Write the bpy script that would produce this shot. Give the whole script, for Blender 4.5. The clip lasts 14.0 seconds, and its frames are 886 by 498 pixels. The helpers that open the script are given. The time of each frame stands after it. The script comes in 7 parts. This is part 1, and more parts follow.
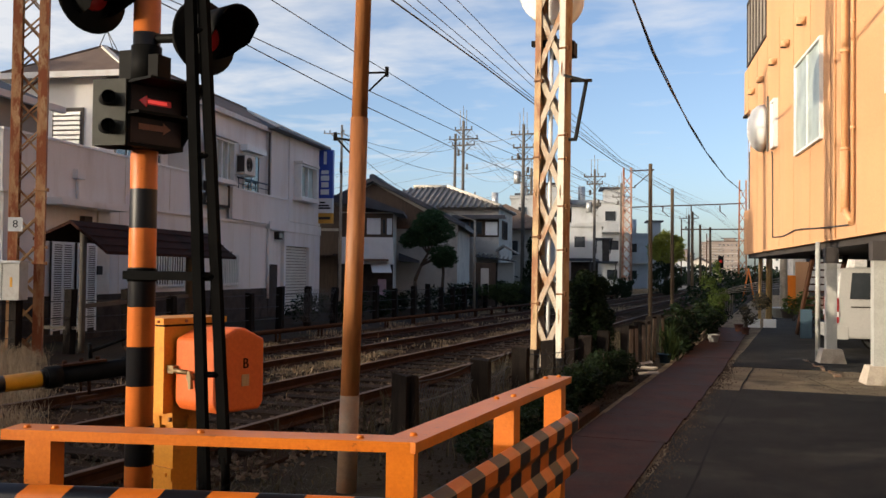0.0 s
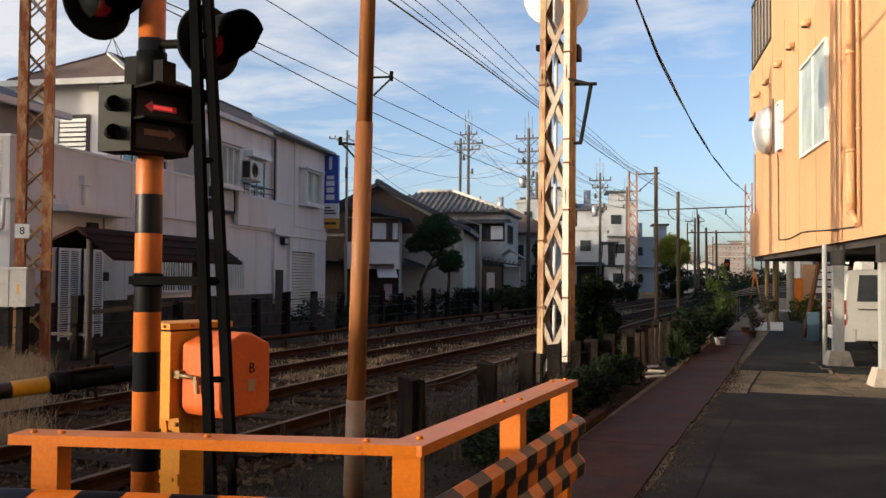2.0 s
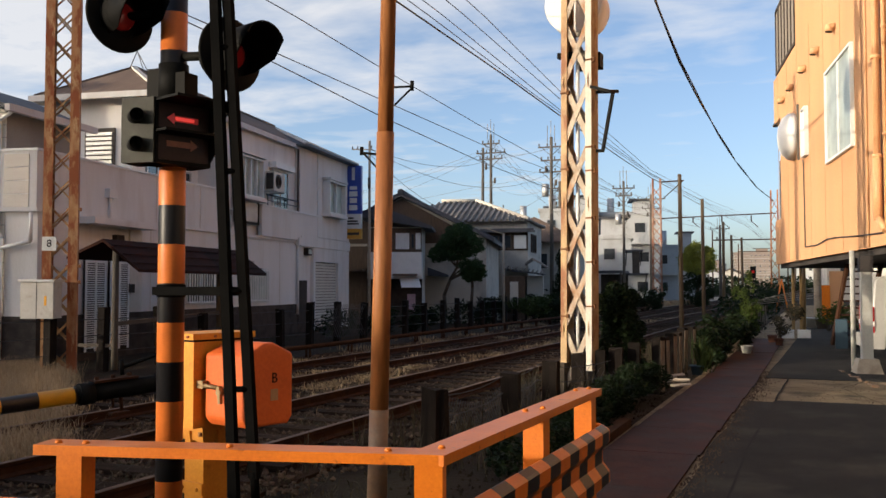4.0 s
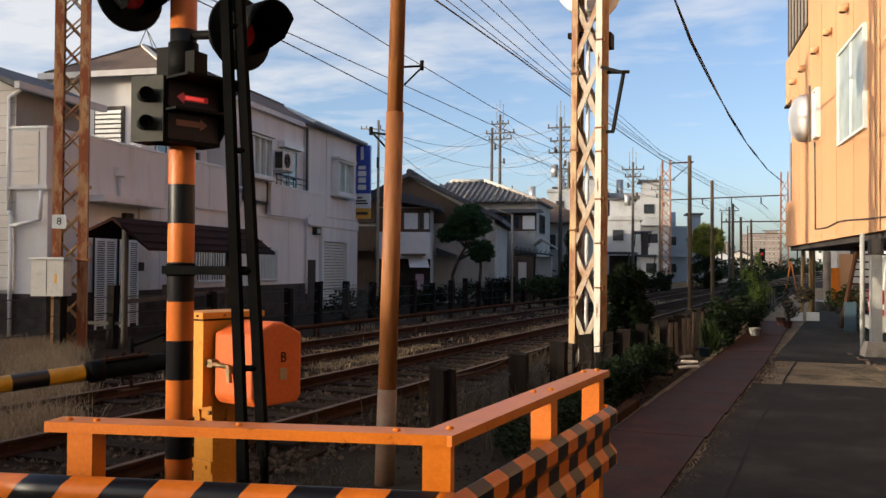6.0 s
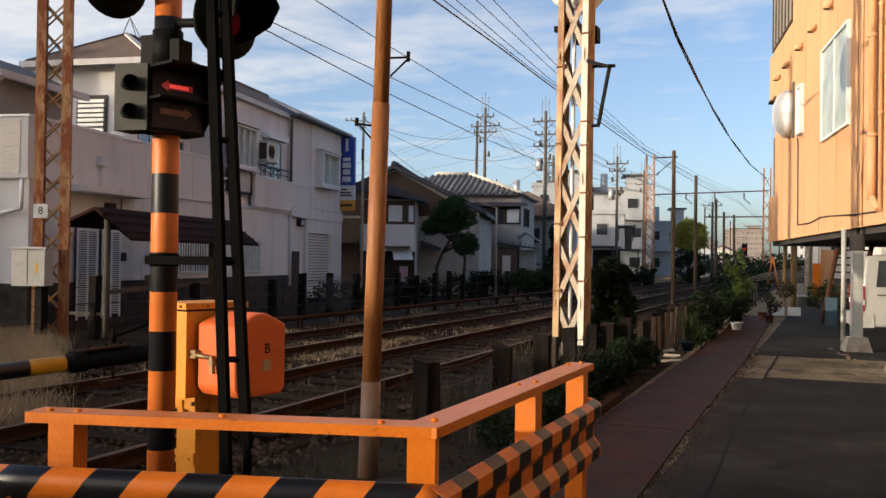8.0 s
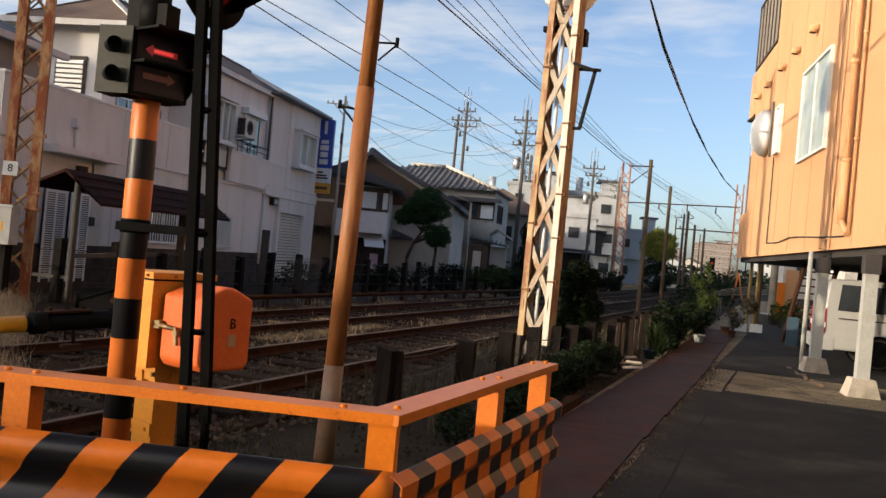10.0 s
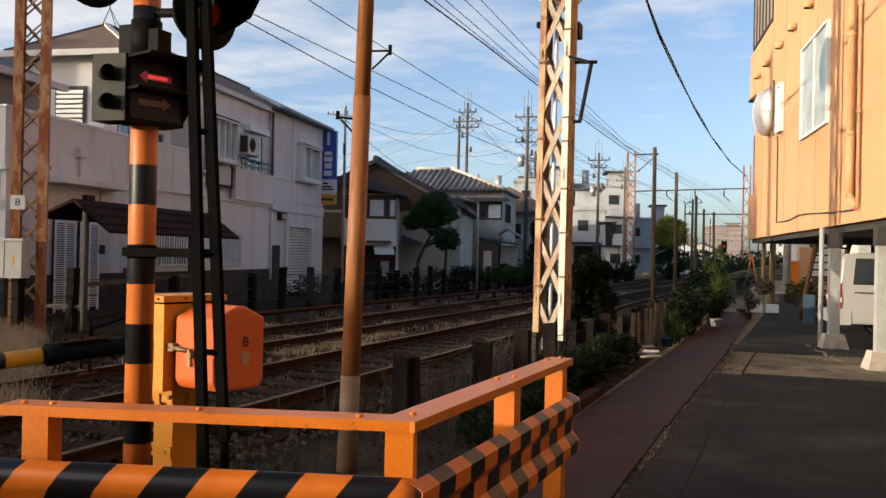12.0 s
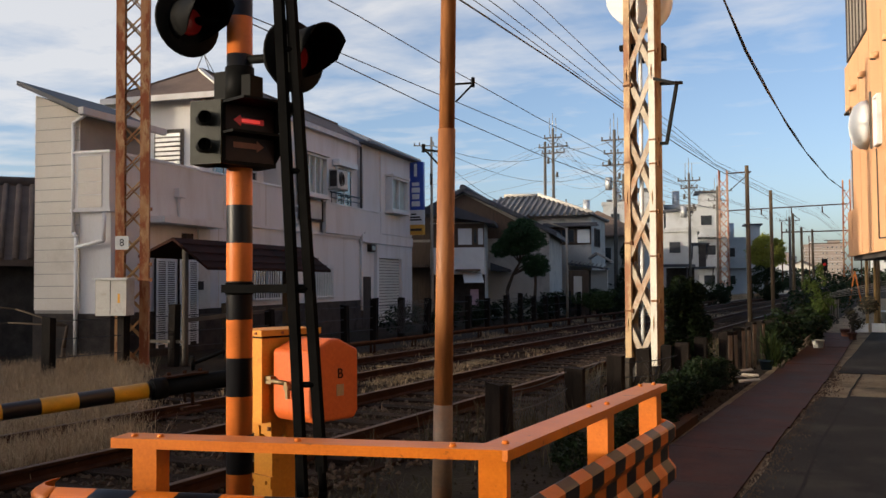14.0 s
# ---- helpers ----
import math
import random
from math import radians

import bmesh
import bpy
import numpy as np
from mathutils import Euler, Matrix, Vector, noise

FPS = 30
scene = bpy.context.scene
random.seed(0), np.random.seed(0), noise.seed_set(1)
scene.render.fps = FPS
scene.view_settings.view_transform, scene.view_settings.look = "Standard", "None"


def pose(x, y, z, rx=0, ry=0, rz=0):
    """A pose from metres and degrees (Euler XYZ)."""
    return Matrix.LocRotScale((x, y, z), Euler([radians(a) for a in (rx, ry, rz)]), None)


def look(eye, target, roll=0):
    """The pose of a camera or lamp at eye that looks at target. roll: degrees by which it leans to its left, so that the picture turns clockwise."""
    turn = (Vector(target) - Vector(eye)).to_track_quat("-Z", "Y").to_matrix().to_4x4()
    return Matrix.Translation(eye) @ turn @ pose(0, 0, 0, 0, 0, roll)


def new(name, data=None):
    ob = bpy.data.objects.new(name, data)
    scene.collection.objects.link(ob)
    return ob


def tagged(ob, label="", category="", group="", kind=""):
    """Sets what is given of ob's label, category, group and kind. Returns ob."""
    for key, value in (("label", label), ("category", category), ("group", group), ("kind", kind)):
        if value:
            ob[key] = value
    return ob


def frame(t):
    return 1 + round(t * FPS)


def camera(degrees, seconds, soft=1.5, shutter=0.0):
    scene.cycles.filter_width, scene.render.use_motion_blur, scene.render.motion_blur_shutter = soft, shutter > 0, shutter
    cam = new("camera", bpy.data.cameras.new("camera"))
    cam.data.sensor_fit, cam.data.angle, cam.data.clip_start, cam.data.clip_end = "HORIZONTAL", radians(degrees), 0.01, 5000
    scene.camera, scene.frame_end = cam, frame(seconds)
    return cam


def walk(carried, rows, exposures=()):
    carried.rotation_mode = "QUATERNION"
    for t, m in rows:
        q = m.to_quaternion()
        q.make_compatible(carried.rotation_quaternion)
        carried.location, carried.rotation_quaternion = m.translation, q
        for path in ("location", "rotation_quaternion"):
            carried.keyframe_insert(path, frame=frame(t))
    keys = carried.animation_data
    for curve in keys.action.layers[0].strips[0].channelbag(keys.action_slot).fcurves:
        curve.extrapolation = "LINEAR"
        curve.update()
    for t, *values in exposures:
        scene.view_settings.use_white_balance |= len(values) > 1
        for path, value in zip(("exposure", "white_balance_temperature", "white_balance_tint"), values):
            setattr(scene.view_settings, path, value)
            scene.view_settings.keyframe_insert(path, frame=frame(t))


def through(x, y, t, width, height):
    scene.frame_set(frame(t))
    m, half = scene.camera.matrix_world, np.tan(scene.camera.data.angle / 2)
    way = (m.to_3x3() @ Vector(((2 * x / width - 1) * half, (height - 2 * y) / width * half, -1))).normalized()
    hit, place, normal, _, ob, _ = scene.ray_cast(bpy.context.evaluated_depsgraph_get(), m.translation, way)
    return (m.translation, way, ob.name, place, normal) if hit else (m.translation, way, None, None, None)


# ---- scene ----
cam = camera(51.7, 14.0)

PATH = [
    (0, (-0.034, 0.092, 1.551), (-0.733, 1.965, 1.602), 0.7),
    (0.5, (-0.029, 0.087, 1.55), (-0.752, 1.95, 1.615), 0.9),
    (1, (-0.034, 0.09, 1.549), (-0.757, 1.953, 1.616), 1.0),
    (1.5, (-0.034, 0.092, 1.548), (-0.744, 1.96, 1.626), 0.4),
    (2, (-0.032, 0.093, 1.546), (-0.743, 1.962, 1.607), 0.4),
    (2.5, (-0.035, 0.105, 1.546), (-0.712, 1.987, 1.596), 0.4),
    (3, (-0.041, 0.122, 1.544), (-0.707, 2.008, 1.582), -0.7),
    (3.5, (-0.019, 0.097, 1.545), (-0.759, 1.952, 1.65), -0.7),
    (4, (-0.026, 0.105, 1.541), (-0.784, 1.954, 1.623), 0.0),
    (6.5, (-0.034, 0.107, 1.545), (-0.808, 1.951, 1.581), 0.4),
    (7, (-0.039, 0.116, 1.542), (-0.798, 1.966, 1.574), 0.5),
    (7.5, (-0.037, 0.119, 1.542), (-0.785, 1.973, 1.569), 0.5),
    (8, (-0.043, 0.116, 1.541), (-0.786, 1.973, 1.564), 0.8),
    (8.5, (-0.054, 0.123, 1.536), (-0.761, 1.994, 1.537), 3.2),
    (11, (-0.066, 0.122, 1.531), (-0.747, 2.003, 1.549), 5.5),
    (11.5, (-0.051, 0.12, 1.54), (-0.758, 1.991, 1.564), 3.5),
    (12, (-0.04, 0.127, 1.536), (-0.745, 1.999, 1.549), 1.2),
    (12.5, (-0.035, 0.128, 1.542), (-0.746, 1.997, 1.561), 0.2),
    (13, (-0.035, 0.125, 1.539), (-0.776, 1.982, 1.541), -0.3),
    (13.5, (-0.03, 0.105, 1.551), (-0.893, 1.909, 1.587), -0.5),
    (14, (-0.013, 0.081, 1.546), (-0.896, 1.874, 1.618), -0.4),
]
walk(cam, [(t, look(eye, target, roll)) for t, eye, target, roll in PATH],
     exposures=((0.0, -0.02, 6280, 10), (8.5, -0.03, 6280, 10), (13.0, 0.02, 6280, 10), (13.5, -0.03, 6280, 10), (14.0, -0.14, 6280, 10)))

# ---------------------------------------------------------------- light
SUN_ELEV, SUN_HEAD = radians(6.4), radians(42.9)      # height; the way the light travels, right of +y
sun_way = Vector((math.sin(SUN_HEAD) * math.cos(SUN_ELEV), math.cos(SUN_HEAD) * math.cos(SUN_ELEV), -math.sin(SUN_ELEV)))
world = bpy.data.worlds.new("sky")
scene.world = world
world.use_nodes = True
wn = world.node_tree
sky = wn.nodes.new("ShaderNodeTexSky")
sky.sky_type, sky.sun_disc = "NISHITA", False
sky.sun_elevation, sky.sun_rotation = radians(15), math.pi + SUN_HEAD
sky.air_density, sky.dust_density, sky.ozone_density = 0.70, 2.2, 0.9
wn.links.new(sky.outputs[0], wn.nodes["Background"].inputs[0])
wn.nodes["Background"].inputs[1].default_value = 0.232
lamp = bpy.data.lights.new("sun", "SUN")
lamp.energy, lamp.angle, lamp.color = 4.7, radians(0.6), (1.0, 0.83, 0.61)
sun = new("sun", lamp)
sun.rotation_mode = "QUATERNION"
sun.rotation_quaternion = sun_way.to_track_quat("-Z", "Y")
sun.location = (-20, -30, 30)
scene.view_settings.exposure = 0.0


# ---------------------------------------------------------------- mesh helpers
def tube(bm, a, b, r0, r1=None, seg=10, caps=True):
    """A round bar from a to b."""
    a, b = Vector(a), Vector(b)
    r1 = r0 if r1 is None else r1
    q = (b - a).to_track_quat("Z", "Y")
    rings = []
    for p, r in ((a, r0), (b, r1)):
        rings.append([bm.verts.new(p + q @ Vector((r * math.cos(2 * math.pi * k / seg), r * math.sin(2 * math.pi * k / seg), 0))) for k in range(seg)])
    for k in range(seg):
        f = bm.faces.new((rings[0][k], rings[0][(k + 1) % seg], rings[1][(k + 1) % seg], rings[1][k]))
        f.smooth = True
    if caps:
        bm.faces.new(rings[0][::-1])
        bm.faces.new(rings[1])
    return bm


def block(bm, x0, x1, y0, y1, z0, z1, m=None):
    """A box between the given bounds."""
    m = m or Matrix()
    v = [bm.verts.new(m @ Vector((x, y, z))) for z in (z0, z1) for x, y in ((x0, y0), (x1, y0), (x1, y1), (x0, y1))]
    for f in ((3, 2, 1, 0), (4, 5, 6, 7), (0, 1, 5, 4), (1, 2, 6, 5), (2, 3, 7, 6), (3, 0, 4, 7)):
        bm.faces.new([v[k] for k in f])
    return bm


def bar(bm, a, b, w, d, up=(0, 0, 1)):
    """A flat bar from a to b, w wide across and d deep."""
    a, b = Vector(a), Vector(b)
    ax = (b - a).normalized()
    side = ax.cross(Vector(up))
    side = side.normalized() if side.length > 1e-4 else Vector((1, 0, 0))
    dep = side.cross(ax).normalized()
    m = Matrix((side, dep, ax)).transposed().to_4x4()
    m.translation = a
    return block(bm, -w / 2, w / 2, -d / 2, d / 2, 0, (b - a).length, m)


def prism(bm, profile, axis_a, axis_b, m=None):
    """Extrudes a closed profile of (x, z) along y from axis_a to axis_b."""
    m = m or Matrix()
    ra = [bm.verts.new(m @ Vector((x, axis_a, z))) for x, z in profile]
    rb = [bm.verts.new(m @ Vector((x, axis_b, z))) for x, z in profile]
    n = len(profile)
    for k in range(n):
        bm.faces.new((ra[k], ra[(k + 1) % n], rb[(k + 1) % n], rb[k]))
    bm.faces.new(ra[::-1])
    bm.faces.new(rb)
    bmesh.ops.recalc_face_normals(bm, faces=bm.faces)
    return bm


def soften(bm, width, seg=1):
    bmesh.ops.bevel(bm, geom=[e for e in bm.edges if len(e.link_faces) == 2 and e.calc_face_angle(0) > 0.6], offset=width, segments=seg, affect="EDGES", profile=0.6)
    return bm


def mesh_of(name, bm, material):
    me = bpy.data.meshes.new(name)
    bm.to_mesh(me)
    bm.free()
    me.materials.append(material)
    return me


def part(name, bm, material, parent=None, label="", m=None):
    """One bmesh as one mesh object under a thing or a part."""
    ob = new(name, mesh_of(name, bm, material) if isinstance(bm, bmesh.types.BMesh) else bm)
    if parent:
        ob.parent = parent
    if m is not None:
        ob.matrix_basis = m
    return tagged(ob, label)


def thing(name, label, category, m=None, group="", kind=""):
    """An Empty at a thing's base."""
    ob = new(name)
    ob.empty_display_size = 0.1
    if m is not None:
        ob.matrix_basis = m
    return tagged(ob, label, category, group, kind)


def solid(name, bm, material, label, category, group="", kind="", m=None):
    """A thing of one mesh."""
    ob = new(name, mesh_of(name, bm, material))
    if m is not None:
        ob.matrix_basis = m
    return tagged(ob, label, category, group, kind)


def B():
    return bmesh.new()


def raw(name, verts, faces, material):
    me = bpy.data.meshes.new(name)
    me.from_pydata(verts, [], faces)
    me.materials.append(material)
    return me


# ---------------------------------------------------------------- materials
def nodes_of(name):
    m = bpy.data.materials.new(name)
    m.use_nodes = True
    t = m.node_tree
    return m, t, t.nodes["Principled BSDF"]


def link(t, a, b):
    t.links.new(a, b)


def noise_at(t, scale, detail=5, rough=0.6, coord="Object", stretch=None):
    c = t.nodes.new("ShaderNodeTexCoord")
    n = t.nodes.new("ShaderNodeTexNoise")
    n.inputs["Scale"].default_value, n.inputs["Detail"].default_value, n.inputs["Roughness"].default_value = scale, detail, rough
    if stretch:
        mp = t.nodes.new("ShaderNodeMapping")
        mp.inputs["Scale"].default_value = stretch
        link(t, c.outputs[coord], mp.inputs[0])
        link(t, mp.outputs[0], n.inputs[0])
    else:
        link(t, c.outputs[coord], n.inputs[0])
    return n.outputs[0]


def ramp(t, fac, stops):
    r = t.nodes.new("ShaderNodeValToRGB")
    while len(r.color_ramp.elements) < len(stops):
        r.color_ramp.elements.new(0.5)
    for e, (p, c) in zip(r.color_ramp.elements, stops):
        e.position = p
        e.color = (*c, 1) if len(c) == 3 else c
    link(t, fac, r.inputs[0])
    return r.outputs[0]


def mix(t, fac, a, b, mode="MIX"):
    x = t.nodes.new("ShaderNodeMix")
    x.data_type, x.blend_type = "RGBA", mode
    for k, v in ((0, fac), (6, a), (7, b)):
        if isinstance(v, (int, float)):
            x.inputs[k].default_value = v
        elif isinstance(v, tuple):
            x.inputs[k].default_value = (*v, 1)
        else:
            link(t, v, x.inputs[k])
    return x.outputs[2]


def calc(t, op, a, b=0.0):
    x = t.nodes.new("ShaderNodeMath")
    x.operation = op
    for k, v in ((0, a), (1, b)):
        if isinstance(v, (int, float)):
            x.inputs[k].default_value = v
        else:
            link(t, v, x.inputs[k])
    return x.outputs[0]


def bump(t, bsdf, height, strength=0.3, dist=0.01):
    b = t.nodes.new("ShaderNodeBump")
    b.inputs["Strength"].default_value, b.inputs["Distance"].default_value = strength, dist
    link(t, height, b.inputs["Height"])
    link(t, b.outputs[0], bsdf.inputs["Normal"])


def surface(name, a, b, scale=3.0, fine=40.0, rough=0.7, metal=0.0, relief=0.2, dist=0.005, dirt=None, dirt_scale=1.2, dirt_at=(0.5, 0.7), stretch=None, vary=0.0, spec=0.5):
    """Two tones over a coarse noise, a fine grain in tone and relief, and stains of a third tone."""
    m, t, p = nodes_of(name)
    col = ramp(t, noise_at(t, scale, stretch=stretch), [(0.3, a), (0.7, b)])
    g = noise_at(t, fine, 3, stretch=stretch)
    col = mix(t, 0.35, col, ramp(t, g, [(0.25, (0.3, 0.3, 0.3)), (0.75, (0.75, 0.75, 0.75))]), "OVERLAY")
    if dirt:
        d = ramp(t, noise_at(t, dirt_scale, 7, 0.65, stretch=stretch), [(dirt_at[0], (0, 0, 0)), (dirt_at[1], (1, 1, 1))])
        col = mix(t, d, col, dirt)
    if vary:
        o = t.nodes.new("ShaderNodeObjectInfo")
        v = calc(t, "ADD", calc(t, "MULTIPLY", o.outputs["Random"], 2 * vary), 1 - vary)
        col = mix(t, 1.0, col, v, "MULTIPLY")
    link(t, col, p.inputs["Base Color"])
    rr = t.nodes.new("ShaderNodeMapRange")
    link(t, g, rr.inputs[0])
    rr.inputs[3].default_value, rr.inputs[4].default_value = max(0.05, rough - 0.12), min(1, rough + 0.12)
    link(t, rr.outputs[0], p.inputs["Roughness"])
    p.inputs["Metallic"].default_value = metal
    p.inputs["Specular IOR Level"].default_value = spec
    p.inputs["Diffuse Roughness"].default_value = 1.0 if rough > 0.84 else 0.2
    bump(t, p, g, relief, dist)
    return m


def striped(name, a, b, axis, period, phase, share=0.5, slant=(0, 0, 0), rough=0.42, wear=(0.10, 0.04, 0.02)):
    """Paint in two colours in bands along one axis of the object, chipped and dusty."""
    m, t, p = nodes_of(name)
    c = t.nodes.new("ShaderNodeTexCoord")
    s = t.nodes.new("ShaderNodeSeparateXYZ")
    link(t, c.outputs["Object"], s.inputs[0])
    pos = calc(t, "ADD", s.outputs[axis], 0)
    for k in range(3):
        if slant[k]:
            pos = calc(t, "ADD", pos, calc(t, "MULTIPLY", s.outputs[k], slant[k]))
    wob = calc(t, "MULTIPLY", calc(t, "SUBTRACT", noise_at(t, 30, 2), 0.5), 0.006)
    pos = calc(t, "ADD", calc(t, "ADD", pos, 100 * period - phase), wob)
    band = calc(t, "LESS_THAN", calc(t, "FRACT", calc(t, "DIVIDE", pos, period)), share)
    col = mix(t, band, b, a)
    dust = ramp(t, noise_at(t, 5, 8, 0.7), [(0.35, (0.62, 0.62, 0.62)), (0.7, (1, 1, 1))])
    col = mix(t, 0.7, col, dust, "MULTIPLY")
    chips = ramp(t, noise_at(t, 45, 6, 0.75), [(0.66, (0, 0, 0)), (0.71, (1, 1, 1))])
    col = mix(t, chips, col, wear)
    link(t, col, p.inputs["Base Color"])
    p.inputs["Roughness"].default_value = rough
    p.inputs["Specular IOR Level"].default_value = 0.3
    bump(t, p, noise_at(t, 60, 4), 0.12, 0.003)
    return m


def glass_mat(name, tint, rough=0.05):
    m, t, p = nodes_of(name)
    p.inputs["Base Color"].default_value = (*tint, 1)
    p.inputs["Roughness"].default_value = rough
    p.inputs["Specular IOR Level"].default_value = 0.9
    col = ramp(t, noise_at(t, 1.5, 3), [(0.3, tuple(0.7 * v for v in tint)), (0.7, tuple(min(1, 1.3 * v) for v in tint))])
    link(t, col, p.inputs["Base Color"])
    return m


def glow(name, colour, strength):
    m, t, p = nodes_of(name)
    p.inputs["Base Color"].default_value = (*colour, 1)
    p.inputs["Emission Color"].default_value = (*colour, 1)
    p.inputs["Emission Strength"].default_value = strength
    p.inputs["Roughness"].default_value = 0.25
    return m


ORANGE, BLACK = (0.69, 0.185, 0.035), (0.010, 0.010, 0.012)
M_orange = surface("orange_paint", (0.54, 0.135, 0.006), (0.66, 0.18, 0.009), 4, 70, 0.38, relief=0.1, spec=0.42, dirt=(0.17, 0.04, 0.012), dirt_scale=15, dirt_at=(0.63, 0.71))
M_box_orange = surface("red_orange_paint", (0.60, 0.115, 0.022), (0.68, 0.14, 0.027), 3, 60, 0.5, relief=0.06, spec=0.25, dirt=(0.45, 0.09, 0.03), dirt_scale=5, dirt_at=(0.6, 0.8))
M_yellow = surface("yellow_orange_paint", (0.60, 0.235, 0.022), (0.68, 0.29, 0.030), 4, 60, 0.48, relief=0.1, spec=0.25, dirt=(0.3, 0.12, 0.03), dirt_scale=5, dirt_at=(0.6, 0.75))
M_pole_stripe = striped("pole_stripes", BLACK, ORANGE, 2, 0.376, 1.744, 0.5)
M_beam_stripe = striped("beam_stripes", BLACK, (0.72, 0.18, 0.015), 1, 0.345, 0.049, 0.5, slant=(0, 0, -0.75), rough=0.3)
M_side_stripe = striped("side_beam_stripes", BLACK, (0.66, 0.155, 0.013), 1, 0.33, 0.05, 0.5, slant=(0, 0, -0.12), rough=0.4)
M_arm_stripe = striped("arm_stripes", BLACK, (0.72, 0.38, 0.02), 1, 0.486, 0.497, 0.5, rough=0.4)
M_black = surface("black_paint", (0.005, 0.005, 0.0048), (0.011, 0.0105, 0.0095), 7, 60, 0.6, relief=0.12, spec=0.06)
M_olive = surface("olive_paint", (0.017, 0.017, 0.012), (0.030, 0.030, 0.020), 6, 60, 0.6, relief=0.1, dirt=(0.035, 0.035, 0.026), dirt_scale=8, spec=0.25)
M_rust = surface("rusty_steel", (0.32, 0.115, 0.035), (0.50, 0.32, 0.16), 4.5, 50, 0.8, relief=0.35, dirt=(0.25, 0.07, 0.02), dirt_scale=3.2, dirt_at=(0.46, 0.54), stretch=(1.5, 1.5, 0.5))
M_cream_rust = surface("cream_paint_with_rust", (0.50, 0.455, 0.375), (0.58, 0.535, 0.45), 4, 50, 0.6, relief=0.25, dirt=(0.34, 0.16, 0.06), dirt_scale=2.6, dirt_at=(0.60, 0.70), stretch=(1, 1, 0.4))
M_galv = surface("dull_galvanised_steel", (0.24, 0.20, 0.16), (0.34, 0.30, 0.25), 5, 60, 0.5, metal=0.4, dirt=(0.3, 0.14, 0.06), dirt_scale=5, dirt_at=(0.58, 0.75))
M_polebrown = surface("brown_painted_pole", (0.27, 0.095, 0.024), (0.42, 0.17, 0.05), 5, 40, 0.6, relief=0.15, dirt=(0.13, 0.045, 0.016), dirt_scale=9, dirt_at=(0.52, 0.66), stretch=(1, 1, 0.12))
M_wood = surface("weathered_sleeper_wood", (0.007, 0.005, 0.004), (0.018, 0.013, 0.010), 3, 30, 0.9, relief=0.6, dist=0.01, dirt=(0.024, 0.018, 0.014), stretch=(6, 6, 1), vary=0.3, spec=0.12)
M_sleeper = surface("track_sleeper_wood", (0.022, 0.015, 0.011), (0.045, 0.032, 0.024), 3, 30, 0.9, relief=0.6, dist=0.01, stretch=(1, 6, 6), vary=0.25, spec=0.04)
M_rail = surface("rusty_rail", (0.036, 0.017, 0.010), (0.066, 0.030, 0.016), 6, 50, 0.85, metal=0.0, relief=0.3, spec=0.08)
M_railtop = surface("worn_rail_head", (0.08, 0.050, 0.034), (0.14, 0.092, 0.064), 8, 60, 0.65, metal=0.1, relief=0.1, spec=0.25)
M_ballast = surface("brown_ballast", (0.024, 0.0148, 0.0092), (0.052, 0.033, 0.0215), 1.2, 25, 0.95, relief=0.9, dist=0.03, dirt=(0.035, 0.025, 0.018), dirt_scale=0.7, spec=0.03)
M_stone = surface("ballast_stone", (0.055, 0.038, 0.027), (0.15, 0.11, 0.08), 2.2, 30, 0.9, relief=0.5, spec=0.05)
M_asphalt = surface("worn_asphalt", (0.023, 0.022, 0.0205), (0.039, 0.0366, 0.0335), 1.3, 110, 0.9, relief=0.9, dist=0.012, spec=0.12, dirt=(0.066, 0.060, 0.050), dirt_scale=0.9, dirt_at=(0.52, 0.75))
# Dusty asphalt made paler: the low sun on the lane is put into it.
M_sun_asphalt = surface("dusty_asphalt_painted_sun", (0.22, 0.17, 0.11), (0.36, 0.285, 0.185), 1.6, 90, 0.95, relief=1.0, dist=0.035, spec=0.12, dirt=(0.10, 0.083, 0.06), dirt_scale=1.1, dirt_at=(0.52, 0.70))


def add_cracks(material, size, width):
    """Thin dark wandering cracks over a surface."""
    cracks_t = material.node_tree
    vor = cracks_t.nodes.new("ShaderNodeTexVoronoi")
    vor.feature = "DISTANCE_TO_EDGE"
    vor.inputs["Scale"].default_value = size
    warp = cracks_t.nodes.new("ShaderNodeMix")
    warp.data_type = "VECTOR"
    warp.inputs[0].default_value = 0.13
    cc = cracks_t.nodes.new("ShaderNodeTexCoord")
    cn = cracks_t.nodes.new("ShaderNodeTexNoise")
    cn.inputs["Scale"].default_value, cn.inputs["Detail"].default_value = 1.4, 6
    link(cracks_t, cc.outputs["Object"], cn.inputs[0])
    link(cracks_t, cc.outputs["Object"], warp.inputs[4])
    link(cracks_t, cn.outputs["Color"], warp.inputs[5])
    link(cracks_t, warp.outputs[1], vor.inputs["Vector"])
    line = ramp(cracks_t, vor.outputs["Distance"], [(0.0, (0.25, 0.25, 0.25)), (width, (1, 1, 1))])
    bs = cracks_t.nodes["Principled BSDF"]
    before = bs.inputs["Base Color"].links[0].from_socket
    link(cracks_t, mix(cracks_t, 1.0, before, line, "MULTIPLY"), bs.inputs["Base Color"])


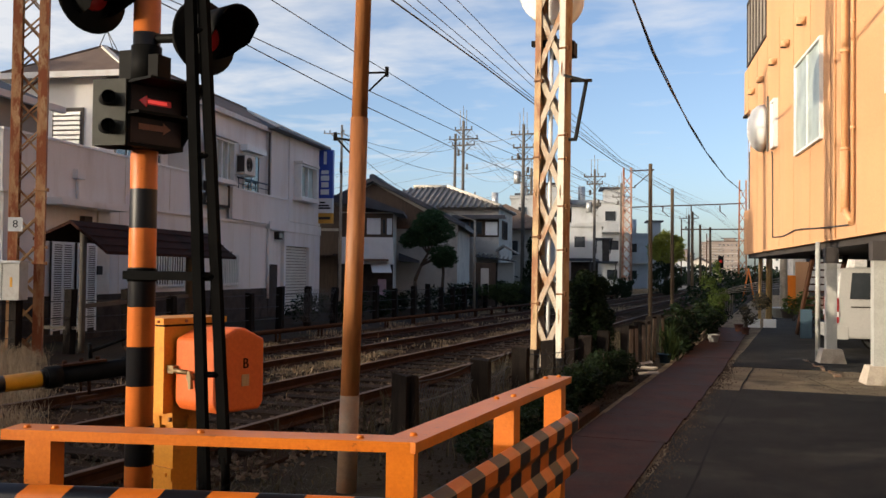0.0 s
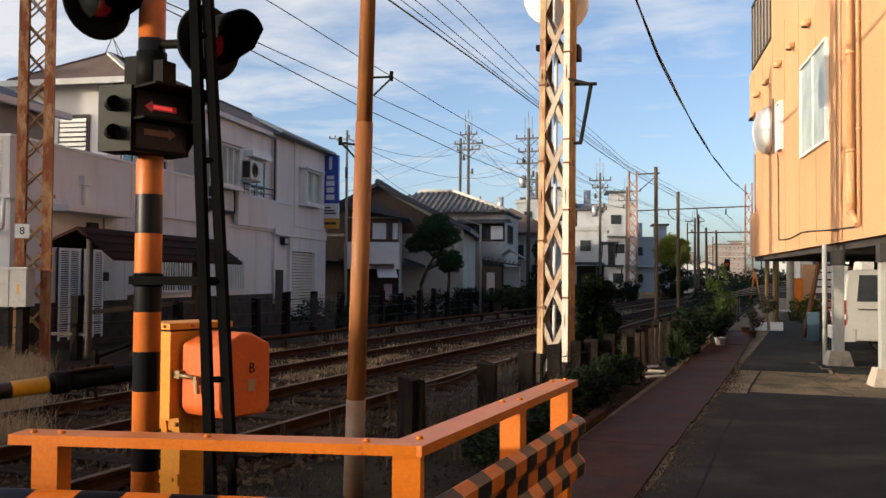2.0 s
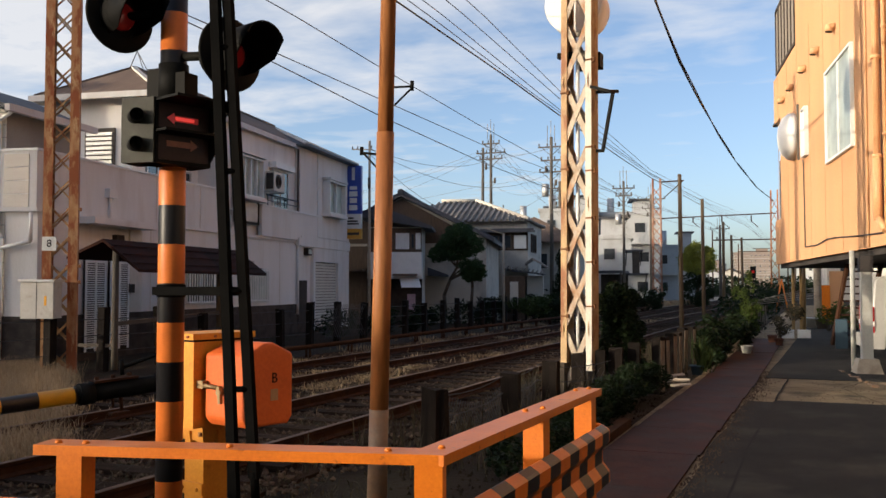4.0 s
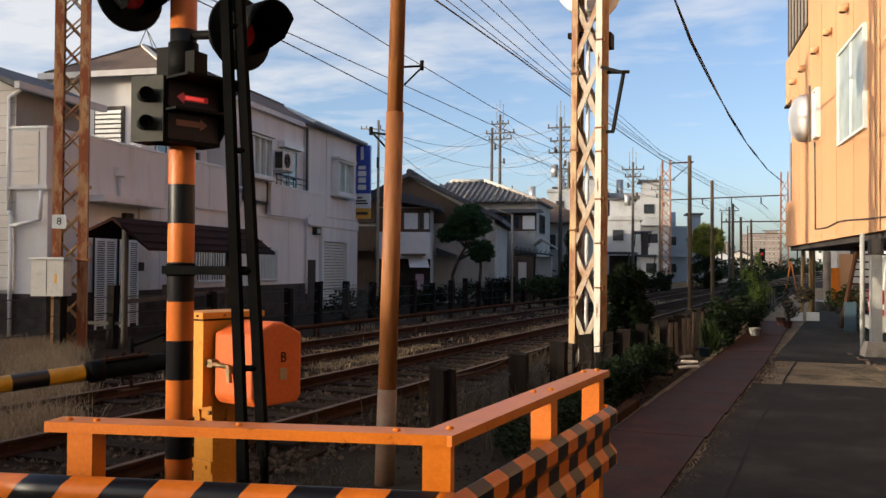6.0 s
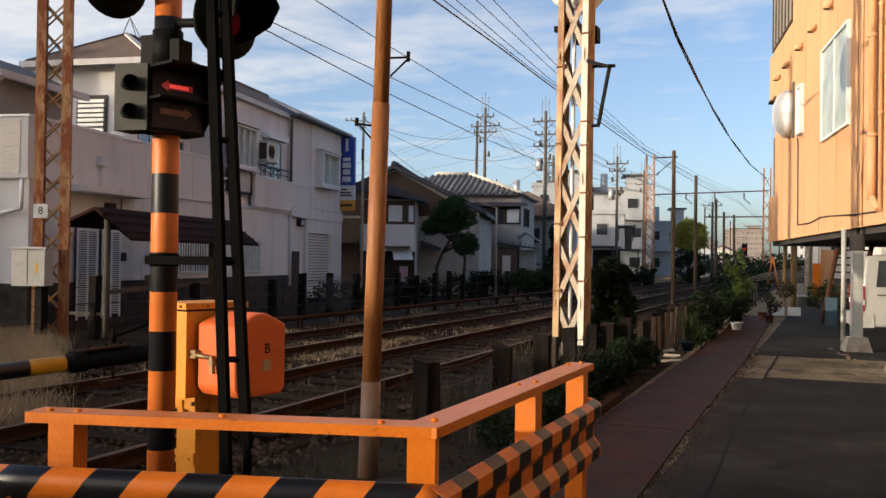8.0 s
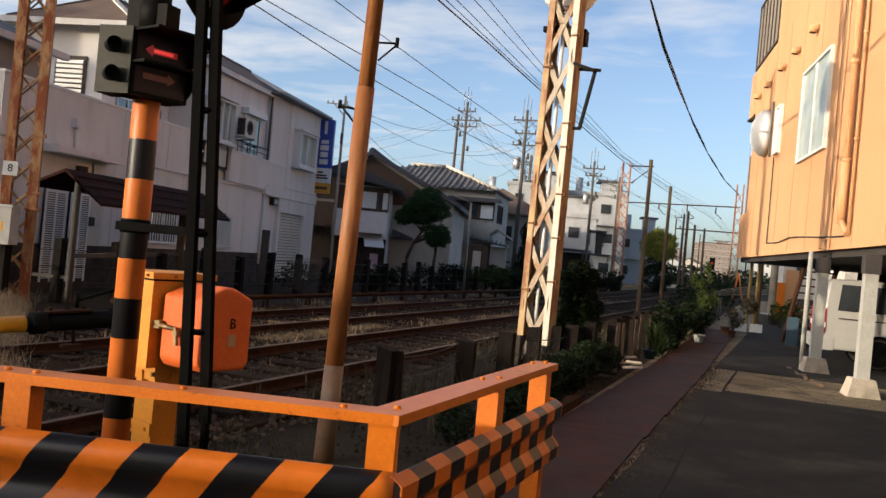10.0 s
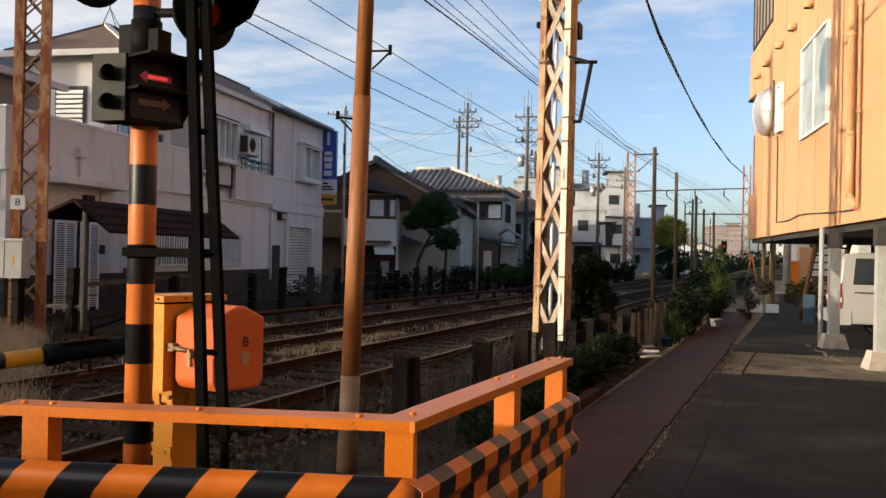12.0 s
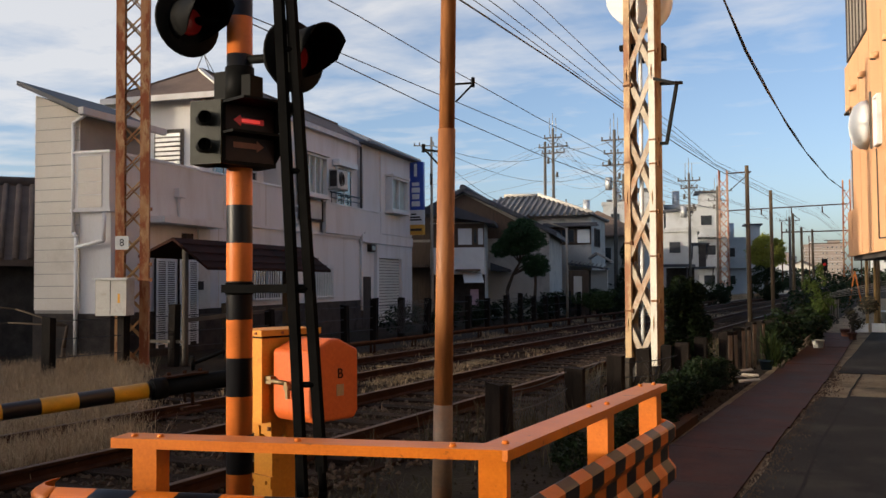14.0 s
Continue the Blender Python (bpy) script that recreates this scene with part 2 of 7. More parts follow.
add_cracks(M_sun_asphalt, 0.45, 0.006)
M_plate = surface("rust_brown_steel_plate", (0.024, 0.0080, 0.0042), (0.062, 0.0175, 0.0075), 2.6, 40, 0.66, metal=0.0, spec=0.09, relief=0.2, dirt=(0.035, 0.022, 0.018), dirt_scale=1.6, dirt_at=(0.45, 0.65))
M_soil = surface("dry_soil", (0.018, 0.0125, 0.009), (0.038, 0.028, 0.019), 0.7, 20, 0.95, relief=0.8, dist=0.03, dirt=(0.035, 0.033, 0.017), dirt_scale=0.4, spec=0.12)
M_concrete = surface("pale_concrete", (0.36, 0.31, 0.25), (0.47, 0.41, 0.33), 2, 40, 0.9, relief=0.4, dirt=(0.2, 0.17, 0.13), dirt_scale=2)
M_stucco = surface("white_grey_stucco", (0.75, 0.735, 0.715), (0.81, 0.795, 0.775), 0.8, 60, 0.9, relief=0.35, dirt=(0.64, 0.60, 0.55), dirt_scale=1.1, dirt_at=(0.5, 0.8), stretch=(1.5, 1.5, 0.3), spec=0.25)
M_siding = surface("cream_siding", (0.60, 0.55, 0.47), (0.68, 0.63, 0.55), 0.8, 50, 0.75, relief=0.15, dirt=(0.47, 0.42, 0.35), dirt_scale=0.9, dirt_at=(0.55, 0.8))
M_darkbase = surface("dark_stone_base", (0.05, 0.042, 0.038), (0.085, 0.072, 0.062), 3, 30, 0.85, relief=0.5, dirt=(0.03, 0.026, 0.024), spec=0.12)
M_white = surface("white_paint", (0.70, 0.70, 0.68), (0.80, 0.80, 0.78), 3, 60, 0.5, relief=0.06, dirt=(0.5, 0.46, 0.4), dirt_scale=3, dirt_at=(0.6, 0.8))
M_frame = surface("grey_aluminium_frame", (0.45, 0.45, 0.44), (0.55, 0.55, 0.53), 5, 60, 0.4, metal=0.5, relief=0.05)
M_brownroof = surface("brown_roof_shingle", (0.10, 0.066, 0.048), (0.16, 0.11, 0.08), 1.5, 30, 0.85, relief=0.4, vary=0.2)
M_slate = surface("dark_slate_roof", (0.035, 0.036, 0.042), (0.07, 0.07, 0.08), 1.5, 30, 0.6, relief=0.3)
M_kawara = surface("grey_clay_roof_tile", (0.13, 0.115, 0.10), (0.23, 0.205, 0.18), 2, 30, 0.55, relief=0.2, vary=0.2)
M_salmon = surface("salmon_orange_stucco", (0.475, 0.262, 0.132), (0.53, 0.30, 0.158), 0.6, 60, 0.9, relief=0.3, dirt=(0.45, 0.25, 0.135), dirt_scale=0.8, dirt_at=(0.5, 0.8), stretch=(1, 1, 0.3), spec=0.25)
M_pipe = surface("salmon_downpipe", (0.64, 0.34, 0.16), (0.70, 0.39, 0.19), 3, 50, 0.5, relief=0.1)
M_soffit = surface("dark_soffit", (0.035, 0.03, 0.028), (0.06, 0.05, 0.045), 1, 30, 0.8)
M_glass = glass_mat("window_glass", (0.035, 0.04, 0.045))
M_paleglass = glass_mat("pale_frosted_glass", (0.40, 0.45, 0.40), 0.3)
M_paleglass.node_tree.nodes["Principled BSDF"].inputs["Specular IOR Level"].default_value = 0.4
M_van = surface("silver_beige_car_paint", (0.36, 0.355, 0.335), (0.41, 0.402, 0.378), 1, 90, 0.3, metal=0.0, relief=0.02)
M_tyre = surface("tyre_rubber", (0.015, 0.015, 0.015), (0.03, 0.03, 0.03), 8, 60, 0.85)
M_redglass = glass_mat("red_lens", (0.42, 0.015, 0.012), 0.15)
M_lamp_red = glow("dim_red_signal_glass", (0.20, 0.010, 0.008), 0.10)
M_arrow_lit = glow("lit_red_arrow", (0.42, 0.018, 0.012), 0.22)
M_arrow_hot = glow("bright_red_lamp_bar", (0.95, 0.05, 0.035), 0.75)
M_arrow_off = surface("unlit_arrow_glass", (0.22, 0.07, 0.03), (0.28, 0.09, 0.04), 10, 60, 0.5)
M_bluesign = surface("blue_sign_panel", (0.02, 0.055, 0.34), (0.03, 0.075, 0.42), 2, 40, 0.35, relief=0.03)
M_signyellow = surface("yellow_sign_panel", (0.62, 0.30, 0.03), (0.68, 0.35, 0.04), 2, 40, 0.4, relief=0.03)
M_wire = surface("black_cable", (0.03, 0.03, 0.034), (0.045, 0.045, 0.05), 0.5, 1.5, 0.7, relief=0.0)
M_greywire = surface("grey_wire", (0.09, 0.085, 0.08), (0.13, 0.12, 0.11), 0.5, 1.5, 0.6, relief=0.0)
M_concpole = surface("concrete_pole", (0.11, 0.098, 0.085), (0.16, 0.14, 0.12), 2, 40, 0.85, relief=0.2, spec=0.12)
M_woodpole = surface("old_wooden_pole", (0.085, 0.062, 0.040), (0.15, 0.112, 0.074), 3, 40, 0.9, relief=0.4, stretch=(1, 1, 0.1), spec=0.12)
M_blue = surface("faded_blue_plastic", (0.018, 0.048, 0.075), (0.03, 0.068, 0.10), 3, 40, 0.6)
M_terracotta = surface("terracotta_pot", (0.085, 0.032, 0.022), (0.12, 0.045, 0.03), 4, 40, 0.85)
M_bark = surface("bark", (0.055, 0.04, 0.03), (0.1, 0.075, 0.055), 4, 30, 0.95, relief=0.8, dist=0.01, spec=0.12)


def leaf_mat(name, a, b, through=0.25):
    m, t, p = nodes_of(name)
    g = t.nodes.new("ShaderNodeNewGeometry")
    col = ramp(t, g.outputs["Random Per Island"], [(0.0, a), (1.0, b)])
    col = mix(t, 0.4, col, ramp(t, noise_at(t, 2.0, 3), [(0.3, (0.4, 0.4, 0.4)), (0.7, (1, 1, 1))]), "MULTIPLY")
    link(t, col, p.inputs["Base Color"])
    p.inputs["Roughness"].default_value = 0.6
    p.inputs["Specular IOR Level"].default_value = 0.15
    tr = t.nodes.new("ShaderNodeBsdfTranslucent")
    link(t, col, tr.inputs[0])
    mx = t.nodes.new("ShaderNodeMixShader")
    mx.inputs[0].default_value = through
    link(t, p.outputs[0], mx.inputs[1])
    link(t, tr.outputs[0], mx.inputs[2])
    link(t, mx.outputs[0], t.nodes["Material Output"].inputs[0])
    return m


M_leaf = leaf_mat("dark_green_leaf", (0.007, 0.015, 0.0045), (0.019, 0.033, 0.010))
M_willow = leaf_mat("yellow_green_leaf", (0.16, 0.19, 0.03), (0.32, 0.33, 0.07), 0.45)
M_pine = leaf_mat("pine_green", (0.022, 0.052, 0.02), (0.05, 0.095, 0.036))
M_hedge = leaf_mat("olive_hedge_leaf", (0.028, 0.048, 0.012), (0.065, 0.09, 0.028))
M_fresh = leaf_mat("fresh_green_leaf", (0.045, 0.075, 0.014), (0.10, 0.135, 0.03), 0.35)
M_drygrass = leaf_mat("dry_straw_grass", (0.27, 0.19, 0.11), (0.46, 0.35, 0.22), 0.3)
M_straw = leaf_mat("bleached_straw", (0.30, 0.215, 0.115), (0.52, 0.40, 0.24), 0.3)
M_weed = leaf_mat("brown_green_weed", (0.045, 0.04, 0.022), (0.10, 0.08, 0.05), 0.3)


# ---------------------------------------------------------------- ground, road, tracks
rng = random.Random(7)
bm = B()
block(bm, -900, 900, -300, 2500, -0.6, -0.03)
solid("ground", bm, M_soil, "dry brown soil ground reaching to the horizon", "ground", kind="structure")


def strip(name, material, label, category, xs, y0, y1, z, step=1.0, wob=0.012):
    """A ground strip with a slightly uneven surface and given left and right edges."""
    n = int((y1 - y0) / step)
    verts, faces = [], []
    cols = 7
    for i in range(n + 1):
        y = y0 + (y1 - y0) * i / n
        a, b = xs(y)
        for k in range(cols):
            x = a + (b - a) * k / (cols - 1)
            edge = 0 if k in (0, cols - 1) else 1
            verts.append((x, y, z + wob * edge * noise.noise(Vector((x * 0.7, y * 0.7, 3)))))
    for i in range(n):
        for k in range(cols - 1):
            p = i * cols + k
            faces.append((p, p + 1, p + cols + 1, p + cols))
    me = raw(name, verts, faces, material)
    bm = B()
    bm.from_mesh(me)
    edge = [e for e in bm.edges if len(e.link_faces) == 1]
    r = bmesh.ops.extrude_edge_only(bm, edges=edge)
    for v in r["geom"]:
        if isinstance(v, bmesh.types.BMVert):
            v.co.z = -0.3
    bm.to_mesh(me)
    bm.free()
    ob = new(name, me)
    return tagged(ob, label, category, kind="structure")


def plate_edge(y):
    return -1.06 + 0.10 * min(1, max(0, (y - 6) / 8)) + 0.018 * noise.noise(Vector((1.7, y * 1.1, 8)))


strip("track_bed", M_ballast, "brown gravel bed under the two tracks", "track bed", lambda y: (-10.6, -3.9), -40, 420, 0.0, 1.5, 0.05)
# Left bare from 13.2 to 16.4 as a painted sunlit band.
strip("old_road", M_sun_asphalt, "dusty pale lane asphalt with a painted sun band and cracks", "road", lambda y: (-1.95, 10.6), 5.6, 80, 0.008, 0.7, 0.006)


def patch_edge(y):
    """The wavering seam between the pale surface along the plates and the dark asphalt."""
    return -0.66 + max(0, y - 9) * 0.02 + 0.025 * noise.noise(Vector((0.3, y * 0.9, 2)))


strip("road", M_asphalt, "dark grey worn asphalt lane, cut off at the painted sun band", "road", lambda y: (patch_edge(y), 10.6), 5.6, 13.2, 0.019, 0.35, 0.006)
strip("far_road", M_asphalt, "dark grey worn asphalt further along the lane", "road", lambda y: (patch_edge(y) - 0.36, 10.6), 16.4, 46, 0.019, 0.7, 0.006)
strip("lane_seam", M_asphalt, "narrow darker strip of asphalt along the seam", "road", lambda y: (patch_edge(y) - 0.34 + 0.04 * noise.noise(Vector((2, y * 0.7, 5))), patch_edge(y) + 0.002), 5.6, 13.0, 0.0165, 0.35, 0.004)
M_tar = surface("black_tar_line", (0.010, 0.0095, 0.009), (0.018, 0.017, 0.016), 6, 60, 0.8, relief=0.3, spec=0.1)
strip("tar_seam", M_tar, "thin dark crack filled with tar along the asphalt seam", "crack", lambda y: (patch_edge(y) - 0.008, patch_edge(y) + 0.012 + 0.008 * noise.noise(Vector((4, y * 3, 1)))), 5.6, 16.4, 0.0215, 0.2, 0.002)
strip("crossing_road", M_asphalt, "grey asphalt road at the level crossing", "road", lambda y: (-3.2, 14), -40, 2.4, 0.012, 1.0, 0.01)
strip("lane_mouth", M_asphalt, "grey asphalt where the lane meets the crossing", "road", lambda y: (-0.9, 10.6), 2.4, 5.6, 0.013, 0.5, 0.008)

RAILS = (-4.57, -6.005, -7.47, -8.905)
RAIL_PROFILE = [(-0.062, 0), (0.062, 0), (0.062, 0.012), (0.012, 0.03), (0.012, 0.085), (0.033, 0.095), (0.033, 0.117), (-0.033, 0.117), (-0.033, 0.095), (-0.012, 0.085), (-0.012, 0.03), (-0.062, 0.012)]
for a, b in ((0, 1), (2, 3)):
    track = thing("railway_track", "rusty railway track on old wooden sleepers", "railway track", group="railway tracks", kind="structure")
    for x in (RAILS[a], RAILS[b]):
        bm = B()
        prism(bm, [(x + u, v + 0.03) for u, v in RAIL_PROFILE], -30, 110)
        rail = part("rail", bm, M_rail, track, "rust-brown steel rail")
        bm = B()
        block(bm, x - 0.028, x + 0.028, -30, 110, 0.1472, 0.151)
        part("rail_head", bm, M_railtop, rail, "dull worn running surface")
    mid = (RAILS[a] + RAILS[b]) / 2
    bm = B()
    block(bm, -1.15, 1.15, -0.11, 0.11, -0.10, 0.035)
    soften(bm, 0.012)
    sleeper = mesh_of("sleeper", bm, M_sleeper)
    for k in range(90):
        part("sleeper", sleeper, None, track, m=pose(mid + rng.uniform(-0.04, 0.04), 2.5 + 0.62 * k, rng.uniform(-0.012, 0.006), 0, 0, rng.uniform(-1.2, 1.2)))


def stones(name, count, x0, x1, y0, y1, r0, r1, label):
    """Loose stones, joined, thinning out with distance."""
    verts, faces = [], []
    base = [(1, 0, 0), (-1, 0, 0), (0, 1, 0), (0, -1, 0), (0, 0, 1), (0, 0, -1)]
    tris = [(0, 2, 4), (2, 1, 4), (1, 3, 4), (3, 0, 4), (2, 0, 5), (1, 2, 5), (3, 1, 5), (0, 3, 5)]
    for _ in range(count):
        x = rng.uniform(x0, x1)
        y = y0 + (y1 - y0) * rng.random() ** 1.6
        r = rng.uniform(r0, r1)
        rot = Euler((rng.uniform(0, 6), rng.uniform(0, 6), rng.uniform(0, 6))).to_matrix()
        o = len(verts)
        for v in base:
            q = rot @ (Vector(v) * r * rng.uniform(0.6, 1.1))
            verts.append((x + q.x, y + q.y, 0.012 + q.z * 0.8))
        faces += [tuple(o + k for k in f) for f in tris]
    ob = new(name, raw(name, verts, faces, M_stone))
    tagged(ob, label, "gravel", kind="stuff")


stones("ballast_gravel", 15000, -10.4, -3.6, 2.6, 34, 0.018, 0.045, "loose brown ballast stones between the rails")


def blades(name, spots, material, label, category="grass", high=(0.25, 0.6), per=14, spread=0.12, wide=0.006, kind="stuff", lean=0.5):
    """Tufts of thin bent blades."""
    verts, faces = [], []
    for x, y, z, s in spots:
        for _ in range(per):
            a = rng.uniform(0, 6.283)
            h = rng.uniform(*high) * s
            px, py = x + rng.gauss(0, spread), y + rng.gauss(0, spread)
            dx, dy = math.cos(a), math.sin(a)
            wx, wy = -dy * wide, dx * wide
            l1, l2 = rng.uniform(0.05, lean * 0.5) * h, rng.uniform(0.2, lean) * h
            o = len(verts)
            verts += [(px - wx, py - wy, z - 0.02), (px + wx, py + wy, z - 0.02), (px + dx * l1 + wx, py + dy * l1 + wy, z + h * 0.6), (px + dx * l1 - wx, py + dy * l1 - wy, z + h * 0.6), (px + dx * l2, py + dy * l2, z + h)]
            faces += [(o, o + 1, o + 2, o + 3), (o + 3, o + 2, o + 4)]
    ob = new(name, raw(name, verts, faces, material))
    return tagged(ob, label, category, kind=kind)


spots = [(rng.uniform(-14, -6.3), rng.uniform(3.2, 13.0), 0, rng.uniform(0.3, 0.55)) for _ in range(6500)]
spots = [s for s in spots if noise.noise(Vector((s[0] * 0.5, s[1] * 0.5, 1))) > -0.25 and -s[0] > 0.98 * s[1] and min(abs(s[0] - r) for r in RAILS) > 0.13]
blades("dry_grass", spots, M_drygrass, "tall dry straw-coloured grass beside the track", high=(0.15, 0.62), per=26, spread=0.13, wide=0.0026, lean=1.25)
spots = [(rng.uniform(-11.5, -5.8), rng.uniform(8, 45), 0.01, rng.uniform(0.3, 0.8)) for _ in range(1100)]
spots = [s for s in spots if noise.noise(Vector((s[0] * 0.9, s[1] * 0.35, 9))) > 0.05 and min(abs(s[0] - r) for r in RAILS) > 0.1]
blades("track_weeds", spots, M_drygrass, "low dry weeds between the rails", high=(0.06, 0.18), per=10)
spots = [(rng.uniform(-4.2, -2.5), rng.uniform(6.8, 32), 0.0, rng.uniform(0.3, 0.9)) for _ in range(330)]
straw = [(rng.uniform(-8.6, -3.1), 3.0 + 12 * rng.random(), 0.0, rng.uniform(0.6, 1.2)) for _ in range(2600)]
straw = [q for q in straw if noise.noise(Vector((q[0] * 0.8, q[1] * 0.8, 4))) > -0.1 and min(abs(q[0] - r) for r in RAILS) > 0.1]
blades("fallen_straw", straw, M_weed, "short dry straw lying over the ballast", high=(0.02, 0.06), per=7, spread=0.14, wide=0.005, lean=2.5)
blades("fence_weeds", spots, M_weed, "brown and green weeds along the fence", high=(0.15, 0.5), per=12)

spots = []
for x0, x1, y0, y1, n in ((-7.25, -6.2, 11.8, 16.5, 300), (-8.3, -7.7, 13.5, 16.5, 130), (-6.9, -6.2, 17, 24, 120), (-10.0, -9.3, 15, 24, 70)):
    for _ in range(n):
        x, y = rng.uniform(x0, x1), rng.uniform(y0, y1)
        if noise.noise(Vector((x * 1.6, y * 0.7, 6))) > 0.0 and min(abs(x - r) for r in RAILS) > 0.12:
            spots.append((x, y, 0.02, rng.uniform(0.5, 1.2)))
blades("track_grass", spots, M_straw, "short sunlit straw-coloured grass between the rails", high=(0.025, 0.07), per=18, spread=0.11, wide=0.004, lean=2.2)

# rust-brown plates over the drain
plates = thing("drain_plates", "row of rust-brown steel plates over the roadside drain", "metal plates", kind="structure")
y = 5.6
while y < 27.0:
    n = 1.52
    a, b = plate_edge(y) - 0.86, plate_edge(y)
    bm = B()
    block(bm, a, b, y, y + n - 0.006, 0.012, 0.030)
    soften(bm, 0.003)
    part("plate", bm, M_plate, plates, m=pose(0, 0, rng.uniform(-0.003, 0.003)))
    y += n


def grit(name, count, place, r0, r1, material, label):
    """Small loose stones at places drawn by place()."""
    verts, faces = [], []
    for _ in range(count):
        x, y = place()
        r = rng.uniform(r0, r1)
        o = len(verts)
        a = rng.uniform(0, 6)
        verts += [(x + r * math.cos(a + 2.09 * k), y + r * math.sin(a + 2.09 * k), 0.01) for k in range(3)] + [(x, y, 0.019 + r * 0.8)]
        faces += [(o, o + 1, o + 3), (o + 1, o + 2, o + 3), (o + 2, o, o + 3)]
    tagged(new(name, raw(name, verts, faces, material)), label, "gravel", kind="stuff")


def beside_plates():
    yy = 5.6 + 12 * rng.random() ** 1.3
    return plate_edge(yy) + abs(rng.gauss(0, 0.10)) + 0.01, yy


grit("lane_grit", 1500, beside_plates, 0.005, 0.016, M_stone, "crumbled grit along the edge of the steel plates")
grit("lane_gravel", 1600, lambda: (rng.uniform(-1.0, 2.6), 6.2 + 12 * rng.random()), 0.003, 0.009, M_stone, "fine loose grit scattered over the asphalt")
grit("leaf_litter", 900, lambda: (rng.uniform(-3.2, -1.95), rng.uniform(6.0, 18)), 0.008, 0.025, M_soil, "dry leaf litter and crumbs under the shrubs")


bm = B()
block(bm, -2.06, -1.94, 3.2, 10.2, -0.02, 0.10)
soften(bm, 0.01)
solid("edge_beam", bm, M_rail, "rusty steel beam edging the drain plates", "steel beam")

# ---------------------------------------------------------------- striped guard railing
railing = thing("guard_railing", "orange steel guard railing with black striped beam", "guard railing", pose(-1.30, 3.12, 0))
LEFT = 14.3      # the front run leans by this much
SIDE_RUN = pose(0, 0, 0, 0, 0, -1.2)
bm = B()
block(bm, -0.07, 0.065, -0.055, 2.23, 0.917, 0.955, SIDE_RUN)
soften(bm, 0.012, 2)
part("top_rail", bm, M_orange, railing)
front = pose(0, 0, 0, 0, 0, 180 + LEFT)
bm = B()
block(bm, -0.05, 1.49, -0.065, 0.065, 0.9175, 0.9555, front)
soften(bm, 0.012, 2)
part("top_rail", bm, M_orange, railing)


def post(m):
    bm = B()
    block(bm, -0.05, 0.05, -0.05, 0.05, 0, 0.917)
    soften(bm, 0.01, 1)
    return part("post", bm, M_orange, railing, m=m)


POSTS = [pose(-0.01, 0.0, 0, 0, 0, LEFT), SIDE_RUN @ pose(0.0, 1.2, 0), SIDE_RUN @ pose(0.0, 2.1, 0), front @ pose(1.355, 0, 0)]
for m in POSTS:
    post(m)
BOLTS = [(-0.01, 1.14), (0.04, 1.26), (0.0, 2.06), (0.05, 2.17), (0.0, 0.08)]
for x, y in BOLTS:
    bm = B()
    tube(bm, (x, y, 0.954), (x, y, 0.967), 0.016, 0.010, 8)
    part("bolt", bm, M_orange, railing)
for u in (0.16, 0.75, 1.31, 1.42):
    bm = B()
    p = front @ Vector((u, 0.01, 0))
    tube(bm, (p.x, p.y, 0.9545), (p.x, p.y, 0.967), 0.016, 0.010, 8)
    part("bolt", bm, M_orange, railing)

BEAM = [(0.0, 0.175), (0.034, 0.155), (0.044, 0.145), (0.044, 0.085), (0.036, 0.074), (0.004, 0.035), (0.004, -0.035), (0.036, -0.074), (0.044, -0.085), (0.044, -0.145), (0.034, -0.155), (0.0, -0.175)]


def beam(path, name, m, z, paint):
    """A folded guard beam swept along a path of (x, y), its ribs to the path's right."""
    bm = B()
    rows = []
    for i, p in enumerate(path):
        a, b = Vector(path[max(0, i - 1)]), Vector(path[min(len(path) - 1, i + 1)])
        d = (b - a).normalized()
        n = Vector((d.y, -d.x))
        rows.append([[bm.verts.new((p[0] + n.x * (u + o), p[1] + n.y * (u + o), v)) for u, v in BEAM] for o in (0.0, -0.006)])
    for r, s in zip(rows, rows[1:]):
        for o in (0, 1):
            for k in range(len(BEAM) - 1):
                f = bm.faces.new((r[o][k], r[o][k + 1], s[o][k + 1], s[o][k]))
                f.smooth = paint != M_side_stripe
    for r in (rows[0], rows[-1]):
        for k in range(len(BEAM) - 1):
            bm.faces.new((r[0][k], r[0][k + 1], r[1][k + 1], r[1][k]))
    for k in (0, len(BEAM) - 1):
        for r, s in zip(rows, rows[1:]):
            bm.faces.new((r[0][k], s[0][k], s[1][k], r[1][k]))
    bmesh.ops.recalc_face_normals(bm, faces=bm.faces)
    return part(name, bm, paint, railing, "plain orange curled end of the beam" if paint == M_orange else "black and orange striped folded beam", m @ pose(0, 0, z))


side = [(0.07, y) for y in (-0.085, 0.5, 1.0, 1.5, 2.0)] + [(0.07, 2.0 + 0.09 * k) for k in (1, 2)]
for k in range(1, 9):
    a = radians(14 * k)
    side.append((0.07 - 0.09 * (1 - math.cos(a)), 2.2 + 0.09 * math.sin(a)))
beam(side, "guard_beam", SIDE_RUN, 0.575, M_side_stripe)
frontm = pose(0, 0, 0, 0, 0, -90 + LEFT)
line = [(0.07, -1.72 + 0.25 * k) for k in range(7)] + [(0.07, 0.0), (0.07, 0.055)]
tail = []
for k in range(8, 0, -1):
    a = radians(15 * k)
    tail.append((0.07 - 0.11 * (1 - math.cos(a)), -1.72 - 0.11 * math.sin(a)))
beam(line, "guard_beam", frontm, 0.585, M_beam_stripe)
beam(tail + line[:1], "beam_end", frontm, 0.585, M_orange)
